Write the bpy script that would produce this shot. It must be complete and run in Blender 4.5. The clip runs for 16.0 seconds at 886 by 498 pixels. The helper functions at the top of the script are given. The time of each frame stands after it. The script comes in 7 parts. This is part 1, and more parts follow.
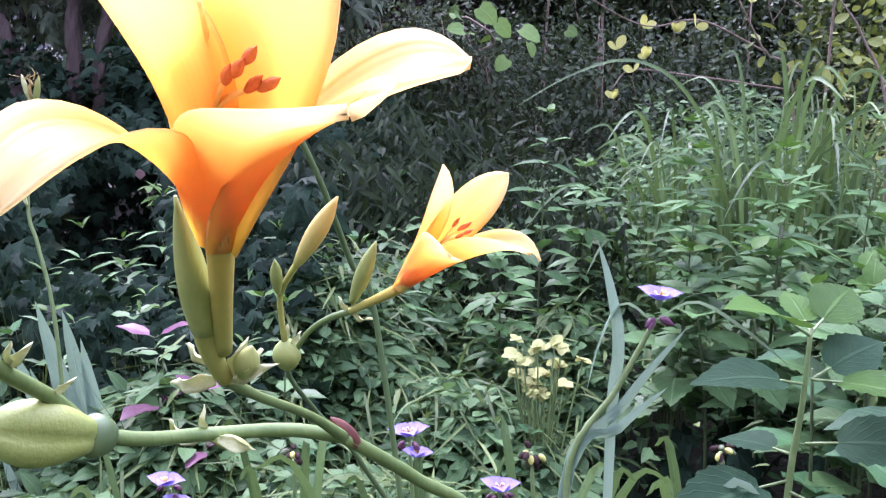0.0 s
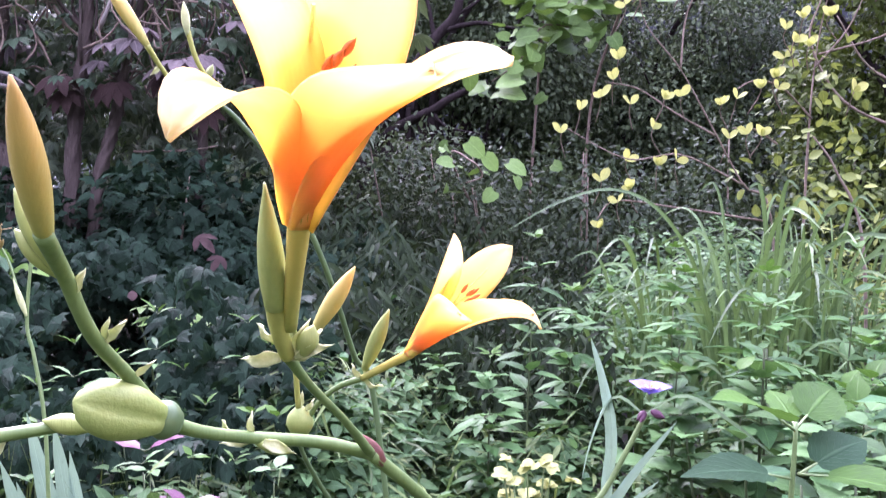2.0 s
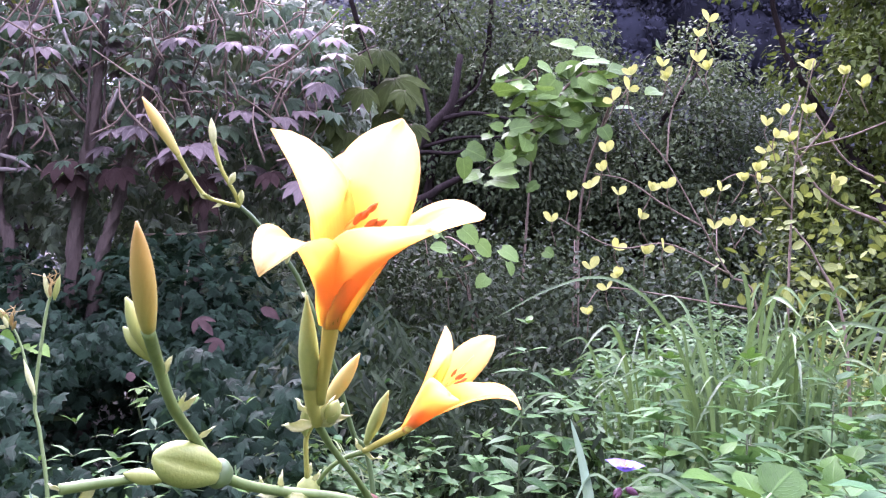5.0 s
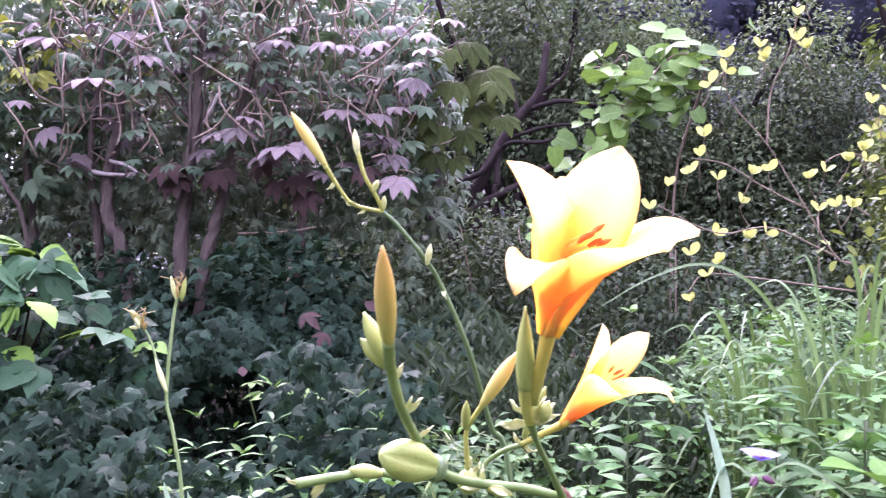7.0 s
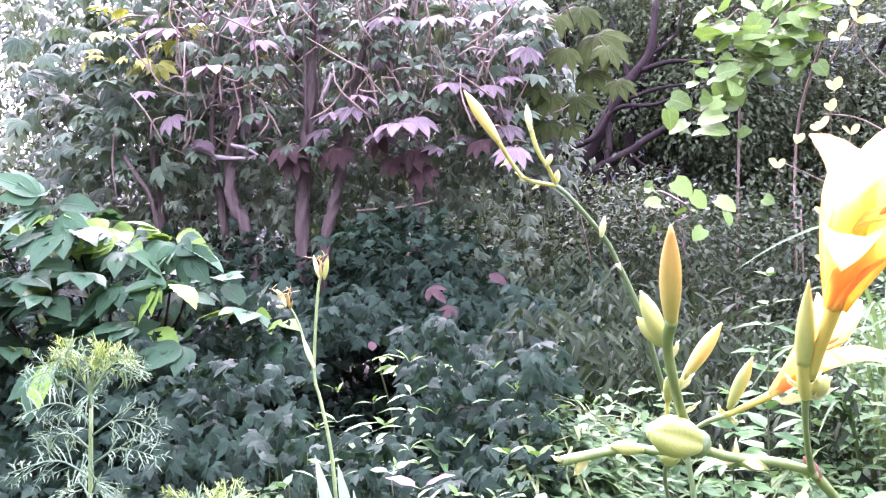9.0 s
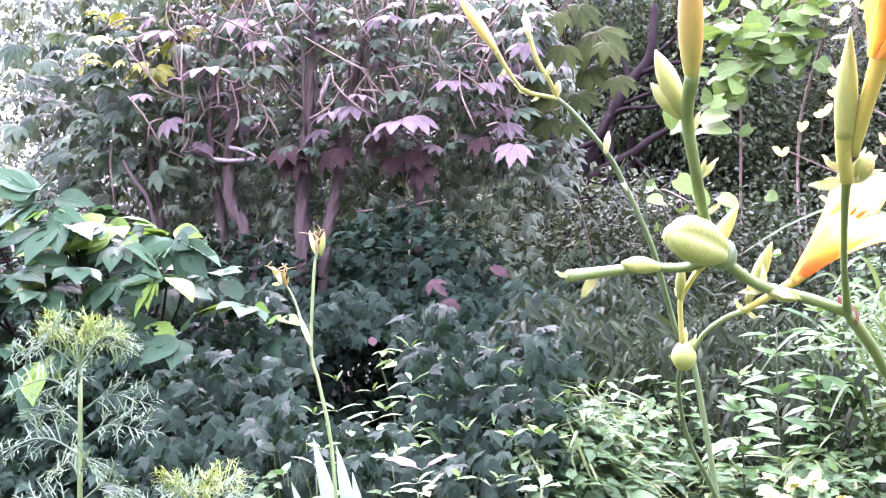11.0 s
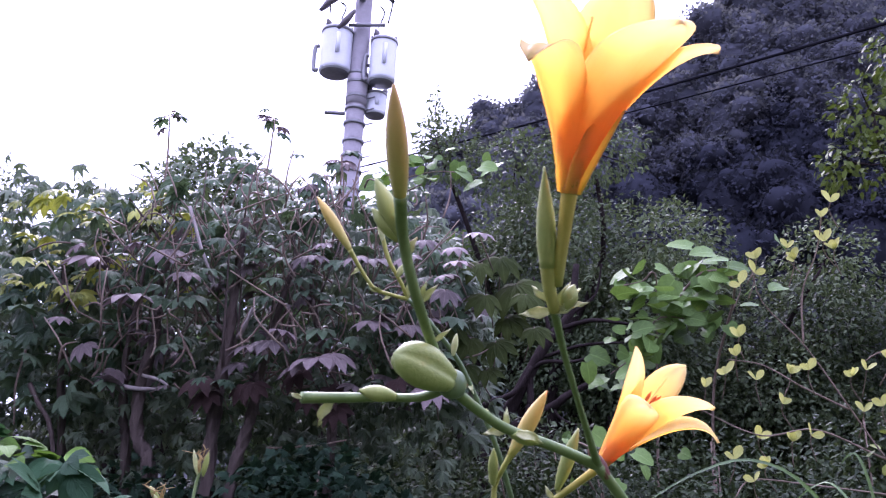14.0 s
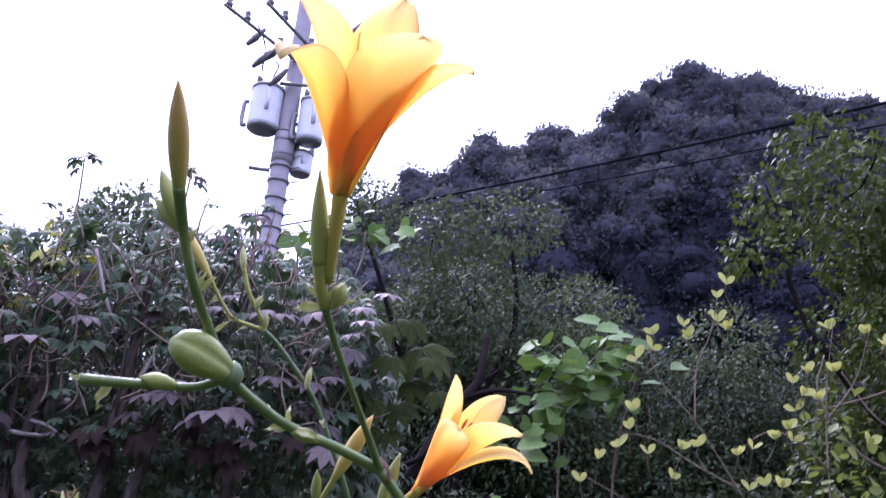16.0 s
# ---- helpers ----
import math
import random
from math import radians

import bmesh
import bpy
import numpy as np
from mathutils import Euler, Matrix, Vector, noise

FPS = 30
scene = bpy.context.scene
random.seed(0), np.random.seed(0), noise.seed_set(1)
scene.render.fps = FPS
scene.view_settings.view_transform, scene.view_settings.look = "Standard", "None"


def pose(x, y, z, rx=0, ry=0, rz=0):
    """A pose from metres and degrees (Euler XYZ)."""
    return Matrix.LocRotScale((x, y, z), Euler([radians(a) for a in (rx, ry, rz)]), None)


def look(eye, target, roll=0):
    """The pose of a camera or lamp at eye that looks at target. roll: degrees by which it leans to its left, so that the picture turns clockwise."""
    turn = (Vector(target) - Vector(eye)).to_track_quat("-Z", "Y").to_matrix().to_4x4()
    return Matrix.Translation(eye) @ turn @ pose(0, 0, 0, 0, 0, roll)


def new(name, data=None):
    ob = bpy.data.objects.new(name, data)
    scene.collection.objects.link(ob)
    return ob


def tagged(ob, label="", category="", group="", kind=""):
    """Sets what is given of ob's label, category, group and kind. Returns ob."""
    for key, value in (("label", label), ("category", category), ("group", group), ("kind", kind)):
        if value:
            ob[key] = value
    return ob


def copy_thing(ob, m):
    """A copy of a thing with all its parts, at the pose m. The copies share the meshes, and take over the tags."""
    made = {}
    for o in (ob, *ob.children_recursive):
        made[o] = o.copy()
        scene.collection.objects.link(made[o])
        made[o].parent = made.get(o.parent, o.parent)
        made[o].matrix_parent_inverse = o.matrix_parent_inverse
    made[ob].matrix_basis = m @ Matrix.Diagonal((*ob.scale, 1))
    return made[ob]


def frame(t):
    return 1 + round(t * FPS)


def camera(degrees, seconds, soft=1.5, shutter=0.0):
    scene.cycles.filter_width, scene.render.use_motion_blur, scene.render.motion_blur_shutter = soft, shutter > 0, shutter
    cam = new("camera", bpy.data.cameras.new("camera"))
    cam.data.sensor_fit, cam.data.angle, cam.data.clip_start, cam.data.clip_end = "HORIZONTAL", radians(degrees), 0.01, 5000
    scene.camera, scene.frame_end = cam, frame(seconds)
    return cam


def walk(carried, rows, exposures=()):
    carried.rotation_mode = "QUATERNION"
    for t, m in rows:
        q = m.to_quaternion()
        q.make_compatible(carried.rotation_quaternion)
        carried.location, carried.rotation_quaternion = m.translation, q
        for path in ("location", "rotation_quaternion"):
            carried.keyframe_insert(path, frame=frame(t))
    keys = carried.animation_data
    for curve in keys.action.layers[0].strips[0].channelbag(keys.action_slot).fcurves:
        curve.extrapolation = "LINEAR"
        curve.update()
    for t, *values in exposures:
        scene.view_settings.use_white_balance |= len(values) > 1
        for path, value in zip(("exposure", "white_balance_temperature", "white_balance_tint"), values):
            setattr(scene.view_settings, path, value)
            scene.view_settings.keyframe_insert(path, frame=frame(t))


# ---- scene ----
cam = camera(50.0, 16.0, soft=1.2, shutter=0.5)
PATH = [
    (0, (0.0383, 0.0884, 1.1337), (-0.0581, 2.0597, 0.8101), 0.01),
    (0.5, (0.0412, 0.0685, 1.1287), (-0.0531, 2.0481, 0.8599), 0.11),
    (1, (0.0431, 0.0560, 1.1179), (-0.0499, 2.0440, 0.9198), -0.09),
    (1.5, (0.0308, 0.0498, 1.1047), (-0.0471, 2.0443, 0.9792), 0.54),
    (2, (0.0271, 0.0405, 1.1012), (-0.0411, 2.0389, 1.0602), 0.67),
    (2.5, (0.0260, 0.0272, 1.0982), (-0.0341, 2.0260, 1.1319), 0.89),
    (3, (0.0314, 0.0089, 1.0971), (-0.0191, 2.0067, 1.1766), 1.32),
    (3.5, (0.0340, -0.0053, 1.0982), (-0.0081, 1.9912, 1.2083), 1.34),
    (6, (0.0178, -0.0785, 1.1143), (-0.0967, 1.9136, 1.2500), 0.89),
    (6.5, (-0.0005, -0.0849, 1.1163), (-0.1744, 1.9038, 1.2382), 0.46),
    (7, (-0.0148, -0.0889, 1.1146), (-0.2531, 1.8938, 1.2245), -0.08),
    (7.5, (-0.0306, -0.1029, 1.1199), (-0.3282, 1.8725, 1.2151), -0.71),
    (8, (-0.0515, -0.1157, 1.1224), (-0.4115, 1.8499, 1.2059), -1.15),
    (8.5, (-0.0595, -0.1297, 1.1268), (-0.4729, 1.8258, 1.1992), -1.58),
    (9, (-0.0801, -0.1042, 1.1200), (-0.5364, 1.8424, 1.1716), -1.98),
    (11.5, (-0.0903, -0.0516, 1.0140), (-0.5415, 1.8931, 1.1354), -2.96),
    (12, (-0.0793, -0.0525, 1.0016), (-0.4957, 1.8885, 1.2446), -3.76),
    (12.5, (-0.0630, -0.0378, 0.9884), (-0.4561, 1.8876, 1.3603), -2.28),
    (13, (-0.0435, -0.0300, 0.9876), (-0.3992, 1.8728, 1.4904), -1.66),
    (13.5, (-0.0261, -0.0591, 0.9814), (-0.3547, 1.8267, 1.5609), -0.86),
    (14, (-0.0142, -0.0464, 0.9772), (-0.3069, 1.8383, 1.5789), -0.17),
    (14.5, (0.0007, -0.0628, 0.9661), (-0.2624, 1.8236, 1.5763), 0.21),
    (15, (0.0109, -0.0525, 0.9450), (-0.1802, 1.8481, 1.5377), 0.58),
    (15.5, (0.0358, -0.0515, 0.9411), (-0.1245, 1.8315, 1.5959), 1.09),
    (16, (0.0461, -0.0552, 0.9445), (-0.0803, 1.7998, 1.6815), 1.82),
]

# seconds, stops, kelvin, tint: the picture is brightened for the shade and darkened again when the sky comes in
EXPOSURE = [(0, 1.86, 5550, 42), (2, 2.36, 5700, 45), (3.5, 2.4, 5700, 46), (7, 2.7, 5850, 50), (9, 3.44, 5900, 53), (11.5, 3.5, 5900, 54), (12.5, 3.56, 5850, 53), (13.1, 2.78, 5750, 50), (13.7, 1.64, 5600, 47), (14.5, 1.38, 5500, 45), (15.5, 1.34, 5500, 44), (16, 1.2, 5450, 43)]
walk(cam, [(t, look(e, g, r)) for t, e, g, r in PATH], EXPOSURE)

# ---- sky, sun ----
world = bpy.data.worlds.new("overcast_sky")
scene.world = world
world.use_nodes = True
wn, wl = world.node_tree.nodes, world.node_tree.links
wn.clear()
SUN_AZ, SUN_EL = radians(-25.0), radians(52.0)
sky = wn.new("ShaderNodeTexSky")
sky.sky_type, sky.sun_disc = "NISHITA", False
sky.sun_elevation, sky.sun_rotation = SUN_EL, SUN_AZ
dim = wn.new("ShaderNodeVectorMath")
dim.operation = "SCALE"
dim.inputs["Scale"].default_value = 0.10
cloud = wn.new("ShaderNodeMix")
cloud.data_type = "RGBA"
cloud.inputs[0].default_value = 0.8
cloud.inputs[7].default_value = (0.90, 0.95, 1.04, 1)
back = wn.new("ShaderNodeBackground")
wout = wn.new("ShaderNodeOutputWorld")
wl.new(sky.outputs["Color"], dim.inputs[0])
wl.new(dim.outputs["Vector"], cloud.inputs[6])
# an even cloud cover is about three times as bright overhead as at the horizon
way = wn.new("ShaderNodeTexCoord")
high = wn.new("ShaderNodeSeparateXYZ")
rise = wn.new("ShaderNodeMapRange")
rise.inputs["From Min"].default_value, rise.inputs["From Max"].default_value = 0.0, 1.0
rise.inputs["To Min"].default_value, rise.inputs["To Max"].default_value = 0.7, 2.0
wl.new(way.outputs["Generated"], high.inputs[0])
wl.new(high.outputs["Z"], rise.inputs["Value"])
wl.new(rise.outputs["Result"], back.inputs["Strength"])
wl.new(cloud.outputs[2], back.inputs["Color"])
wl.new(back.outputs["Background"], wout.inputs["Surface"])
sun = new("sun", bpy.data.lights.new("sun", "SUN"))
sun.data.energy, sun.data.angle, sun.data.color = 2.2, radians(18), (1.0, 0.95, 0.88)
sun.matrix_world = look((0, 0, 50), Vector((0, 0, 50)) - 10 * Vector((math.sin(SUN_AZ) * math.cos(SUN_EL), math.cos(SUN_AZ) * math.cos(SUN_EL), math.sin(SUN_EL))))


# ---- materials ----
def nodes_of(name):
    m = bpy.data.materials.new(name)
    m.use_nodes = True
    n, l = m.node_tree.nodes, m.node_tree.links
    n.clear()
    return m, n, l


def put(n, kind, **values):
    node = n.new("ShaderNode" + kind)
    for key, v in values.items():
        if key == "op":
            node.operation = v
        elif key == "dt":
            node.data_type = v
        else:
            node.inputs[key.replace("_", " ")].default_value = v
    return node


def mixed(n, l, fac, a, b):
    m = n.new("ShaderNodeMix")
    m.data_type = "RGBA"
    for i, v in ((0, fac), (6, a), (7, b)):
        if isinstance(v, (int, float)):
            m.inputs[i].default_value = v
        elif isinstance(v, tuple):
            m.inputs[i].default_value = (*v, 1)
        else:
            l.new(v, m.inputs[i])
    return m.outputs[2]


def ramp(n, l, src, a, b):
    r = n.new("ShaderNodeMapRange")
    r.inputs["From Min"].default_value, r.inputs["From Max"].default_value = a, b
    l.new(src, r.inputs["Value"])
    return r.outputs["Result"]


def leaf_material(name, dark, light, rough=0.45, thin=0.22, veins=0.3, single=False, glow=None, sheen=0.27):
    """A leaf: colour that differs from leaf to leaf, ribs along its own length, mottling, light that shines through."""
    # dark ends are lowered, putting some of the shade between leaves into their colour
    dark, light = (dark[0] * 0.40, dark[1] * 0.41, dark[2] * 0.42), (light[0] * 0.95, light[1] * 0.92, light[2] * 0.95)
    m, n, l = nodes_of(name)
    chance = n.new("ShaderNodeObjectInfo").outputs["Random"] if single else n.new("ShaderNodeNewGeometry").outputs["Random Per Island"]
    tc = n.new("ShaderNodeTexCoord")
    sep = n.new("ShaderNodeSeparateXYZ")
    l.new(tc.outputs["UV"], sep.inputs[0])
    off = put(n, "Math", op="SUBTRACT")
    l.new(sep.outputs["X"], off.inputs[0])
    off.inputs[1].default_value = 0.5
    side = put(n, "Math", op="ABSOLUTE")
    l.new(off.outputs[0], side.inputs[0])
    rib = ramp(n, l, side.outputs[0], 0.05, 0.015)
    slant = put(n, "Math", op="MULTIPLY_ADD")
    l.new(side.outputs[0], slant.inputs[0])
    slant.inputs[1].default_value = -0.9
    l.new(sep.outputs["Y"], slant.inputs[2])
    wave = put(n, "Math", op="MULTIPLY")
    l.new(slant.outputs[0], wave.inputs[0])
    wave.inputs[1].default_value = 48.0
    sine = put(n, "Math", op="SINE")
    l.new(wave.outputs[0], sine.inputs[0])
    cross = ramp(n, l, sine.outputs[0], 0.75, 1.0)
    vein = put(n, "Math", op="MAXIMUM")
    l.new(rib, vein.inputs[0])
    half = put(n, "Math", op="MULTIPLY")
    l.new(cross, half.inputs[0])
    half.inputs[1].default_value = 0.45
    l.new(half.outputs[0], vein.inputs[1])
    big = put(n, "TexNoise", Scale=5.0, Detail=2.0)
    small = put(n, "TexNoise", Scale=90.0, Detail=3.0)
    l.new(tc.outputs["Object"], big.inputs["Vector"])
    l.new(tc.outputs["Object"], small.inputs["Vector"])
    mix0 = put(n, "Math", op="MULTIPLY_ADD")
    l.new(big.outputs["Fac"], mix0.inputs[0])
    mix0.inputs[1].default_value = 0.7
    sub = put(n, "Math", op="MULTIPLY_ADD")
    l.new(chance, sub.inputs[0])
    sub.inputs[1].default_value, sub.inputs[2].default_value = 0.75, -0.22
    l.new(sub.outputs[0], mix0.inputs[2])
    colour = mixed(n, l, mix0.outputs[0], dark, light)
    spots = ramp(n, l, small.outputs["Fac"], 0.58, 0.75)
    sp = put(n, "Math", op="MULTIPLY")
    l.new(spots, sp.inputs[0])
    sp.inputs[1].default_value = 0.35
    colour = mixed(n, l, sp.outputs[0], colour, tuple(0.55 * c for c in dark))
    pale = put(n, "Math", op="MULTIPLY")
    l.new(vein.outputs[0], pale.inputs[0])
    pale.inputs[1].default_value = veins
    colour = mixed(n, l, pale.outputs[0], colour, tuple(min(1, 1.3 * c + 0.012) for c in light))
    bump = put(n, "Bump", Strength=0.35, Distance=0.004)
    l.new(vein.outputs[0], bump.inputs["Height"])
    p = put(n, "BsdfPrincipled", Roughness=rough, Specular_IOR_Level=sheen)
    l.new(colour, p.inputs["Base Color"])
    l.new(bump.outputs["Normal"], p.inputs["Normal"])
    t = n.new("ShaderNodeBsdfTranslucent")
    lit = mixed(n, l, 0.35, colour, glow or (light[0] * 1.5, light[1] * 1.5, light[2] * 0.6))
    l.new(lit, t.inputs["Color"])
    s = n.new("ShaderNodeMixShader")
    s.inputs[0].default_value = thin
    out = n.new("ShaderNodeOutputMaterial")
    l.new(p.outputs[0], s.inputs[1])
    l.new(t.outputs[0], s.inputs[2])
    l.new(s.outputs[0], out.inputs["Surface"])
    return m


def solid_material(name, a, b, rough=0.6, scale=20.0, stretch=(1, 1, 1), bump=0.3, thin=0.0, metal=0.0, depth=0.01, along=None, sheen=0.5):
    """A mottled solid surface: colour a to b by noise at two scales, with relief. along: a third colour towards the end of its length."""
    m, n, l = nodes_of(name)
    tc = n.new("ShaderNodeTexCoord")
    mp = n.new("ShaderNodeMapping")
    mp.inputs["Scale"].default_value = stretch
    l.new(tc.outputs["Object"], mp.inputs["Vector"])
    big, small = put(n, "TexNoise", Scale=scale, Detail=3.0), put(n, "TexNoise", Scale=scale * 7, Detail=4.0)
    l.new(mp.outputs[0], big.inputs["Vector"])
    l.new(mp.outputs[0], small.inputs["Vector"])
    f = put(n, "Math", op="MULTIPLY_ADD")
    l.new(small.outputs["Fac"], f.inputs[0])
    f.inputs[1].default_value = 0.6
    g = put(n, "Math", op="MULTIPLY_ADD")
    l.new(big.outputs["Fac"], g.inputs[0])
    g.inputs[1].default_value, g.inputs[2].default_value = 1.2, -0.45
    l.new(g.outputs[0], f.inputs[2])
    colour = mixed(n, l, f.outputs[0], a, b)
    if along:
        sep = n.new("ShaderNodeSeparateXYZ")
        l.new(tc.outputs["UV"], sep.inputs[0])
        colour = mixed(n, l, ramp(n, l, sep.outputs["Y"], 0.05, 0.95), colour, along)
    bm_ = put(n, "Bump", Strength=bump, Distance=depth)
    l.new(f.outputs[0], bm_.inputs["Height"])
    p = put(n, "BsdfPrincipled", Roughness=rough, Metallic=metal, Specular_IOR_Level=sheen)
    l.new(colour, p.inputs["Base Color"])
    l.new(bm_.outputs["Normal"], p.inputs["Normal"])
    out = n.new("ShaderNodeOutputMaterial")
    if thin:
        t = n.new("ShaderNodeBsdfTranslucent")
        l.new(colour, t.inputs["Color"])
        s = n.new("ShaderNodeMixShader")
        s.inputs[0].default_value = thin
        l.new(p.outputs[0], s.inputs[1])
        l.new(t.outputs[0], s.inputs[2])
        l.new(s.outputs[0], out.inputs["Surface"])
    else:
        l.new(p.outputs[0], out.inputs["Surface"])
    return m


def petal_material(name, base, middle, tip, thin, green=False):
    """A petal: colour from base to tip, fine ribs along it, light that shines through."""
    m, n, l = nodes_of(name)
    tc = n.new("ShaderNodeTexCoord")
    sep = n.new("ShaderNodeSeparateXYZ")
    l.new(tc.outputs["UV"], sep.inputs[0])
    cr = n.new("ShaderNodeValToRGB")
    e = cr.color_ramp.elements
    e[0].position, e[0].color = (0.0, (0.93, 0.64, 0.24, 1)) if green else (0.08, (*base, 1))
    e[1].position, e[1].color = 0.95, (*tip, 1)
    k = e.new(0.5)
    k.color = (*middle, 1)
    if green:
        k = e.new(0.12)
        k.color = (*base, 1)
    nz = put(n, "TexNoise", Scale=60.0, Detail=3.0)
    l.new(tc.outputs["Object"], nz.inputs["Vector"])
    sh = put(n, "Math", op="MULTIPLY_ADD")
    l.new(nz.outputs["Fac"], sh.inputs[0])
    sh.inputs[1].default_value = 0.24
    l.new(sep.outputs["Y"], sh.inputs[2])
    sh2 = put(n, "Math", op="SUBTRACT")
    l.new(sh.outputs[0], sh2.inputs[0])
    sh2.inputs[1].default_value = 0.12
    l.new(sh2.outputs[0], cr.inputs["Fac"])
    wv = put(n, "Math", op="MULTIPLY")
    l.new(sep.outputs["X"], wv.inputs[0])
    wv.inputs[1].default_value = 75.0
    si = put(n, "Math", op="SINE")
    l.new(wv.outputs[0], si.inputs[0])
    bump = put(n, "Bump", Strength=0.12, Distance=0.0006)
    l.new(si.outputs[0], bump.inputs["Height"])
    p = put(n, "BsdfPrincipled", Roughness=0.5)
    l.new(cr.outputs["Color"], p.inputs["Base Color"])
    l.new(bump.outputs["Normal"], p.inputs["Normal"])
    t = n.new("ShaderNodeBsdfTranslucent")
    l.new(cr.outputs["Color"], t.inputs["Color"])
    s = n.new("ShaderNodeMixShader")
    s.inputs[0].default_value = thin
    out = n.new("ShaderNodeOutputMaterial")
    l.new(p.outputs[0], s.inputs[1])
    l.new(t.outputs[0], s.inputs[2])
    l.new(s.outputs[0], out.inputs["Surface"])
    return m


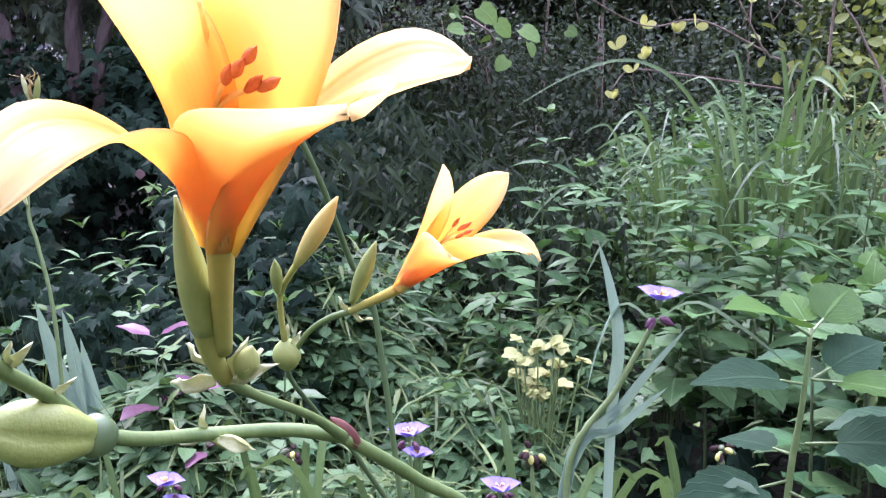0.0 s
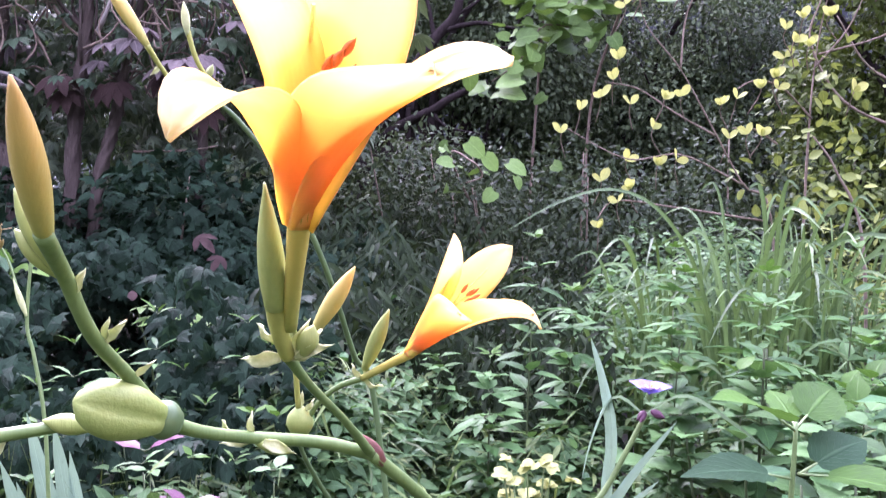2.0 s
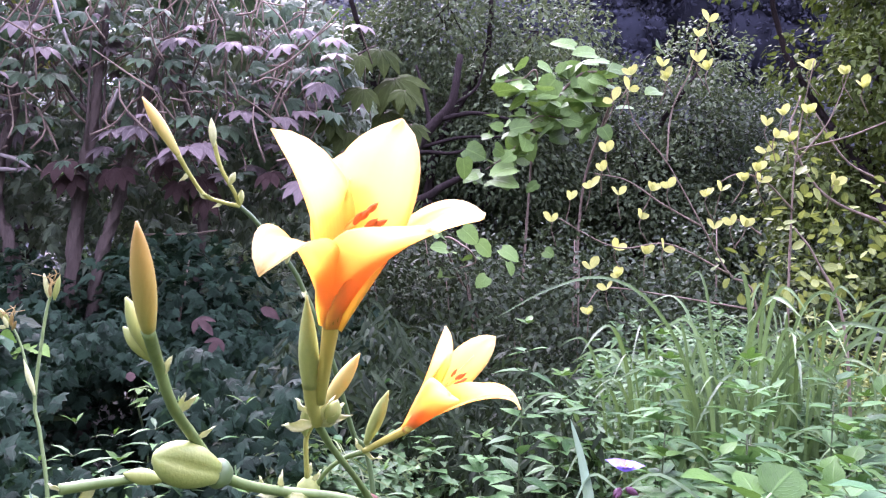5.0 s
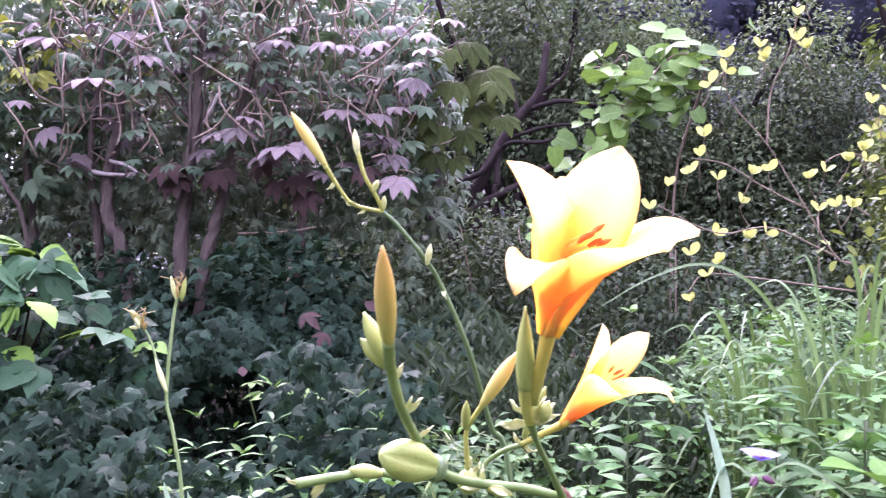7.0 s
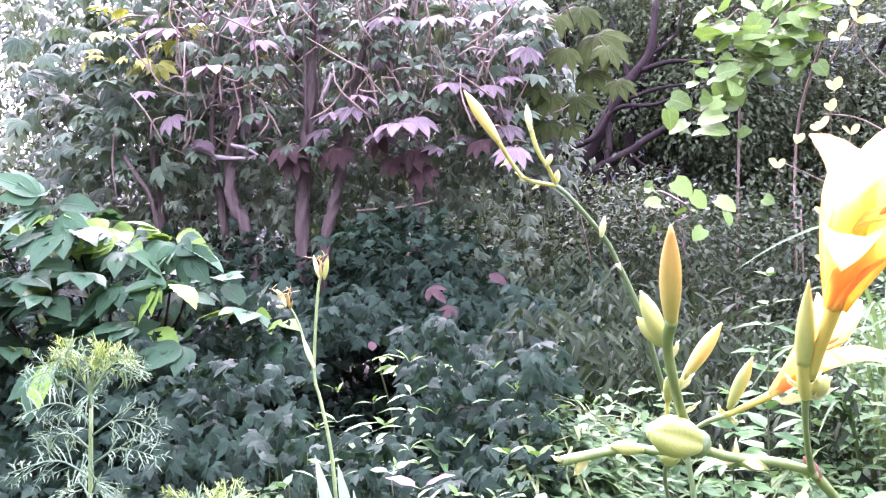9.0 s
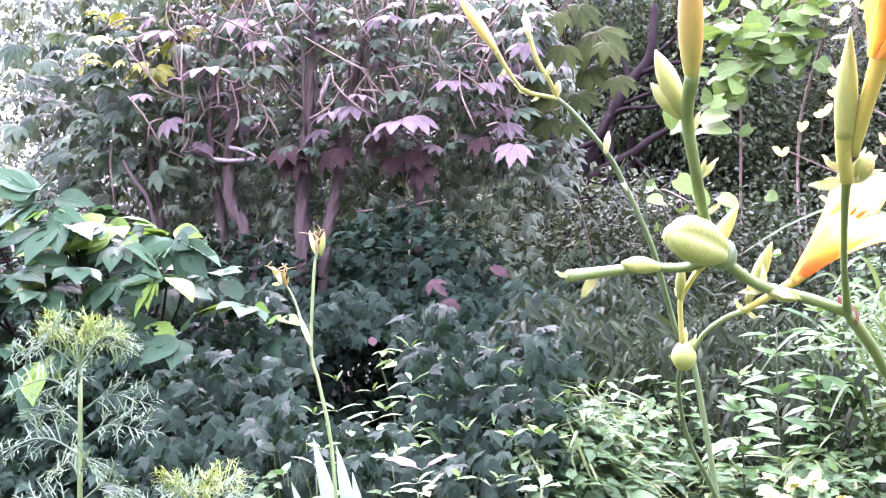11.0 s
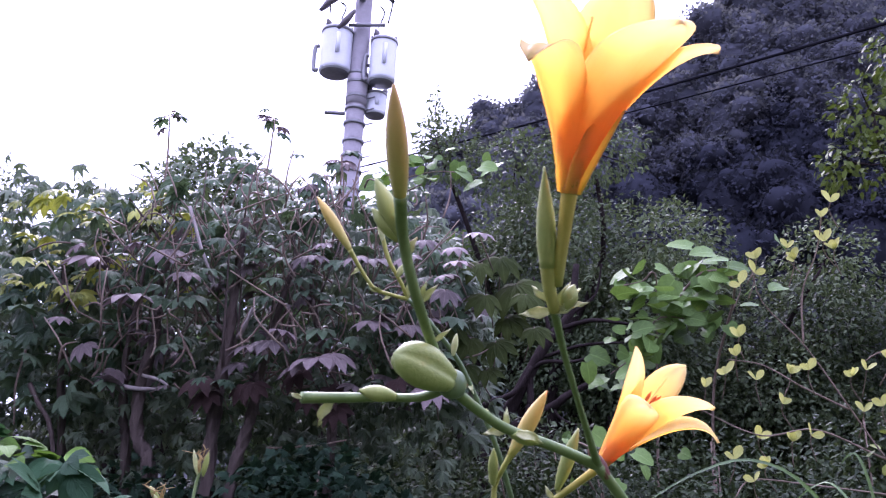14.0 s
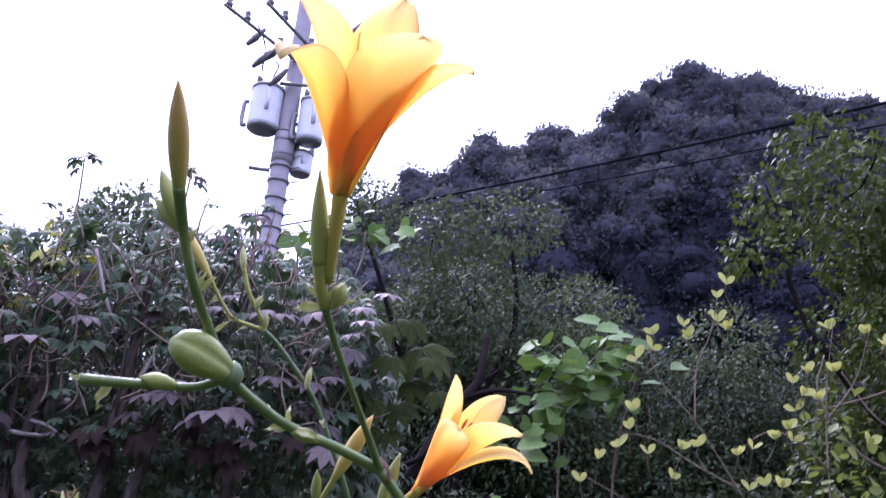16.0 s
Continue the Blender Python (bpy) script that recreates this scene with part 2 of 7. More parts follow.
M = {
    "petal_in": petal_material("petal_inside", (0.98, 0.73, 0.12), (0.985, 0.77, 0.23), (0.98, 0.86, 0.50), 0.76),
    "petal_out": petal_material("petal_outside", (0.985, 0.64, 0.25), (0.98, 0.68, 0.30), (0.98, 0.79, 0.50), 0.76, True),
    "anther": solid_material("anther", (0.60, 0.13, 0.03), (0.75, 0.24, 0.06), 0.8, 300),
    "filament": solid_material("filament", (0.94, 0.76, 0.28), (0.96, 0.84, 0.45), 0.5, 200, thin=0.5),
    "pedicel": solid_material("pedicel", (0.28, 0.29, 0.06), (0.40, 0.39, 0.09), 0.5, 120, bump=0.1, depth=0.001),
    "neck": solid_material("flower_neck", (0.30, 0.30, 0.06), (0.42, 0.40, 0.09), 0.5, 120, bump=0.1, depth=0.001, along=(0.66, 0.46, 0.08)),
    "seed": solid_material("seed_head", (0.20, 0.12, 0.035), (0.40, 0.30, 0.10), 0.6, 160, bump=0.2, depth=0.001),
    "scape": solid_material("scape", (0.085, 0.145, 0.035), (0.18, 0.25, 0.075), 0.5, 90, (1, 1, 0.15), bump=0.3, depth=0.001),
    # darker scape colour with shade put in, for farther scapes and a pod collar
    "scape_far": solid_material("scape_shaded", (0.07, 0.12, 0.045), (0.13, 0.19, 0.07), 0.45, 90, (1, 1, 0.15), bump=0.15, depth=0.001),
    "node": solid_material("node", (0.09, 0.022, 0.018), (0.17, 0.06, 0.035), 0.6, 150, bump=0.3, depth=0.001),
    "bud": solid_material("bud", (0.28, 0.28, 0.06), (0.40, 0.36, 0.08), 0.5, 150, (1, 1, 0.10), bump=0.3, depth=0.001, along=(0.40, 0.24, 0.05)),
    "bud_yellow": solid_material("bud_yellow", (0.40, 0.38, 0.09), (0.52, 0.45, 0.13), 0.5, 150, (1, 1, 0.10), bump=0.3, depth=0.001, along=(0.72, 0.48, 0.12)),
    "bud_green": solid_material("bud_green", (0.26, 0.32, 0.08), (0.38, 0.40, 0.12), 0.5, 150, (1, 1, 0.10), bump=0.3, depth=0.001),
    "pod": solid_material("pod", (0.19, 0.26, 0.05), (0.34, 0.37, 0.11), 0.45, 110, bump=0.3, depth=0.001),
    "bract": solid_material("bract", (0.42, 0.47, 0.19), (0.74, 0.73, 0.44), 0.6, 160, bump=0.3, depth=0.001, thin=0.3),
    "herb": leaf_material("herb_leaf", (0.025, 0.07, 0.03), (0.12, 0.225, 0.085), sheen=0.08),
    "herb_single": leaf_material("herb_leaf_single", (0.025, 0.085, 0.035), (0.075, 0.19, 0.065), sheen=0.15, single=True),
    "bank_herb": leaf_material("bank_herb_leaf", (0.10, 0.20, 0.065), (0.115, 0.235, 0.08), sheen=0.2, single=True),
    "fresh": leaf_material("fresh_leaf", (0.068, 0.155, 0.028), (0.082, 0.175, 0.036), sheen=0.08, single=True),
    "grey": leaf_material("grey_green_leaf", (0.045, 0.13, 0.042), (0.10, 0.215, 0.066), sheen=0.12, single=True),
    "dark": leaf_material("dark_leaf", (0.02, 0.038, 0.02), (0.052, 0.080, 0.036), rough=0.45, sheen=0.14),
    # shade below the grove is put into the next two near-black leaf colours
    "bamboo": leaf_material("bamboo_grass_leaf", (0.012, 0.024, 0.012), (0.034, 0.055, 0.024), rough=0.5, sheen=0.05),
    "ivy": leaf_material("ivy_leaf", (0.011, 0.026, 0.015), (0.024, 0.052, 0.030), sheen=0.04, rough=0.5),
    "hedge": leaf_material("hedge_leaf", (0.038, 0.066, 0.035), (0.112, 0.155, 0.076), rough=0.5, sheen=0.1),
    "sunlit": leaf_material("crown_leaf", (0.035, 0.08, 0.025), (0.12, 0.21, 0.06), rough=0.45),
    "maple": leaf_material("maple_leaf", (0.030, 0.055, 0.014), (0.105, 0.150, 0.034), rough=0.5, sheen=0.1),
    # the blue-grey puts distance haze into the hill's leaf colour
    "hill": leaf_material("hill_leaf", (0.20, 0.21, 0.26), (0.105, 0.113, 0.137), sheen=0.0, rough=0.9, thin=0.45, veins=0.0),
    # darker copy for the lower slope, its shade put into the colour
    "hill_shade": leaf_material("hill_leaf_shade", (0.050, 0.055, 0.075), (0.038, 0.042, 0.056), sheen=0.0, rough=0.9, thin=0.2, veins=0.0),
    "purple": leaf_material("purple_leaf", (0.125, 0.103, 0.101), (0.205, 0.168, 0.163), sheen=0.10, rough=0.5, single=True, glow=(0.22, 0.14, 0.15)),
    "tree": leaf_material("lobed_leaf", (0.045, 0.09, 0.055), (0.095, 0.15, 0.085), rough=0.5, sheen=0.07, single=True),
    # darker copy of the lobed leaf, shade put into its colour
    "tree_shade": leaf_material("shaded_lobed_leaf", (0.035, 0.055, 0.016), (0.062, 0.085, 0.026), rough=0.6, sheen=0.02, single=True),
    "tree_bulk": leaf_material("lobed_leaf_bulk", (0.048, 0.080, 0.050), (0.13, 0.18, 0.105), rough=0.5, sheen=0.12),
    "tree_yellow": leaf_material("yellowing_leaf", (0.18, 0.24, 0.04), (0.42, 0.46, 0.08), rough=0.45, single=True),
    "yellow": leaf_material("pale_yellow_leaf", (0.62, 0.66, 0.22), (0.48, 0.50, 0.17), rough=0.6, sheen=0.1, thin=0.35, single=True),
    "yellow_bulk": leaf_material("yellow_green_leaf", (0.13, 0.19, 0.05), (0.25, 0.30, 0.085), rough=0.5, sheen=0.12),
    "vine": leaf_material("vine_leaf", (0.11, 0.21, 0.05), (0.15, 0.26, 0.065), rough=0.5, sheen=0.15, single=True),
    "broad": leaf_material("broad_herb_leaf", (0.035, 0.085, 0.042), (0.043, 0.096, 0.047), rough=0.55, sheen=0.05, single=True),
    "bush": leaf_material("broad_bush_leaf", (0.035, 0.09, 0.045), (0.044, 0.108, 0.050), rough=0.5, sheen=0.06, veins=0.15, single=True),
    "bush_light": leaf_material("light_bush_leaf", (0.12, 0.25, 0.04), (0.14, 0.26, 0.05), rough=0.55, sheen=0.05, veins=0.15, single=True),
    "iris": leaf_material("sword_leaf", (0.42, 0.62, 0.48), (0.24, 0.36, 0.27), rough=0.45, veins=0.15, single=True),
    "grass": leaf_material("grass_blade", (0.065, 0.12, 0.04), (0.155, 0.225, 0.07), rough=0.5, sheen=0.15, veins=0.2),
    "grass_single": leaf_material("grass_blade_single", (0.05, 0.11, 0.04), (0.15, 0.25, 0.085), rough=0.45, veins=0.2, single=True),
    "feather": leaf_material("feathery_leaf", (0.135, 0.23, 0.13), (0.155, 0.245, 0.145), rough=0.6, sheen=0.08),
    "feather_young": leaf_material("young_feathery_leaf", (0.20, 0.29, 0.075), (0.22, 0.31, 0.09), rough=0.6, sheen=0.08),
    "perilla": leaf_material("purple_herb_leaf", (0.15, 0.045, 0.09), (0.16, 0.065, 0.11), rough=0.4, single=True, glow=(0.12, 0.03, 0.06)),
    "variegated": leaf_material("variegated_leaf", (0.50, 0.56, 0.17), (0.42, 0.45, 0.18), rough=0.6, sheen=0.1, single=True),
    "violet": solid_material("violet_petal", (0.20, 0.15, 0.46), (0.32, 0.25, 0.60), 0.5, 200, thin=0.3),
    "dead": solid_material("withered_leaf", (0.026, 0.017, 0.016), (0.070, 0.043, 0.040), 0.75, 40, thin=0.15, sheen=0.05),
    "pale_wood": solid_material("weathered_stick", (0.20, 0.17, 0.16), (0.42, 0.37, 0.36), 0.8, 20, (1, 1, 0.25), bump=0.4, depth=0.006, sheen=0.15),
    "bark": solid_material("bark", (0.036, 0.028, 0.025), (0.125, 0.096, 0.085), 0.85, 12, (1, 1, 0.25), bump=0.8, depth=0.02, sheen=0.15),
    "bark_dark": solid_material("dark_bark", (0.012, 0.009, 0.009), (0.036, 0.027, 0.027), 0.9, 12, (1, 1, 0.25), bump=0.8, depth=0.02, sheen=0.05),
    "twig": solid_material("twig", (0.09, 0.064, 0.05), (0.26, 0.20, 0.16), 0.75, 60, bump=0.3, depth=0.003, sheen=0.15),
    "herb_stem": solid_material("herb_stem", (0.035, 0.055, 0.018), (0.09, 0.12, 0.045), 0.6, 60, bump=0.15, depth=0.002),
    "stem": solid_material("green_stem", (0.10, 0.16, 0.05), (0.20, 0.27, 0.10), 0.5, 60, bump=0.15, depth=0.002),
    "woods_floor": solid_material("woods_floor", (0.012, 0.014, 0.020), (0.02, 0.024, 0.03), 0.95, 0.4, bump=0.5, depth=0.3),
    "soil": solid_material("soil", (0.008, 0.008, 0.004), (0.030, 0.027, 0.015), 0.95, 3.0, bump=0.8, depth=0.05),
    "concrete": solid_material("pole_concrete", (0.24, 0.22, 0.25), (0.36, 0.34, 0.37), 0.8, 6, bump=0.25, depth=0.01),
    "tank": solid_material("painted_tank", (0.50, 0.52, 0.56), (0.62, 0.64, 0.68), 0.4, 5, bump=0.06, depth=0.005),
    "steel": solid_material("galvanised_steel", (0.14, 0.14, 0.15), (0.26, 0.26, 0.28), 0.5, 12, metal=0.6, bump=0.1, depth=0.004),
    "insulator": solid_material("insulator", (0.05, 0.045, 0.05), (0.12, 0.10, 0.11), 0.3, 20, bump=0.05),
    "cable": solid_material("cable", (0.006, 0.006, 0.008), (0.014, 0.014, 0.018), 0.95, 20, bump=0.05, sheen=0.0),
}


# ---- shapes ----
def mesh_of(name, verts, faces, mat, uvs=None, smooth=True, slots=None, second=None):
    me = bpy.data.meshes.new(name)
    me.from_pydata([tuple(v) for v in verts], [], faces)
    me.materials.append(M[mat])
    if second:
        me.materials.append(M[second])
        me.polygons.foreach_set("material_index", slots)
    if uvs is not None:
        layer = me.uv_layers.new(name="UVMap")
        loops = np.empty(len(me.loops), dtype=np.int32)
        me.loops.foreach_get("vertex_index", loops)
        layer.data.foreach_set("uv", np.asarray(uvs, dtype=np.float32)[loops].ravel())
    if smooth:
        me.polygons.foreach_set("use_smooth", np.ones(len(me.polygons), dtype=bool))
    me.update()
    return me


def part(name, shape, mat, parent, label="", kind="", **extra):
    """One mesh object under a thing or a part; shape: vertices, faces and, where it has them, its own length coordinates."""
    ob = new(name, mesh_of(name, shape[0], shape[1], mat, shape[2] if len(shape) > 2 else None, **extra))
    ob.parent = parent
    return tagged(ob, label=label, kind=kind)


def root(name, at, label, category, group="", kind=""):
    ob = new(name)
    ob.location = at
    ob.empty_display_size = 0.05
    bpy.context.view_layer.update()
    return tagged(ob, label, category, group, kind)


def rel(ob, pts):
    """World places as seen from a thing's base."""
    return np.asarray(pts, dtype=float) - np.array(ob.location)


def spline(pts, n):
    """n places on a smooth line through the given ones."""
    p = np.asarray(pts, dtype=float)
    if len(p) == 2:
        u = np.linspace(0, 1, n)[:, None]
        return p[0] * (1 - u) + p[1] * u
    q = np.vstack([2 * p[0] - p[1], p, 2 * p[-1] - p[-2]])
    out = []
    for s in np.linspace(0, len(p) - 1 - 1e-9, n):
        i = int(s)
        t = s - i
        a, b, c, d = q[i:i + 4]
        out.append(0.5 * (2 * b + (c - a) * t + (2 * a - 5 * b + 4 * c - d) * t * t + (3 * b - a - 3 * c + d) * t ** 3))
    return np.array(out)


def unit(v):
    v = np.asarray(v, dtype=float)
    return v / np.maximum(np.linalg.norm(v, axis=-1, keepdims=True), 1e-9)


def tube(pts, radii, sides=8, n=None, lumps=0.0, ridge=0.0, ridges=3):
    """A closed tapered tube along a smooth line; radii are spread evenly along it."""
    n = n or max(4, 4 * len(pts))
    c = spline(pts, n)
    r = np.interp(np.linspace(0, 1, n), np.linspace(0, 1, len(radii)), radii)
    tg = unit(np.gradient(c, axis=0))
    ref = np.array([0.0, 0.0, 1.0]) if abs(tg[0][2]) < 0.9 else np.array([1.0, 0.0, 0.0])
    a = unit(np.cross(tg[0], ref))
    verts, uvs = [], []
    for i in range(n):
        a = unit(a - tg[i] * (a @ tg[i]))
        b = np.cross(tg[i], a)
        for k in range(sides):
            w = 2 * math.pi * k / sides
            rr = r[i] * (1 + ridge * (abs(math.cos(ridges * w / 2)) * 1.6 - 1)) * (1 + lumps * math.sin(5.1 * i + 2.3 * k))
            verts.append(c[i] + rr * (a * math.cos(w) + b * math.sin(w)))
            uvs.append((k / sides, i / (n - 1)))
    faces = [(i * sides + k, i * sides + (k + 1) % sides, (i + 1) * sides + (k + 1) % sides, (i + 1) * sides + k) for i in range(n - 1) for k in range(sides)]
    faces += [tuple(range(sides - 1, -1, -1)), tuple((n - 1) * sides + k for k in range(sides))]
    return verts, faces, uvs


def joined(*shapes):
    verts, faces, uvs = [], [], []
    for s in shapes:
        k = len(verts)
        verts += list(s[0])
        faces += [tuple(i + k for i in f) for f in s[1]]
        uvs += list(s[2])
    return verts, faces, uvs


def spindle(a, b, r, sides=12, sharp=1.0, ridge=0.06, start=0.35, bulge=0.42):
    """A bud or pod from a to b, thickest at the share bulge of its length, ending in a blunt point."""
    u = np.linspace(0, 1, 13)
    prof = np.where(u < bulge, start + (1 - start) * np.sin(u / bulge * math.pi / 2), np.maximum(0, np.cos(np.clip((u - bulge) / (1 - bulge), 0, 1) * math.pi / 2)) ** sharp)
    prof[-1] = 0.10
    return tube([a, b], list(r * prof), sides, 13, ridge=ridge)


def blade(pts, width, n=10, fold=0.3, up=(0, 0, 1), tip=0.02, wide=0.35):
    """A strap leaf along a line, folded along its middle."""
    c = spline(pts, n)
    tg = unit(np.gradient(c, axis=0))
    verts, uvs = [], []
    for i in range(n):
        u = i / (n - 1)
        w = width * (min(1, 0.45 + u / wide * 0.55) * min(1, (1 - u) / 0.4) ** 0.6 + tip * (u > 0.99))
        s = unit(np.cross(tg[i], up) + 1e-6)
        nn = np.cross(s, tg[i])
        for k, v in ((-1, 0), (0, 0.5), (1, 1)):
            verts.append(c[i] + s * k * w * 0.5 + nn * (abs(k) * fold * w * 0.5))
            uvs.append((v, u))
    faces = []
    for i in range(n - 1):
        a, b = 3 * i, 3 * i + 3
        faces += [(a, a + 1, b + 1, b), (a + 1, a + 2, b + 2, b + 1)]
    return verts, faces, uvs


def leaf_shape(rows, fold=0.22, droop=0.18, wavy=0.0, notch=0.0):
    """A leaf of length 1 along y in the xy plane; rows of (place along it, half width)."""
    v, uv = [(0, 0, 0)], [(0.5, 0)]
    for i, (y, w) in enumerate(rows):
        z = -droop * y * y
        for k in (-1, 0, 1):
            ruffle = wavy * (1 if (i + k) % 2 else -1) * abs(k) * w
            v.append((k * w, y - abs(k) * notch * (1 - y), z + abs(k) * fold * w + ruffle))
            uv.append((0.5 + 0.5 * k, y))
    v.append((0, 1, -droop))
    uv.append((0.5, 1))
    f = [(0, 2, 1), (0, 3, 2)]
    for i in range(len(rows) - 1):
        a = 1 + 3 * i
        f += [(a, a + 1, a + 4, a + 3), (a + 1, a + 2, a + 5, a + 4)]
    a = 1 + 3 * (len(rows) - 1)
    t = len(v) - 1
    f += [(a, a + 1, t), (a + 1, a + 2, t)]
    return np.array(v, dtype=float), f, np.array(uv)


def lobed_shape(lobes, rows, fold=0.2, droop=0.25):
    """A hand-shaped leaf: lobes of (degrees, length) from one centre."""
    V, F, U = [], [], []
    for i, (deg, length) in enumerate(lobes):
        v, f, u = leaf_shape(rows, fold, droop)
        a = radians(deg)
        v = v * length
        x = v[:, 0] * math.cos(a) + v[:, 1] * math.sin(a)
        y = -v[:, 0] * math.sin(a) + v[:, 1] * math.cos(a)
        k = len(V)
        V += [(p, q, r - 0.006 * (i % 2)) for p, q, r in zip(x, y, v[:, 2])]
        F += [tuple(j + k for j in g) for g in f]
        U += list(u)
    return np.array(V), F, np.array(U)


OVATE = leaf_shape([(0.12, 0.16), (0.35, 0.29), (0.65, 0.22), (0.86, 0.09)], wavy=0.10)
OVATE_WIDE = leaf_shape([(0.03 + 0.06 * i, max(0.02, 0.31 * math.sin(math.pi * (0.03 + 0.06 * i) ** 0.66) * (1.0 + (0.07 if i % 2 else -0.04)))) for i in range(16)], fold=0.2, droop=0.22, wavy=0.02, notch=0.06)
OVATE_LOW = leaf_shape([(0.25, 0.26), (0.65, 0.20)])
SPRAY = (np.array([(0, 0, 0), (-0.3, 0.45, 0.08), (0.3, 0.5, 0.08), (0, 1, -0.15)], dtype=float), [(0, 2, 1), (1, 2, 3)], np.array([(0.5, 0), (0, 0.45), (1, 0.5), (0.5, 1)], dtype=float))
LANCE = leaf_shape([(0.2, 0.09), (0.55, 0.10)], fold=0.35, droop=0.3)
THIN = leaf_shape([(0.2, 0.022), (0.6, 0.020)], fold=0.3, droop=0.35)
ROUND = leaf_shape([(0.03, 0.30), (0.3, 0.48), (0.65, 0.42), (0.9, 0.20)], fold=0.18, droop=0.25, notch=0.12)
HEART = leaf_shape([(0.02, 0.34), (0.3, 0.46), (0.62, 0.32), (0.86, 0.12)], fold=0.28, droop=0.22, notch=0.12)
CUP = leaf_shape([(0.1, 0.13), (0.3, 0.28), (0.55, 0.36), (0.8, 0.29), (0.95, 0.12)], fold=0.3, droop=-0.15)
ROWS = [(0.2, 0.11), (0.45, 0.19), (0.62, 0.215), (0.82, 0.13)]
PALM = lobed_shape([(-112, 0.55), (-72, 0.8), (-34, 0.95), (0, 1.0), (34, 0.95), (72, 0.8), (112, 0.55)], ROWS, droop=0.45)
PALM_LOW = lobed_shape([(-80, 0.7), (-38, 0.92), (0, 1.0), (38, 0.92), (80, 0.7)], [(0.5, 0.2)], droop=0.6)
IVY = lobed_shape([(-75, 0.6), (-30, 0.75), (0, 1.0), (30, 0.75), (75, 0.6)], [(0.4, 0.27)], fold=0.12, droop=0.2)
BROAD = lobed_shape([(-64, 0.55), (-34, 0.80), (0, 1.0), (34, 0.80), (64, 0.55)], [(0.1, 0.10), (0.3, 0.24), (0.5, 0.27), (0.7, 0.19), (0.88, 0.07)], fold=0.14, droop=0.26)
TOOTHED = leaf_shape([(0.03 + 0.067 * i, max(0.02, 0.33 * math.sin(math.pi * (0.03 + 0.067 * i) ** 0.72) * (1.0 + (0.09 if i % 2 else -0.05)))) for i in range(14)], fold=0.2, droop=0.25, wavy=0.03)
TRI = lobed_shape([(-48, 0.72), (0, 1.0), (48, 0.72)], [(0.25, 0.15), (0.6, 0.19), (0.85, 0.09)], droop=0.25)


def frames_of(D, N):
    Y = unit(D)
    Z = unit(N - Y * np.sum(N * Y, axis=1, keepdims=True))
    return np.cross(Y, Z), Y, Z


def leaf_mass(name, shape, P, D, N, S, mat, parent=None, label="", kind="stuff"):
    """Many leaves of one shape in one mesh, each at P, pointing along D with its face along N, S long."""
    v, faces, uv = shape
    P, D, N, S = (np.asarray(q, dtype=float) for q in (P, D, N, S))
    X, Y, Z = frames_of(D, N)
    W = P[:, None, :] + S[:, None, None] * (v[None, :, 0, None] * X[:, None] + v[None, :, 1, None] * Y[:, None] + v[None, :, 2, None] * Z[:, None])
    n, k = len(P), len(v)
    sizes = np.array([len(f) for f in faces], dtype=np.int32)
    flat = np.concatenate([np.array(f, dtype=np.int32) for f in faces])
    loops = (flat[None] + (np.arange(n, dtype=np.int32) * k)[:, None]).ravel()
    me = bpy.data.meshes.new(name)
    me.vertices.add(n * k)
    me.vertices.foreach_set("co", W.astype(np.float32).ravel())
    me.loops.add(len(loops))
    me.loops.foreach_set("vertex_index", loops)
    me.polygons.add(n * len(faces))
    total = np.tile(sizes, n)
    me.polygons.foreach_set("loop_start", np.concatenate([[0], np.cumsum(total)[:-1]]).astype(np.int32))
    me.polygons.foreach_set("loop_total", total)
    layer = me.uv_layers.new(name="UVMap")
    layer.data.foreach_set("uv", np.tile(uv[flat].astype(np.float32), (n, 1)).ravel())
    me.materials.append(M[mat])
    me.update(calc_edges=True)
    me.validate()
    ob = new(name, me)
    ob.parent = parent
    return tagged(ob, label=label, kind=kind)


LEAF_MESHES = {}


def leaf_part(name, shape, mat, parent, p, d, nrm, size, label=""):
    """One leaf as a part of its plant; leaves of one shape and material share their mesh."""
    key = (id(shape), mat)
    if key not in LEAF_MESHES:
        LEAF_MESHES[key] = mesh_of(name, shape[0], shape[1], mat, shape[2])
    ob = new(name, LEAF_MESHES[key])
    x, y, z = frames_of(np.array([d], dtype=float), np.array([nrm], dtype=float))
    m = Matrix(((x[0][0], y[0][0], z[0][0], p[0]), (x[0][1], y[0][1], z[0][1], p[1]), (x[0][2], y[0][2], z[0][2], p[2]), (0, 0, 0, 1)))
    ob.parent = parent
    ob.matrix_basis = m @ Matrix.Diagonal((size, size, size, 1))
    return tagged(ob, label=label)


def shell(rng, lumps, density, inner=0.55):
    """Leaf places on rounded masses (centre, radii): where, which way out, which way up."""
    P, D, N = [], [], []
    for c, r in lumps:
        r = np.array(r, dtype=float)
        n = int(density * (r[0] * r[1] + r[1] * r[2] + r[0] * r[2]))
        w = unit(rng.normal(size=(n, 3)))
        rad = inner + (1.08 - inner) * rng.random((n, 1)) ** 0.6
        rad *= 1 + 0.16 * np.sin(w[:, :1] * 5 + c[0] * 7) * np.cos(w[:, 2:] * 6 + c[1] * 3)
        P.append(np.array(c) + w * r * rad)
        N.append(unit(w * 0.55 + np.array((0, -0.1, 0.75)) + rng.normal(size=(n, 3)) * 0.38))
        D.append(unit(w * 0.8 + rng.normal(size=(n, 3)) * 0.55 + np.array((0, 0, -0.35))))
    return np.vstack(P), np.vstack(D), np.vstack(N)


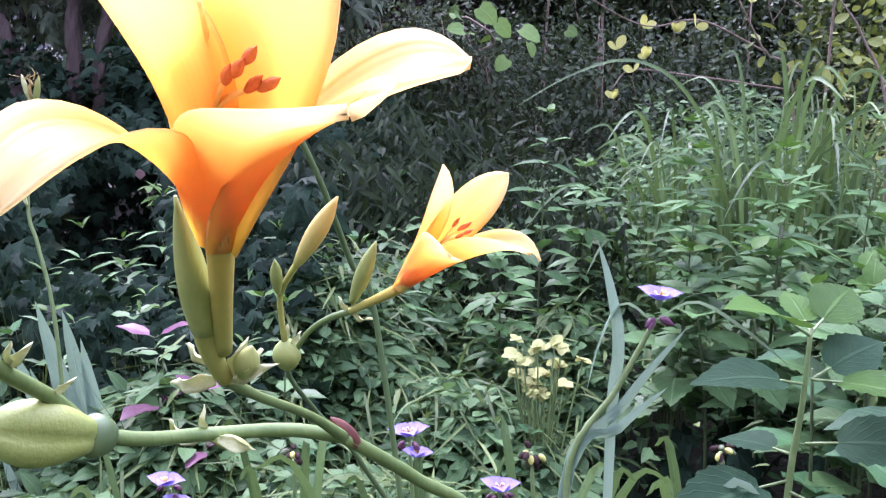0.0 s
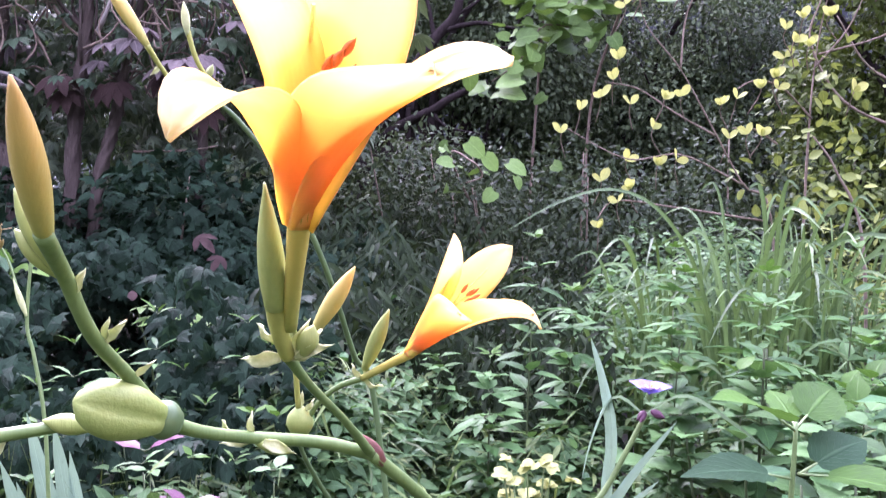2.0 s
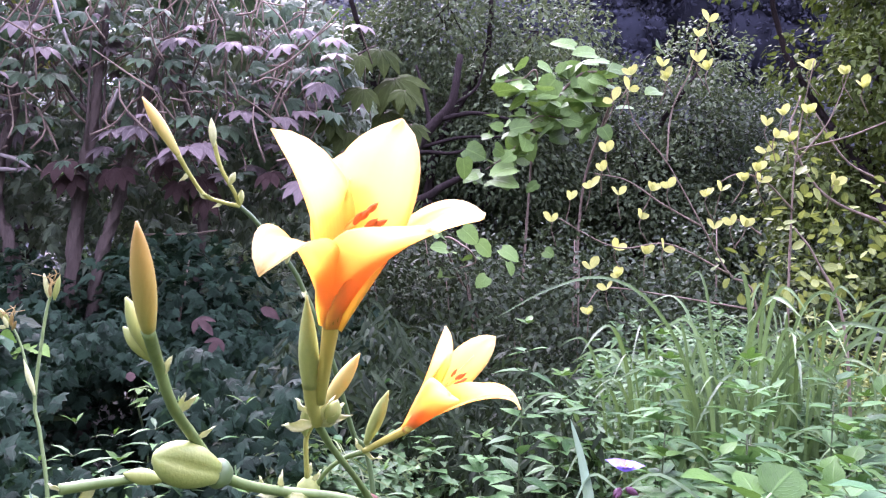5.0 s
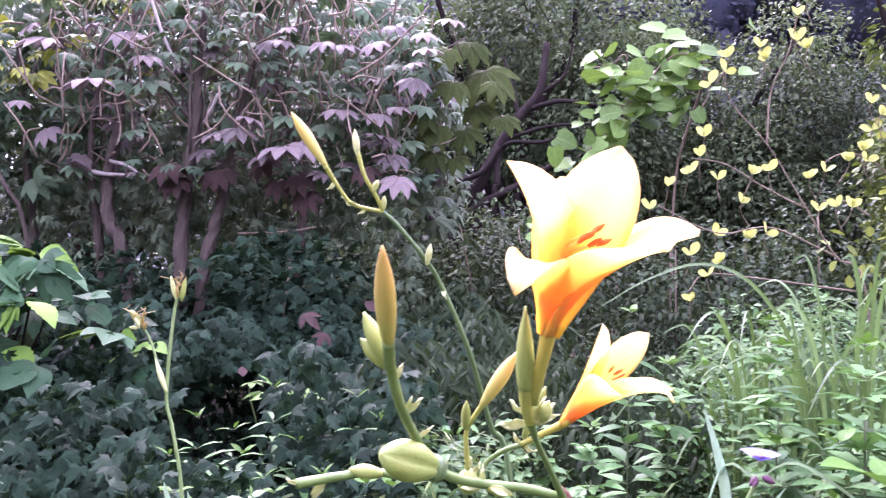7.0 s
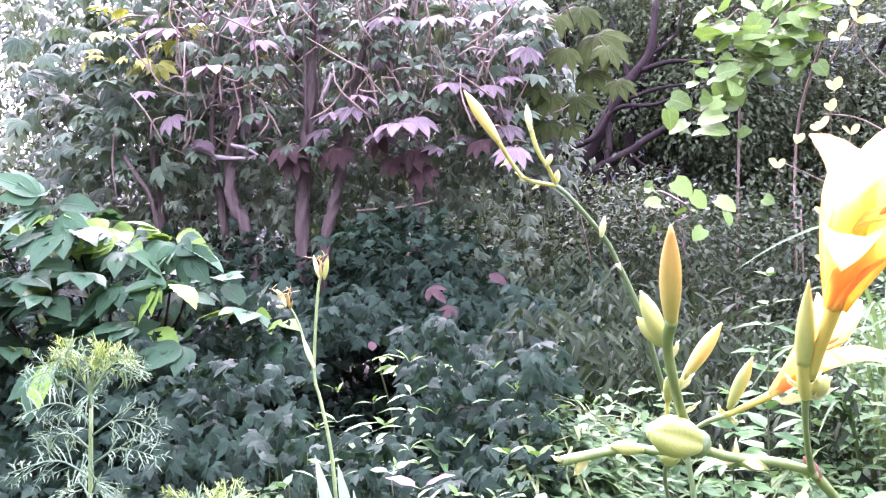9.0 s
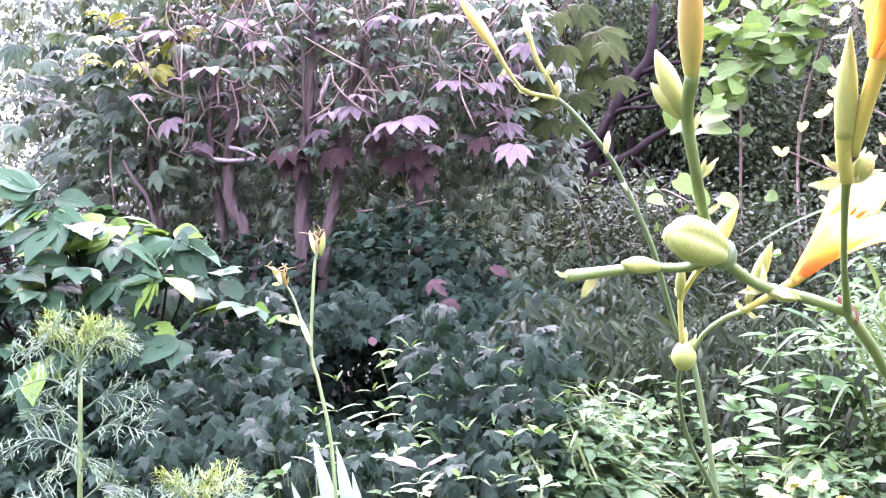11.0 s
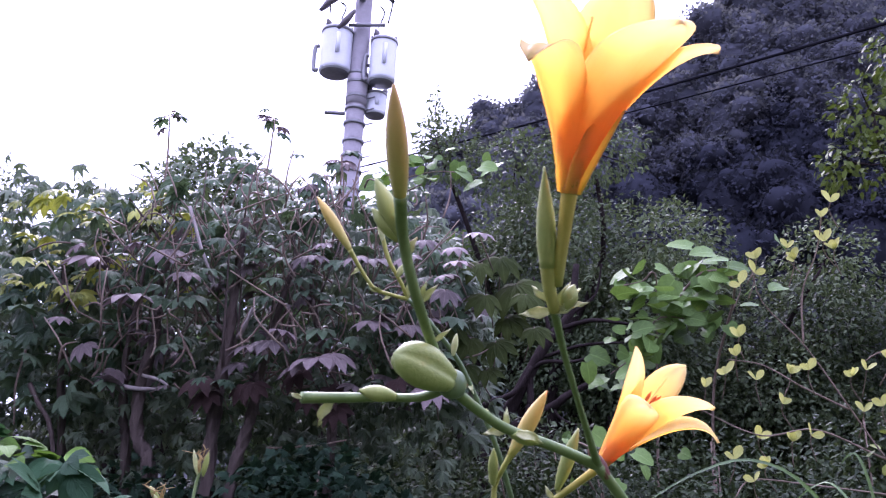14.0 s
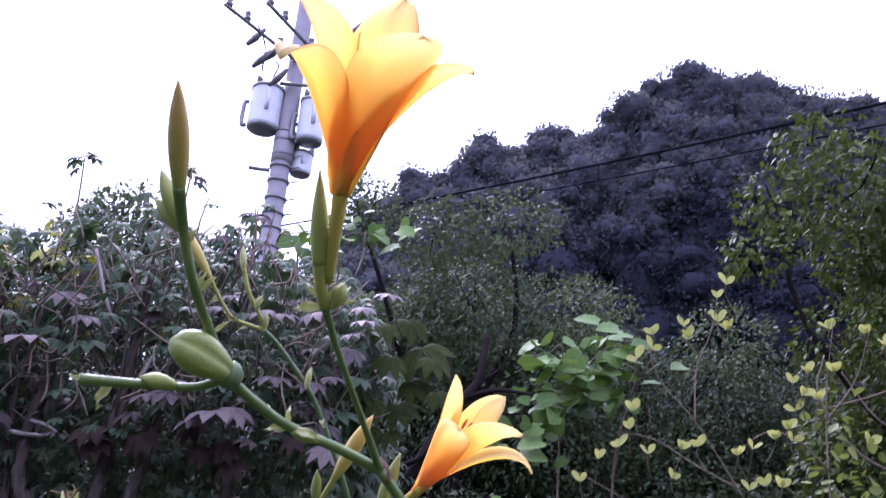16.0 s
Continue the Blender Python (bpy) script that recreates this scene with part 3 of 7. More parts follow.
def limbs(rng, base, targets, r0, bend=0.12, r1=0.25):
    """Tapered limbs from a base to each target, each a bent tube."""
    out = []
    for t in targets:
        b, t = np.array(base, dtype=float), np.array(t, dtype=float)
        L = np.linalg.norm(t - b)
        mid = [b + (t - b) * u + rng.normal(size=3) * bend * L * 0.5 for u in (0.35, 0.7)]
        out.append(tube([b, *mid, t], [r0, r0 * 0.75, r0 * 0.5, r0 * r1], 7, 10, lumps=0.06))
    return out


# ---- ground, hill and woods ----
def ground_height(x, y):
    return 0.05 * math.sin(0.9 * x + 0.4) * math.cos(0.7 * y) if abs(x) < 40 and abs(y) < 40 else 0.0


def ground_sheet():
    ring = [-2500, -900, -300, -120, -40] + [0.5 * i for i in range(-30, 31)] + [40, 120, 300, 900, 2500]
    n = len(ring)
    verts = [(x, y, ground_height(x, y)) for y in ring for x in ring]
    faces = [(j * n + i, j * n + i + 1, (j + 1) * n + i + 1, (j + 1) * n + i) for j in range(n - 1) for i in range(n - 1)]
    return tagged(new("ground", mesh_of("ground", verts, faces, "soil")), "dark bare soil under the undergrowth", "ground", kind="structure")


ground_sheet()

HILL_LINE = [(-60, 14), (-30, 26), (-11, 38), (-7, 41), (-2, 43.5), (4, 47.5), (8, 46.5), (12, 47), (14, 50), (18, 52.5), (25, 52.3), (30, 50.5), (40, 50.5), (60, 53), (110, 48), (170, 22)]


def hill_top(x):
    return float(np.interp(x, [p[0] for p in HILL_LINE], [p[1] for p in HILL_LINE]))


def wooded_hill():
    rng = np.random.default_rng(11)
    hill = root("wooded_hill", (30, 85, 0), "steep hill covered with dark woods", "hill", kind="structure")
    xs, us = np.linspace(-90, 190, 57), np.linspace(0, 1, 14)
    verts = [(x - 30, -22 + 27 * u + 2 * math.sin(x * 0.3 + 5 * u), hill_top(x) * u ** 0.9 - 1) for u in us for x in xs]
    verts += [(x - 30, 90, -1) for x in xs]
    n = len(xs)
    faces = [(j * n + i, j * n + i + 1, (j + 1) * n + i + 1, (j + 1) * n + i) for j in range(len(us)) for i in range(n - 1)]
    part("slope", (verts, faces), "woods_floor", hill)
    ridge, valley = [], []
    for k in range(420):
        x = rng.uniform(-18, 58)
        u = 1 - 0.05 * rng.random() if k < 110 else rng.uniform(0.28, 1) ** 0.8
        r = rng.uniform(1.5, 3.4) * (0.7 if k < 110 else 1.15)
        c = np.array((x - 30, -22 + 27 * u - 0.8, hill_top(x) * u ** 0.9 + r * rng.uniform(0.0, 0.5)))
        # below this wavy line the crowns take the colour darkened for shade
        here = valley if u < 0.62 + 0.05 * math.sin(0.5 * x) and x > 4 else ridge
        here.append((tuple(c), (r, r, r * rng.uniform(0.8, 1.35))))
        for _ in range(6):
            w = unit(rng.normal(size=3) + (0, -0.7, 0.6))
            q = r * rng.uniform(0.25, 0.5)
            here.append((tuple(c + w * r * 0.9), (q, q, q * rng.uniform(0.8, 1.2))))
    # the dim heart of each crown, under its leaves
    ball = bmesh.new()
    bmesh.ops.create_icosphere(ball, subdivisions=2, radius=1)
    w = np.array([v.co[:] for v in ball.verts])
    tris = [tuple(v.index for v in f.verts) for f in ball.faces]
    ball.free()
    for lumps, mat, label in ((ridge, "hill", "rounded tree crowns along the ridge"), (valley, "hill_shade", "tree crowns on the lower slope, darkened in colour for shade")):
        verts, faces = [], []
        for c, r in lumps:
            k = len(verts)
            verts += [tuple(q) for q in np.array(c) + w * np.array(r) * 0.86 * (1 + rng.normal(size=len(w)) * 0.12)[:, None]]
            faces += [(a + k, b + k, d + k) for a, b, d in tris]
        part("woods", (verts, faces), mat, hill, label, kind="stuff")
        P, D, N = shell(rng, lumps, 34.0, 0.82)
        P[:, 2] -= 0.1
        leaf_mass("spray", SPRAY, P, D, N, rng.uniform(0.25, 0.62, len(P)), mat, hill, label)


wooded_hill()


def small_tree(name, at, lumps, leaf, size, density, mat, seed, label, r0=0.07, limb=9, bark="bark_dark"):
    """A tree: a tapered trunk with limbs, and a crown of many small leaves in uneven masses."""
    rng = np.random.default_rng(seed)
    tree = root(name, at, label, "tree")
    L = [(tuple(np.array(c) - np.array(at)), r) for c, r in lumps]
    mid = np.mean([c for c, _ in L], axis=0)
    fork = np.array((mid[0] * 0.4, mid[1] * 0.4, max(0.5, mid[2] * 0.35)))
    part("trunk", tube([(0, 0, -0.05), fork * 0.5 + rng.normal(size=3) * 0.04, fork], [r0 * 1.4, r0, r0 * 0.8], 9, 9, lumps=0.05), bark, tree)
    picks = [L[i][0] for i in rng.permutation(len(L))[:limb]]
    for s in limbs(rng, fork, picks, r0 * 0.6):
        part("limb", s, bark, tree)
    twigs = []
    for c, r in L:
        for _ in range(3):
            w = unit(rng.normal(size=3))
            twigs.append(tube([c, np.array(c) + w * np.array(r) * 0.6 + (0, 0, -0.02), np.array(c) + w * np.array(r) * 1.05], [0.008, 0.005, 0.002], 5, 6))
    part("twig", joined(*twigs), bark, tree, kind="stuff")
    P, D, N = shell(rng, L, density)
    leaf_mass("crown", leaf, P, D, N, rng.uniform(0.7, 1.3, len(P)) * size, mat, tree)
    return tree


def masses(rng, x, y, z, r, n):
    """n rounded masses within a box."""
    return [((rng.uniform(*x), rng.uniform(*y), rng.uniform(*z)), tuple(rng.uniform(*r) * np.array((1, 0.9, 0.8)))) for _ in range(n)]


rg = np.random.default_rng(5)
# the grove behind the clearing, from one end to the other
small_tree("evergreen_tree", (-0.3, 8.6, 0), masses(rg, (-1.6, 0.9), (8.0, 9.2), (2.2, 4.1), (0.45, 0.75), 22) + [((-1.2, 8, 4.5), (0.3, 0.3, 0.35)), ((0.1, 8, 4.4), (0.5, 0.4, 0.3)), ((-0.6, 8.1, 4.35), (0.5, 0.4, 0.3)), ((-1.37, 8.2, 4.72), (0.2, 0.2, 0.22)), ((-1.37, 8.2, 5.0), (0.06, 0.06, 0.26))],
           OVATE_LOW, 0.050, 2200, "hedge", 21, "dense evergreen tree with small dark leaves", 0.09, 12)
small_tree("evergreen_tree", (1.3, 9.0, 0), masses(rg, (0.6, 2.3), (8.4, 9.6), (0.8, 3.5), (0.45, 0.7), 30), OVATE_LOW, 0.050, 1900, "hedge", 22, "dense evergreen tree with small dark leaves", 0.09, 10)
small_tree("evergreen_tree", (2.3, 9.6, 0), masses(rg, (1.2, 3.6), (9.0, 10.0), (0.5, 3.25), (0.5, 0.75), 40), OVATE_LOW, 0.052, 1300, "dark", 29, "dense evergreen tree with small dark leaves", 0.08, 10)
small_tree("evergreen_tree", (-2.2, 8.4, 0), masses(rg, (-3.2, -1.3), (7.8, 9.0), (1.4, 3.9), (0.4, 0.7), 20), OVATE_LOW, 0.060, 1300, "sunlit", 23, "leafy tree with small green leaves", 0.08, 10)
small_tree("broadleaf_tree", (-4.8, 8.8, 0), masses(rg, (-6.2, -2.4), (8.0, 9.6), (1.8, 4.45), (0.35, 0.6), 32), OVATE_LOW, 0.060, 1900, "hedge", 24, "sparse leafy tree with sky between its leaves", 0.08, 12)
small_tree("broadleaf_tree", (-7.4, 9.5, 0), masses(rg, (-9.0, -5.8), (8.6, 10.4), (1.8, 4.7), (0.35, 0.6), 20), OVATE_LOW, 0.065, 1600, "hedge", 25, "sparse leafy tree with sky between its leaves", 0.08, 12)
small_tree("maple_tree", (2.7, 6.5, 0), masses(rg, (2.3, 3.8), (5.8, 7.0), (1.0, 3.85), (0.32, 0.52), 54) + [((1.9, 6.0, 3.7), (0.28, 0.3, 0.22)), ((1.75, 6.0, 3.35), (0.22, 0.3, 0.16)), ((2.2, 6, 4.15), (0.3, 0.3, 0.2))],
           OVATE_LOW, 0.058, 1500, "maple", 26, "leafy tree with yellow-green layered sprays", 0.07, 14)
small_tree("maple_tree", (4.6, 7.0, 0), masses(rg, (3.6, 5.6), (6.0, 8.0), (1.0, 4.6), (0.45, 0.7), 22), OVATE_LOW, 0.075, 560, "maple", 27, "leafy tree added to close in the edge of the clearing", 0.08, 10)
small_tree("broadleaf_tree", (-10.5, 8.0, 0), masses(rg, (-12.0, -9.0), (7.0, 9.0), (1.2, 4.4), (0.5, 0.8), 14), OVATE_LOW, 0.13, 220, "hedge", 28, "leafy tree added to close in the edge of the clearing", 0.08, 10)


def outside_hollow(P):
    """True for places outside the dark hollow that opens in the bank of ivy."""
    q = (np.asarray(P) - (-1.25, 3.5, 0.70)) / (0.30, 1.1, 0.17)
    r = (np.asarray(P) - (-0.95, 3.2, 0.58)) / (0.22, 0.8, 0.12)
    return (np.sum(q * q, axis=1) > 1) & (np.sum(r * r, axis=1) > 1)


def thicket(name, at, lumps, leaf, size, density, mat, seed, label, twig=10, category="bush"):
    """A low bush: bent stems from the ground and a mass of leaves."""
    rng = np.random.default_rng(seed)
    b = root(name, at, label, category)
    L = [(tuple(np.array(c) - np.array(at)), r) for c, r in lumps]
    for i in rng.permutation(len(L))[:twig]:
        c = np.array(L[i][0])
        part("stem", tube([(c[0] * 0.6, c[1] * 0.6, -0.05), c * (0.8, 0.8, 0.5) + rng.normal(size=3) * 0.06, c + (0, 0, L[i][1][2] * 0.7)], [0.012, 0.009, 0.004], 6, 8), "twig", b)
    P, D, N = shell(rng, L, density)
    keep = (P[:, 2] > -at[2] + 0.02) & outside_hollow(P + np.array(at))
    P, D, N = P[keep], D[keep], N[keep]
    leaf_mass("foliage", leaf, P, D, N, rng.uniform(0.6, 1.3, len(P)) * size, mat, b)
    return b


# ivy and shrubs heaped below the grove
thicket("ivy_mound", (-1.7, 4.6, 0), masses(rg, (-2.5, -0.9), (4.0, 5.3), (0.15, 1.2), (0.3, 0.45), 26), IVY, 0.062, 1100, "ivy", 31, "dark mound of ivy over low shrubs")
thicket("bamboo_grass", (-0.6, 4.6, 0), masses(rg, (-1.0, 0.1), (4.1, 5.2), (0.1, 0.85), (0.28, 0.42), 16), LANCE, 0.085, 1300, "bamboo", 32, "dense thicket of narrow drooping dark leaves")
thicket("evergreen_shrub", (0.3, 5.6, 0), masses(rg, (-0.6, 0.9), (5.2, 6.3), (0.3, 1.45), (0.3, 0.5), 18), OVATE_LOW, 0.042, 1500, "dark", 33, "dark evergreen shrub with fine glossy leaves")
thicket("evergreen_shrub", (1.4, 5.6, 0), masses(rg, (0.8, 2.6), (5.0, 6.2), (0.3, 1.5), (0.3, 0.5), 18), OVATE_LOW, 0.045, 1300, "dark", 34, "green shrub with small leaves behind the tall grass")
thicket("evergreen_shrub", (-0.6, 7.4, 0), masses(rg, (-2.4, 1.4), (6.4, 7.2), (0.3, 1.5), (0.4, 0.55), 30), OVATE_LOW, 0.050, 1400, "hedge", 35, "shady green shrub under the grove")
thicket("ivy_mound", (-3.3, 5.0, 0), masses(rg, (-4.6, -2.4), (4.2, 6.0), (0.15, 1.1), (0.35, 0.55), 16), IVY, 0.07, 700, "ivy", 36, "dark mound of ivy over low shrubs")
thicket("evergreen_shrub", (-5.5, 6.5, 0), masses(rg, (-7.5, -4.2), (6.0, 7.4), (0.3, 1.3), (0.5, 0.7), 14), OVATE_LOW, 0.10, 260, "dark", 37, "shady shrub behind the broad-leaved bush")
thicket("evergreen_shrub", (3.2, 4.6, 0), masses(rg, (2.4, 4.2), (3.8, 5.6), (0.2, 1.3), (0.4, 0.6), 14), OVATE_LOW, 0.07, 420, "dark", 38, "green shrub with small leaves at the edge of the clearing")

# unseen trees added behind and beside the path, closing the clearing against low light
for k, (x, y) in enumerate(((-7.5, -3.5), (-3.5, -5.0), (0.5, -5.5), (4.5, -5.0), (8.0, -3.0), (8.5, 2.5), (-8.5, 1.5))):
    small_tree("broadleaf_tree", (x, y, 0), masses(rg, (x - 2.2, x + 2.2), (y - 1.0, y + 1.0), (0.5, 5.4), (0.9, 1.3), 18), OVATE_LOW, 0.3, 42, "hedge", 300 + k, "leafy tree added to close in the edge of the clearing", 0.09, 8)

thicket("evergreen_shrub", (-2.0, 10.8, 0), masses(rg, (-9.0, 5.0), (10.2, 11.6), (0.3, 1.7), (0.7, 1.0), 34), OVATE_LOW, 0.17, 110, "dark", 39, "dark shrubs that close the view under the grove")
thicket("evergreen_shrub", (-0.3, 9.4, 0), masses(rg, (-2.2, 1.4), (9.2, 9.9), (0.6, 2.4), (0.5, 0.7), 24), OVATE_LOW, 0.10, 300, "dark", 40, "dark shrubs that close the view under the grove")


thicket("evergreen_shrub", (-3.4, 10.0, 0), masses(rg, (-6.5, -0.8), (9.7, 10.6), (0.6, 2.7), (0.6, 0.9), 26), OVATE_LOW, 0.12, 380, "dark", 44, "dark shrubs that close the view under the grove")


# ---- the big tree with hand-shaped leaves ----
def hung_leaf(tree, at, size, lean, mat, rng, label="", tip=0.9):
    """A hand-shaped leaf that droops from its stalk, with the stalk itself running back into the crown."""
    d = unit((lean + rng.normal() * 0.12, -0.75, -0.18 - 0.9 * (0.9 - tip) + rng.normal() * 0.15))
    p = rel(tree, at)
    leaf = leaf_part("leaf", PALM, mat, tree, p, d, unit((lean * 0.3 + rng.normal() * 0.15, -0.42 - 0.8 * (0.9 - tip), tip)), size * rng.uniform(0.85, 1.0), label)
    part("leaf_stalk", tube([p, p + (-0.25 * lean * size, 0.12, 0.02), p + (-0.7 * lean * size + rng.normal() * 0.05, 0.26, -0.12)], [0.003, 0.0035, 0.004], 5, 6), "twig", tree)
    return leaf


def lobed_tree():
    rng = np.random.default_rng(41)
    tree = root("lobed_leaf_tree", (-2.0, 4.9, 0), "tree with large hand-shaped leaves, many turned purple", "tree")
    trunks = [
        ([(-2.30, 4.75, -0.05), (-2.28, 4.75, 0.9), (-2.30, 4.7, 1.38), (-2.38, 4.7, 1.55), (-2.39, 4.7, 1.80), (-2.33, 4.7, 2.09), (-2.35, 4.75, 2.4), (-2.3, 4.85, 2.75)], 0.040),
        ([(-2.05, 4.8, -0.05), (-2.0, 4.75, 0.8), (-1.98, 4.7, 1.35), (-1.95, 4.7, 1.76), (-1.91, 4.7, 2.06), (-1.89, 4.7, 2.38), (-1.87, 4.75, 2.75)], 0.042),
        ([(-1.95, 4.8, -0.05), (-1.9, 4.75, 0.9), (-1.84, 4.7, 1.34), (-1.77, 4.7, 1.60), (-1.72, 4.7, 1.85), (-1.66, 4.7, 2.12), (-1.59, 4.75, 2.45)], 0.036),
        ([(-2.45, 4.85, -0.05), (-2.48, 4.8, 1.36), (-2.50, 4.75, 1.68), (-2.51, 4.75, 2.02), (-2.48, 4.8, 2.5)], 0.028),
        ([(-1.45, 4.9, -0.05), (-1.36, 4.8, 1.38), (-1.34, 4.75, 1.65), (-1.35, 4.75, 1.88), (-1.47, 4.75, 2.22), (-1.49, 4.8, 2.6)], 0.026),
        ([(-3.0, 5.1, -0.05), (-2.95, 5.0, 1.2), (-3.0, 4.95, 1.9), (-3.1, 5.0, 2.6)], 0.028),
    ]
    for pts, r in trunks:
        part("trunk", tube(rel(tree, pts), [r * 0.95, r * 0.84, r * 0.74, r * 0.66, r * 0.48, r * 0.3], 11, 60, lumps=0.38), "bark", tree)
        for _ in range(5):
            u = rng.uniform(0.55, 0.97)
            a = spline(pts, 40)[int(u * 39)]
            side = rng.uniform(-1, 1)
            b = a + np.array((side * rng.uniform(0.1, 0.32), rng.uniform(-0.2, 0.3), rng.uniform(0.25, 0.6)))
            part("branch", tube(rel(tree, [a, a + (b - a) * (0.4, 0.5, 0.25) + rng.normal(size=3) * 0.05, b]), [r * 0.3, r * 0.2, 0.004], 6, 12, lumps=0.1), "bark", tree)
    # side branches, broken stubs and a bleached stick that leans through the crown
    for pts, r, mat, label in (
            ([(-2.51, 4.66, 1.81), (-2.39, 4.66, 1.79), (-2.27, 4.64, 1.78)], 0.014, "pale_wood", "bare pale stub"),
            ([(-2.36, 4.66, 1.86), (-2.26, 4.64, 1.83), (-2.19, 4.62, 1.79)], 0.010, "pale_wood", "bare pale stub"),
            ([(-2.10, 4.5, 2.74), (-2.02, 4.5, 2.51), (-1.92, 4.5, 2.28)], 0.010, "pale_wood", "bleached leaning stick"),
            ([(-3.03, 4.7, 1.84), (-2.95, 4.68, 1.72), (-2.87, 4.68, 1.61), (-2.83, 4.7, 1.38), (-2.8, 4.8, 0.9)], 0.014, "bark", ""),
            ([(-3.08, 4.7, 2.03), (-3.10, 4.68, 1.83), (-3.08, 4.68, 1.62)], 0.007, "twig", ""),
            ([(-1.91, 4.7, 2.06), (-2.01, 4.66, 2.17), (-2.11, 4.62, 2.33)], 0.011, "bark", ""),
            ([(-2.18, 4.65, 2.10), (-2.10, 4.62, 1.98), (-2.05, 4.62, 1.88)], 0.008, "twig", ""),
            ([(-2.04, 4.62, 2.17), (-1.98, 4.62, 2.08), (-1.92, 4.66, 2.02)], 0.008, "twig", ""),
            ([(-1.85, 4.68, 2.05), (-1.79, 4.62, 2.11), (-1.75, 4.6, 2.19)], 0.013, "pale_wood", "bare pale stub"),
            ([(-1.56, 4.66, 2.17), (-1.52, 4.62, 2.05), (-1.50, 4.6, 1.94)], 0.008, "twig", ""),
            ([(-1.67, 4.7, 1.47), (-1.39, 4.62, 1.47), (-1.22, 4.58, 1.49)], 0.006, "twig", "")):
        part("dead_branch" if label else "branch", tube(rel(tree, pts), [r, r * 0.9, r * 0.6], 7, 12, lumps=0.12), mat, tree, label)
    hanging = []
    for _ in range(300):
        a = np.array((rng.uniform(-2.7, -0.75), rng.uniform(4.3, 5.0), rng.uniform(1.75, 2.75)))
        b = a + np.array((rng.normal() * 0.12, rng.normal() * 0.06, rng.uniform(-0.05, 0.36)))
        hanging.append(tube(rel(tree, [a, (a + b) / 2 + rng.normal(size=3) * 0.025, b]), [0.0055, 0.005, 0.003], 5, 6))
    part("twig", joined(*hanging), "twig", tree, "tangle of pale reddish leaf stalks and twigs", kind="stuff")
    # the large leaves that hang outward in tiers: place along the crown, height, size, lean
    purple = [(-2.60, 2.47, 0.18, -0.8), (-2.39, 2.26, 0.21, 0.0), (-2.21, 2.50, 0.17, 0.7), (-1.59, 1.98, 0.18, -0.1), (-1.35, 1.88, 0.21, 0.1), (-1.42, 1.86, 0.16, -0.8),
              (-1.10, 2.08, 0.18, 0.3), (-1.45, 2.44, 0.13, -0.5), (-1.39, 2.43, 0.12, 0.5), (-1.15, 2.40, 0.13, -0.5), (-1.08, 2.39, 0.14, 0.6), (-0.91, 2.40, 0.13, -0.2),
              (-0.82, 2.49, 0.12, 0.4), (-0.72, 2.29, 0.11, 0.5), (-0.70, 2.20, 0.14, 0.1), (-0.90, 2.05, 0.13, 0.2), (-0.78, 1.72, 0.14, 0.0), (-0.91, 1.94, 0.12, 0.4),
              (-0.82, 1.84, 0.13, 0.3), (-1.69, 1.96, 0.15, -0.5), (-1.27, 1.90, 0.15, 0.6), (-0.53, 2.49, 0.13, 0.3), (-2.11, 2.38, 0.15, 0.5), (-0.66, 2.35, 0.12, 0.6)]
    withered = [(-2.00, 1.82, 0.16, 0.0), (-1.48, 1.84, 0.15, -0.3), (-1.77, 1.78, 0.13, 0.2), (-1.31, 1.75, 0.14, 0.3), (-1.28, 1.66, 0.13, -0.2), (-1.96, 1.75, 0.15, -0.4), (-1.71, 1.78, 0.12, 0.3), (-0.96, 1.78, 0.12, -0.2), (-1.42, 1.72, 0.12, 0.1)]
    green = [(-1.54, 2.59, 0.13, 0.1), (-1.94, 2.58, 0.13, 0.3), (-1.71, 2.53, 0.12, -0.3), (-1.29, 2.18, 0.15, 0.3), (-1.38, 2.07, 0.16, -0.2), (-1.47, 2.27, 0.13, 0.4), (-1.77, 2.47, 0.13, 0.4), (-1.18, 2.01, 0.13, 0.5),
             (-1.05, 2.18, 0.13, 0.3), (-1.62, 2.34, 0.11, -0.4), (-2.10, 2.26, 0.18, 0.3), (-1.58, 2.46, 0.12, 0.4), (-1.10, 2.30, 0.12, 0.3), (-2.56, 2.42, 0.13, 0.2), (-2.63, 2.16, 0.15, -0.5), (-3.07, 2.24, 0.18, 0.6)]
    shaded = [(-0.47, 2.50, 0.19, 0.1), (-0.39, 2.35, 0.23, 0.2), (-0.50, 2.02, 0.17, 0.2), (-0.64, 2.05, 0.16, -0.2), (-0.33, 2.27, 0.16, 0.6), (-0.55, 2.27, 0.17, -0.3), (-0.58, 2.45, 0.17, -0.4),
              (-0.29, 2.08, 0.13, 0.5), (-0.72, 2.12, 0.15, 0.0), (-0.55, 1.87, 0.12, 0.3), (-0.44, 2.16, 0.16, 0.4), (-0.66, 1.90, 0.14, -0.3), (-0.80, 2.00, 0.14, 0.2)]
    for rows, y, mat, label in ((purple, 4.5, "purple", "purple hand-shaped leaf"), (withered, 4.55, "dead", "withered hanging leaf"), (green, 4.6, "tree", ""), (shaded, 4.9, "tree_shade", "hand-shaped leaf, darkened in colour for shade")):
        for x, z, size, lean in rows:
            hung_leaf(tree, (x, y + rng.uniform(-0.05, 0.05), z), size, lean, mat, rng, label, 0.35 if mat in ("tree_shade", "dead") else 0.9)
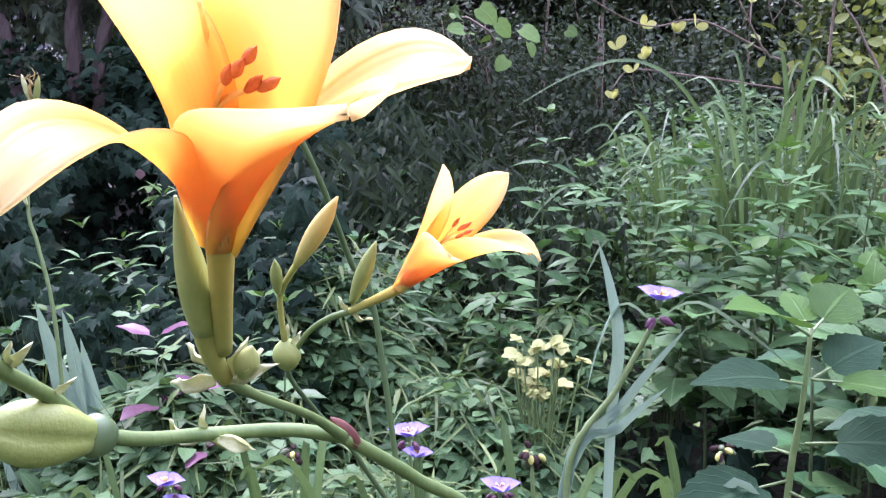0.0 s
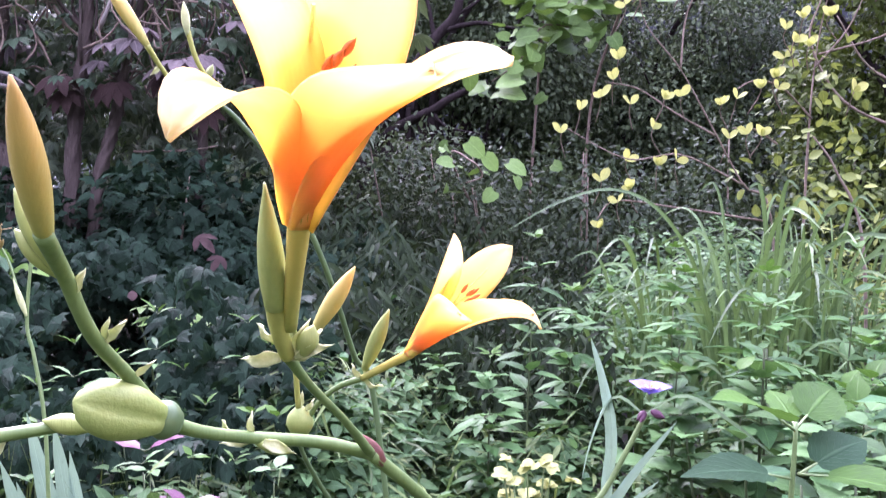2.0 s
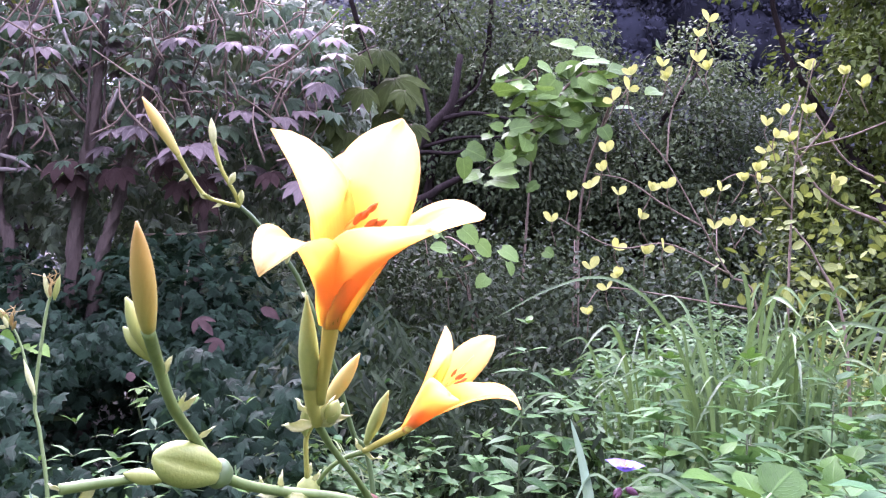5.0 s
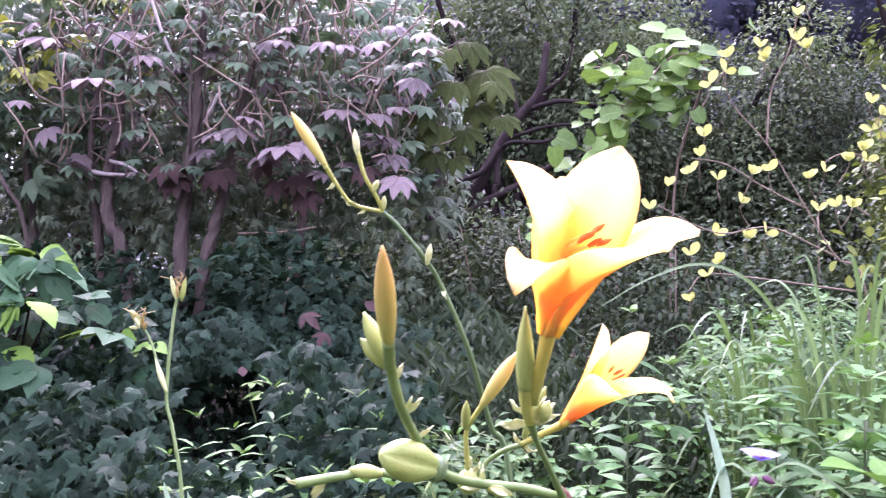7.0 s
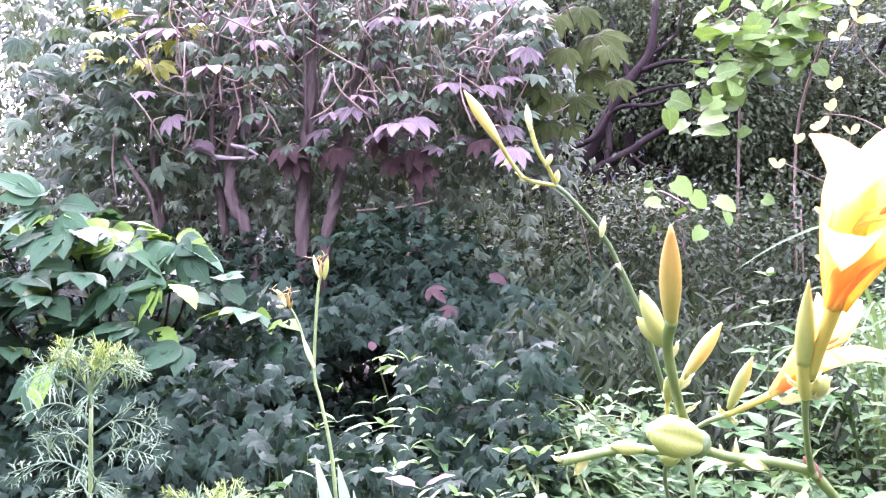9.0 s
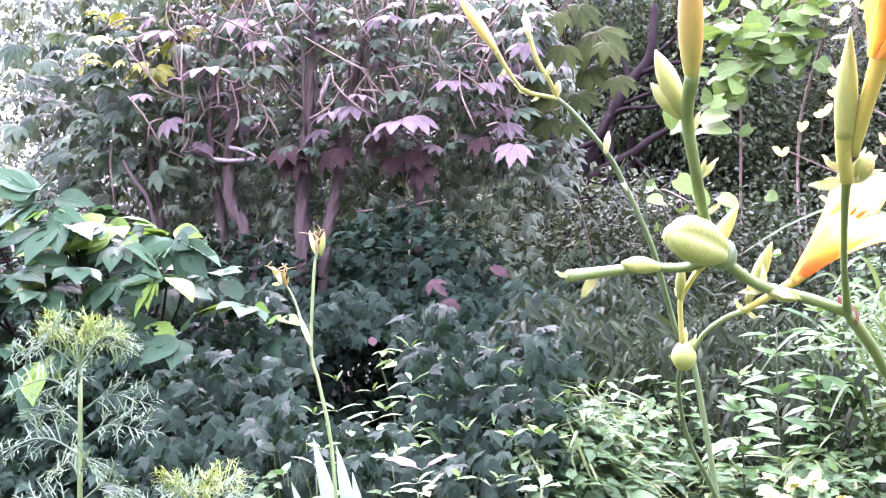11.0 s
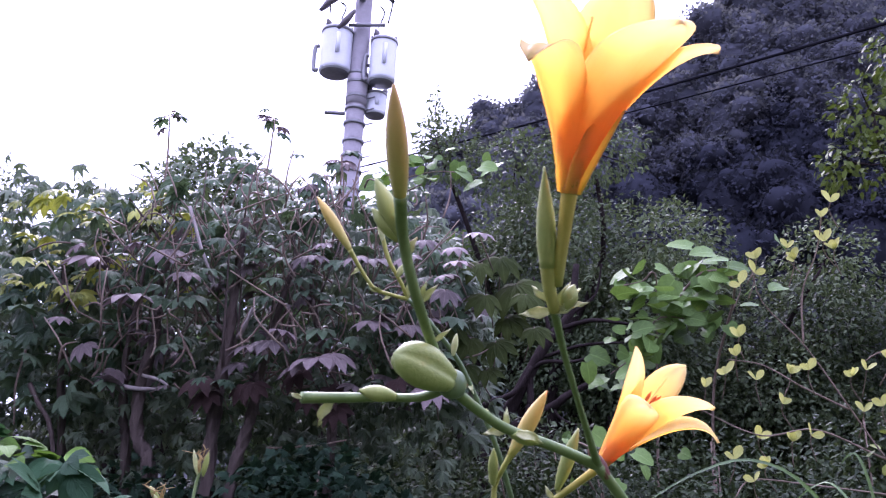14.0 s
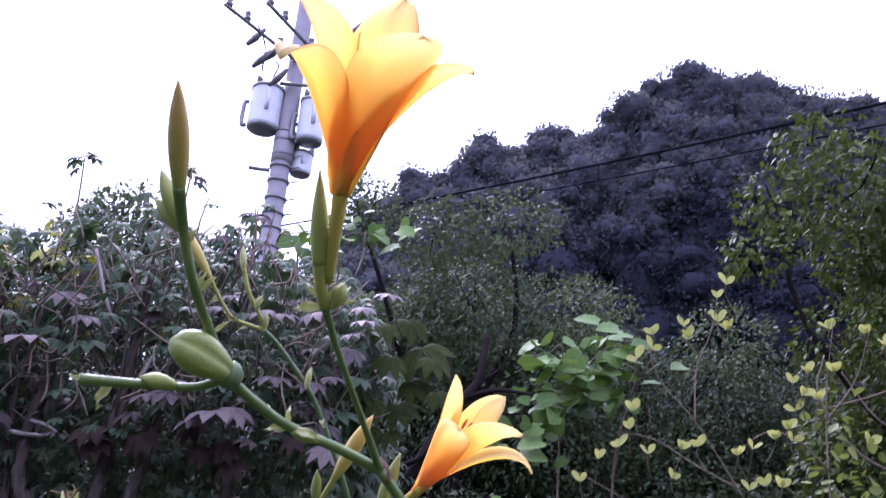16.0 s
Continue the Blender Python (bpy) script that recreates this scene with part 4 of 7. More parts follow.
    for pts, r in (([(-1.36, 4.8, 1.9), (-1.0, 4.95, 2.1), (-0.7, 5.0, 2.2), (-0.35, 5.05, 2.35)], 0.012), ([(-1.0, 4.95, 2.1), (-0.75, 5.0, 2.4), (-0.5, 5.0, 2.55)], 0.010)):
        part("branch", tube(rel(tree, pts), [r, r * 0.8, r * 0.4], 6, 16, lumps=0.1), "bark", tree)
    # smaller leaves all through the crown, yellowing at one flank
    for i in range(560):
        x = rng.uniform(-3.35, -0.65)
        top = 3.08 - 0.55 * max(0, x + 1.6) - 0.25 * max(0, -2.6 - x)
        z = top - (top - 1.72) * rng.random() ** 1.1
        y = rng.uniform(4.45, 5.1) + 0.1 * abs(x + 2)
        tint = 1.7 < z < 2.6 and x > -2.9 and rng.random() < 0.22
        yellow = not tint and x < -2.3 and 2.35 < z < 3.05 and rng.random() < 0.45
        d = unit((x * 0.25 + 0.5 + rng.normal() * 0.9, -0.6 + rng.normal() * 0.5, -0.25 + rng.normal() * 0.3))
        nn = unit((rng.normal() * 0.35, -0.25 + rng.normal() * 0.3, 0.95))
        leaf_part("leaf", PALM, "purple" if tint else "tree_yellow" if yellow else "tree", tree, np.array((x, y, z)) - np.array(tree.location), d, nn, rng.uniform(0.06, 0.13),
                  "purple hand-shaped leaf" if tint else "")
    m = 3600
    P = np.stack([rng.uniform(-4.2, -0.6, m), rng.uniform(5.0, 6.2, m), np.zeros(m)], axis=1)
    uneven = 0.14 * np.sin(5.3 * P[:, 0] + 1) + 0.1 * np.sin(11.7 * P[:, 0])
    P[:, 2] = 1.5 + (1.72 + uneven - 0.55 * np.maximum(0, P[:, 0] + 1.6)) * rng.random(m) ** 0.75
    D = unit(np.stack([rng.normal(size=m) * 0.6, -0.5 + rng.normal(size=m) * 0.4, -0.4 + rng.normal(size=m) * 0.25], axis=1))
    N = unit(np.stack([rng.normal(size=m) * 0.35, -0.3 + rng.normal(size=m) * 0.3, np.ones(m)], axis=1))
    leaf_mass("crown", PALM_LOW, rel(tree, P), D, N, rng.uniform(0.06, 0.13, m), "tree_bulk", tree, "green leaves inside and behind the crown")
    # a screen of broad leaves at the shaded flank, in front of the grove
    for i in range(110):
        x = rng.uniform(-3.75, -2.55)
        p = np.array((x, rng.uniform(4.7, 5.4), rng.uniform(1.75, 3.0 + 0.1 * (x + 2.6))))
        d = unit((rng.normal() * 0.9, -0.6 + rng.normal() * 0.3, -0.35 + rng.normal() * 0.3))
        leaf_part("leaf", PALM, "tree_yellow" if rng.random() < 0.12 and p[2] > 2.2 else "tree", tree, rel(tree, p), d, unit((rng.normal() * 0.4, -0.6 + rng.normal() * 0.3, 0.8)), rng.uniform(0.10, 0.165))
    # leaves low in the crown
    m = 900
    P = np.stack([rng.uniform(-3.1, -0.75, m), rng.uniform(4.72, 5.15, m), rng.uniform(1.1, 2.1, m)], axis=1)
    D = unit(np.stack([rng.normal(size=m) * 0.7, -0.5 + rng.normal(size=m) * 0.4, -0.45 + rng.normal(size=m) * 0.3], axis=1))
    N = unit(np.stack([rng.normal(size=m) * 0.5, -0.6 + rng.normal(size=m) * 0.3, np.full(m, 0.8)], axis=1))
    leaf_mass("low_crown", PALM_LOW, rel(tree, P), D, N, rng.uniform(0.04, 0.085, m), "tree_bulk", tree, "green leaves low in the crown")
    # shoots that stand out against the sky, each with a tuft of leaves
    for at, low in (((-2.51, 5.0, 3.54), (-2.52, 5.0, 2.9)), ((-1.83, 5.0, 3.46), (-1.92, 5.0, 2.8)), ((-2.02, 5.0, 3.20), (-2.1, 5.0, 2.8)), ((-1.57, 5.0, 3.04), (-1.7, 5.0, 2.7)), ((-1.40, 5.0, 3.20), (-1.45, 5.0, 2.6))):
        part("shoot", tube(rel(tree, [low, (np.array(at) + low) / 2 + (0.015, 0, 0), at]), [0.008, 0.006, 0.004], 6, 8), "twig", tree)
        for k in range(7):
            a = 2 * math.pi * k / 7 + rng.random()
            d = unit((math.cos(a), 0.6 * math.sin(a), -0.3 + rng.normal() * 0.3))
            leaf_part("leaf", PALM, "purple" if k % 2 else "tree", tree, np.array(at) - np.array(tree.location) + np.array(d) * 0.05 + (0, 0, rng.normal() * 0.04), d, (0, -0.4, 1), rng.uniform(0.06, 0.10))
    return tree


lobed_tree()


def forked_tree():
    """Bare dark limbs that fork in the shade under the grove."""
    t = root("forked_tree", (-0.85, 7.2, 0), "dark forked tree trunk with leaning limbs", "tree")
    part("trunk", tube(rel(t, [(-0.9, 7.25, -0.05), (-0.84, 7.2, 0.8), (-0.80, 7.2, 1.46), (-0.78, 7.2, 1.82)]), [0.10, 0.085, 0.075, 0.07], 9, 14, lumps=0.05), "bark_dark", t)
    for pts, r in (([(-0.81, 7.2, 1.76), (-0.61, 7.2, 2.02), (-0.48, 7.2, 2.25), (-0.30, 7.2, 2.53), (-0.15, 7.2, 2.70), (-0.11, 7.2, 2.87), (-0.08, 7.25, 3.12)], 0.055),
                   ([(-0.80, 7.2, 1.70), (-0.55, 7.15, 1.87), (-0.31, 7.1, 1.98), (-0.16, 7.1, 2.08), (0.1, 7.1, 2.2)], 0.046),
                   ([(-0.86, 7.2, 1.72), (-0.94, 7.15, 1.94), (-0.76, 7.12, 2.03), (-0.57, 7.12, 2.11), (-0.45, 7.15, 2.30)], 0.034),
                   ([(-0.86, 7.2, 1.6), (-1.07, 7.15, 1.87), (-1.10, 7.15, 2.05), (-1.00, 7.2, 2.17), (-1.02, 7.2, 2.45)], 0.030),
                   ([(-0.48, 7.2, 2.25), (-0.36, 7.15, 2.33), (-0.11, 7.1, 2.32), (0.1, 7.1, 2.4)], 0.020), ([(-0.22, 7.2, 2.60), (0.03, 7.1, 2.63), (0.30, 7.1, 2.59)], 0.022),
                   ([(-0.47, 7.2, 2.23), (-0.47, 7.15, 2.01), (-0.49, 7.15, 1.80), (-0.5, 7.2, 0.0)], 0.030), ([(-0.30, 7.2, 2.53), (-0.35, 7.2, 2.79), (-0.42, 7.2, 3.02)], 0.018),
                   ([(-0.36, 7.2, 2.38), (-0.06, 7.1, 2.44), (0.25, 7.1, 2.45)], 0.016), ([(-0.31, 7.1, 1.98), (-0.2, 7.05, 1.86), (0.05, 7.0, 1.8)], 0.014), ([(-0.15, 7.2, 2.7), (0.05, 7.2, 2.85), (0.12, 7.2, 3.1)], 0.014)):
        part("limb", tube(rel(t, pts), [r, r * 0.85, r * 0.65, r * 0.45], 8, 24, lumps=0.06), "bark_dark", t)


forked_tree()


# ---- shrub with pale yellow leaves ----
def yellow_shrub():
    rng = np.random.default_rng(43)
    s = root("yellow_leaved_shrub", (1.0, 3.8, 0), "open shrub with pale yellow cupped leaves on thin bare branches", "shrub")
    lines = [
        [(1.22, 3.85, -0.03), (1.19, 3.8, 1.11), (1.07, 3.8, 1.29), (0.96, 3.8, 1.49), (0.82, 3.8, 1.74), (0.68, 3.8, 1.92), (0.64, 3.75, 2.1)],
        [(0.96, 3.8, 1.48), (0.8, 3.8, 1.57), (0.66, 3.8, 1.66), (0.52, 3.75, 1.68)],
        [(1.07, 3.8, 1.29), (0.82, 3.75, 1.40), (0.6, 3.7, 1.38), (0.36, 3.7, 1.5)],
        [(0.82, 3.8, 1.74), (0.84, 3.8, 1.95), (0.9, 3.75, 2.1), (0.93, 3.7, 2.25)],
        [(1.15, 3.8, 1.15), (0.8, 3.8, 1.2), (0.57, 3.75, 1.22), (0.49, 3.7, 1.15)],
        [(1.3, 3.8, 0.9), (1.32, 3.8, 1.5), (1.35, 3.8, 1.85), (1.38, 3.7, 2.14)],
        [(1.34, 3.8, 1.75), (1.45, 3.75, 1.9), (1.52, 3.7, 2.1)],
        [(1.33, 3.8, 1.55), (1.2, 3.75, 1.66), (1.08, 3.7, 1.68), (1.0, 3.7, 1.64)],
        [(1.2, 3.8, 1.45), (1.1, 3.75, 1.5), (1.0, 3.7, 1.5)],
        [(1.35, 3.8, 1.8), (1.55, 3.7, 1.85), (1.75, 3.6, 1.95), (1.95, 3.6, 2.1)],
    ]
    for k, pts in enumerate(lines):
        part("branch", tube(rel(s, pts), [0.0065 if k in (0, 5) else 0.0042, 0.0032, 0.002], 6, 24, lumps=0.14), "twig", s)
    tufts = [(0.66, 2.11), (0.78, 2.14), (0.92, 2.26), (0.93, 2.17), (0.97, 2.14), (1.38, 2.15), (1.50, 2.12), (1.58, 2.07), (0.735, 1.64), (0.57, 1.80),
             (0.54, 1.71), (0.50, 1.65), (0.42, 1.60), (0.35, 1.51), (0.70, 1.53), (0.61, 1.41), (0.79, 1.41), (0.72, 1.39), (0.51, 1.33), (0.575, 1.25),
             (0.62, 1.30), (0.50, 1.15), (1.0, 1.50), (1.09, 1.68), (1.0, 1.64), (1.12, 1.51), (1.15, 1.725), (0.80, 2.09),
             (0.65, 2.05), (0.58, 1.99), (0.61, 1.62), (1.2, 1.81), (1.18, 1.69), (1.24, 1.94), (1.22, 1.86), (0.95, 1.62), (1.05, 1.51), (0.97, 2.33), (1.37, 1.97), (1.18, 1.9), (1.29, 1.85), (1.46, 1.68), (0.8, 1.65)]
    for x, z in tufts:
        p = np.array((x, 3.7 + rng.uniform(-0.06, 0.06), z - 0.035))
        part("twig", tube(rel(s, [p + (rng.uniform(-0.04, 0.06), 0.06, -0.09), p + (0.0, 0.03, -0.03), p]), [0.0025, 0.002, 0.002], 5, 6), "twig", s)
        turn, tilt = rng.uniform(-0.5, 0.5), rng.normal() * 0.35
        for k in range(rng.integers(2, 5)):
            a = turn + (0.0, math.pi, 1.5, -1.2)[k] + rng.normal() * 0.25
            d = unit((math.cos(a) * (0.85 if k < 2 else 0.3), math.sin(a) * 0.5 - 0.15, 0.75 + rng.normal() * 0.25))
            d = unit((d[0] + tilt * d[2], d[1], d[2] - tilt * d[0]))
            nn = unit((-math.cos(a) * 0.55, -0.85 + rng.normal() * 0.2, 0.45 + rng.normal() * 0.25))
            leaf_part("leaf", CUP, "yellow", s, rel(s, p), d, nn, rng.uniform(0.036, 0.060) * (0.75 if k > 1 else 1.0))
    # the denser yellow-green flank with many small leaves
    P, D, N = shell(rng, [(tuple(rel(s, c)), r) for c, r in [((1.55, 3.8, 1.55), (0.3, 0.25, 0.16)), ((1.3, 3.8, 1.3), (0.28, 0.25, 0.12)), ((1.75, 3.7, 1.25), (0.3, 0.25, 0.2)), ((1.95, 3.7, 1.6), (0.25, 0.25, 0.2)), ((1.35, 3.75, 1.75), (0.14, 0.15, 0.1))]], 430, 0.3)
    leaf_mass("foliage", CUP, P, D, N, rng.uniform(0.03, 0.062, len(P)), "yellow_bulk", s)
    bare = [[(1.40, 3.4, 0.2), (1.38, 3.4, 1.04), (1.28, 3.4, 1.32), (1.20, 3.4, 1.44)], [(1.7, 3.8, 1.5), (1.45, 3.8, 1.62), (1.32, 3.8, 1.85), (1.36, 3.8, 2.02)], [(1.95, 3.8, 1.3), (1.8, 3.8, 1.6), (1.55, 3.8, 1.75), (1.42, 3.8, 1.95)]]
    for pts in bare:
        part("branch", tube(rel(s, pts), [0.007, 0.005, 0.003], 6, 22, lumps=0.14), "twig", s, "bare arching branch")


yellow_shrub()


# ---- climbing vine with round leaves ----
def vine(at, region, n, size, seed, low):
    rng = np.random.default_rng(seed)
    v = root("climbing_vine", at, "climbing vine with broad light green leaves", "vine")
    pts = [(at[0], at[1], -0.05), (at[0] + 0.05, at[1] + 0.5, low * 0.5), (at[0] + 0.1, at[1] + 0.5, low * 0.9), (region[0][0], at[1] + 0.1, region[0][2])] + [tuple(r) for r in region[1:]]
    part("vine_stem", tube(rel(v, pts), [0.012, 0.010, 0.006, 0.004], 6, 40, lumps=0.05), "twig", v)
    line = spline(region, 60)
    for i in range(n):
        p = line[rng.integers(0, 60)] + rng.normal(size=3) * (0.13, 0.12, 0.085)
        d = unit((rng.normal() * 1.1, -0.5 + rng.normal() * 0.4, -0.3 + rng.normal() * 0.45))
        leaf_part("leaf", ROUND, "vine", v, rel(v, p), d, unit((rng.normal() * 0.7, -0.5 + rng.normal() * 0.5, 0.65)), rng.uniform(0.4, 1.1) * size)
    return v


vine((0.75, 6.4, 0), [(1.0, 6.3, 2.68), (0.78, 6.25, 2.74), (0.6, 6.25, 2.55), (0.72, 6.2, 2.4), (0.45, 6.2, 2.42), (0.3, 6.2, 2.2), (0.12, 6.2, 2.06)], 135, 0.16, 51, 2.3)
vine((0.35, 6.2, 0), [(0.46, 6.3, 2.72), (0.36, 6.3, 2.7), (0.24, 6.3, 2.68)], 8, 0.17, 52, 2.4)
vine((0.05, 5.5, 0), [(-0.12, 5.3, 1.51), (0.0, 5.3, 1.48), (0.06, 5.3, 1.40), (-0.03, 5.3, 1.36)], 16, 0.11, 53, 1.0)
vine((-1.6, 7.5, 0), [(-1.75, 7.4, 3.9), (-1.5, 7.4, 4.0), (-1.2, 7.4, 4.05), (-0.9, 7.4, 4.0)], 40, 0.17, 54, 2.0)


# ---- broad-leaved bush ----
def broad_bush():
    """Arching stems with large lobed leaves that droop in layers; some are yellow-green, more at the top to put light
    into its colour.
    """
    rng = np.random.default_rng(61)
    b = root("broad_leaved_bush", (-2.2, 3.05, 0), "leafy bush with large lobed dark and light green leaves", "bush")
    for i in range(125):
        x = rng.uniform(-3.3, -1.42)
        crest = float(np.interp(x, [-3.3, -2.54, -2.24, -2.06, -1.82, -1.55, -1.40], [1.30, 1.34, 1.47, 1.38, 1.30, 1.12, 0.98]))
        drop = 0.62 * rng.random() ** 1.5
        y = 3.0 - 0.35 * drop + rng.uniform(-0.2, 0.2)
        z = crest - drop
        p = np.array((x, y, z))
        if i < 50:
            part("stem", tube(rel(b, [(-2.2 + rng.normal() * 0.12, 3.1, -0.03), (x * 0.5 - 1.1, 3.08, z * 0.6), (x - 0.03, y + 0.08, z - 0.03), p]), [0.009, 0.006, 0.004, 0.003], 6, 12), "bark_dark", b)
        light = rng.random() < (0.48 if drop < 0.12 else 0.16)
        turn = rng.normal() * 0.4 + 0.35
        for k in range(3):
            lean = turn + (-0.9, 0.0, 0.9)[k] + rng.normal() * 0.25
            d = unit((math.sin(lean), -0.7 * math.cos(lean), -0.10 + rng.normal() * 0.30))
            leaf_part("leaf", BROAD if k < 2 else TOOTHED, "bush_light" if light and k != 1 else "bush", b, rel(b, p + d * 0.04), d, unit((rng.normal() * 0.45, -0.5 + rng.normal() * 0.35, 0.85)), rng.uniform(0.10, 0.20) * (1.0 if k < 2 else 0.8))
    # shade inside the bush is put in by a darker leaf material
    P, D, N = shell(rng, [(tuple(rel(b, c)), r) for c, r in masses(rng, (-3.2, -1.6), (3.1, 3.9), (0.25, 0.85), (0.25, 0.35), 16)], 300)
    leaf_mass("foliage", OVATE_LOW, P, D, N, rng.uniform(0.08, 0.14, len(P)), "dark", b, "lower leaves in a darker colour for shade")


broad_bush()


def feathery_plant(at, height, seed):
    """A young plant with twice-cut leaves like green threads, in tiers up one stem."""
    rng = np.random.default_rng(seed)
    f_ = root("feathery_plant", at, "young feathery plant with thread-fine light green leaves", "plant")
    part("stem", tube([(0, 0, -0.02), (-0.006, 0, height * 0.5), (0.008, 0, height)], [0.006, 0.005, 0.0038], 8, 12), "stem", f_)
    tiers = 21
    for k in range(tiers):
        young = max(0.0, (k - 10) / (tiers - 11))
        h = height * (0.70 + 0.30 * min(1.0, k / 11))
        a = math.pi * k + rng.normal() * 0.55 if k < 10 else 2.4 * k
        L = rng.uniform(0.130, 0.160) * (1 - 0.38 * young)
        out = np.array((math.cos(a), math.sin(a) * 0.8, 0))
        p0 = np.array((0.006, 0, h))
        up = 0.34 + 0.95 * young
        tip = 0.10 + 1.00 * young
        line = spline([p0, p0 + out * L * 0.42 + (0, 0, L * up * 0.62), p0 + out * L * (1 - 0.45 * young) + (0, 0, L * tip * 0.72)], 15)
        threads = [tube(line, [0.0024 - 0.0008 * young, 0.0008], 5, 14)]
        side = unit(np.cross(out, (0, 0, 1)) + np.array((0, 0, rng.choice((-1, 1)) * rng.uniform(0.5, 1.3))))
        for i in range(4, 14):
            ahead = unit(line[i] - line[i - 1])
            for s in (-1, 1):
                reach = L * 0.40 * math.sin(math.pi * (0.30 + 0.62 * (i - 4) / 10)) * rng.uniform(0.8, 1.15)
                arm = unit(side * s * 0.85 + ahead * 0.65 + rng.normal(size=3) * 0.30 + (0, 0, 0.15 * young))
                q = line[i] + arm * reach
                threads.append(blade([line[i], line[i] + arm * reach * 0.5 + (0, 0, 0.003), q], 0.0031, 4))
                across = unit(np.cross(arm, np.cross(ahead, arm)))
                for w in (0.40, 0.72):
                    r = line[i] + arm * reach * w
                    for f in (-1, 1):
                        e = r + unit(arm * 0.8 + across * f * 0.8 + rng.normal(size=3) * 0.32) * rng.uniform(0.012, 0.022)
                        threads.append(blade([r, (r + e) / 2 + (0, 0, 0.001), e], 0.0031, 3))
        part("leaf", joined(*threads), "feather_young" if k > 15 else "feather", f_, kind="stuff")
    return f_


feathery_plant((-1.105, 1.42, 0), 0.925, 71)
feathery_plant((-0.98, 1.60, 0), 0.62, 72)


# ---- plants of the clearing ----
def sword_clump(at, n, height, seed, spread=0.10, lean=0.2):
    rng = np.random.default_rng(seed)
    c = root("iris_clump", at, "clump of upright grey-green sword leaves", "plant")
    for k in range(n):
        a = rng.uniform(0, 2 * math.pi)
        b = np.array((math.cos(a), math.sin(a), 0)) * spread * rng.random()
        h = height * rng.uniform(0.6, 1.0)
        out = np.array((rng.normal() * lean, rng.normal() * lean * 0.6, 0))
        part("sword_leaf", blade([b, b + out * 0.35 * h + (0, 0, 0.5 * h), b + out * h + (0, 0, h)], rng.uniform(0.028, 0.04), 10, 0.12, up=(0, 1, 0.1)), "iris", c)
    return c


def sword_fan():
    c = root("iris_clump", (-0.73, 1.9, 0), "fan of upright grey-green sword leaves", "plant")
    for x, z, w in ((-0.84, 0.735, 0.064), (-0.893, 0.642, 0.06), (-0.788, 0.717, 0.062), (-0.755, 0.662, 0.055), (-0.86, 0.60, 0.06), (-0.80, 0.56, 0.06), (-0.71, 0.47, 0.045), (-0.95, 0.56, 0.05)):
        b = ((x + 0.80) * 0.15 + 0.09, 0.03 * math.sin(40 * x), 0.0)
        part("sword_leaf", blade([b, (b[0] + (x + 0.68 - b[0]) * 0.48, -0.02, 0.5 * z), (x + 0.73, -0.05, z)], w, 14, 0.08, up=(0.15, 1, 0.1), wide=0.15), "iris", c)


sword_fan()
sword_clump((-0.80, 1.86, 0), 5, 0.5, 82)


def seed_scape():
    s = root("withered_daylily_scape", (-0.77, 1.82, 0), "thin pale daylily scape with withered seed heads", "plant")
    part("scape", tube(rel(s, [(-0.77, 1.82, -0.02), (-0.775, 1.81, 0.45), (-0.78, 1.8, 0.716), (-0.802, 1.8, 0.853), (-0.816, 1.8, 0.922), (-0.803, 1.8, 1.084), (-0.792, 1.8, 1.13)]), [0.0045, 0.004, 0.0035, 0.003], 7, 30), "stem", s)
    part("branch", tube(rel(s, [(-0.816, 1.8, 0.922), (-0.834, 1.8, 0.98), (-0.854, 1.8, 1.038), (-0.878, 1.8, 1.075)]), [0.003, 0.0025, 0.002], 7, 14), "stem", s)
    part("bract", spindle(*rel(s, [(-0.812, 1.79, 0.93), (-0.838, 1.79, 1.0)]), 0.006), "bract", s)
    rng = np.random.default_rng(90)
    for base, tip, r, mat in (((-0.797, 1.8, 1.118), (-0.806, 1.79, 1.168), 0.0068, "bract"), ((-0.787, 1.8, 1.116), (-0.774, 1.79, 1.164), 0.0075, "bud_green"), ((-0.791, 1.79, 1.122), (-0.790, 1.785, 1.150), 0.0045, "seed"),
                              ((-0.876, 1.8, 1.068), (-0.892, 1.79, 1.098), 0.0085, "bud_green"), ((-0.870, 1.8, 1.062), (-0.866, 1.79, 1.090), 0.0050, "seed"), ((-0.872, 1.79, 1.060), (-0.878, 1.78, 1.082), 0.0055, "bract"),
                              ((-0.868, 1.8, 1.055), (-0.856, 1.79, 1.074), 0.0045, "seed"), ((-0.880, 1.8, 1.060), (-0.894, 1.79, 1.062), 0.0050, "bract")):
        part("seed_head", spindle(*rel(s, [base, tip]), 0.75 * r, ridge=0.22, sharp=0.6), mat, s)
    for k in range(12):
        base = np.array((-0.790, 1.79, 1.150) if k % 2 else (-0.872, 1.79, 1.082)) + rng.normal(size=3) * 0.006
        part("dry_thread", tube(rel(s, [base, base + (rng.normal() * 0.008, -0.003, 0.012), base + (rng.normal() * 0.016, -0.006, 0.022)]), [0.0014, 0.001, 0.0006], 5, 6), "seed", s)


seed_scape()


def strap_plant(name, at, tips, width, label, mat="grass_single"):
    """A tuft of arching strap leaves to the given tips."""
    p = root(name, at, label, "plant")
    for k, (x, y, z, arch) in enumerate(tips):
        t = np.array((x, y, z)) - at
        part("strap_leaf", blade([(0.01 * math.cos(k), 0.01 * math.sin(k), 0.0), t * (0.35, 0.35, 0.55) + (0, 0, arch * 0.5), t * (0.75, 0.75, 0.9) + (0, 0, arch), t], width, 14, 0.35, up=(0.2, 1, 0.3)), mat, p)
    return p


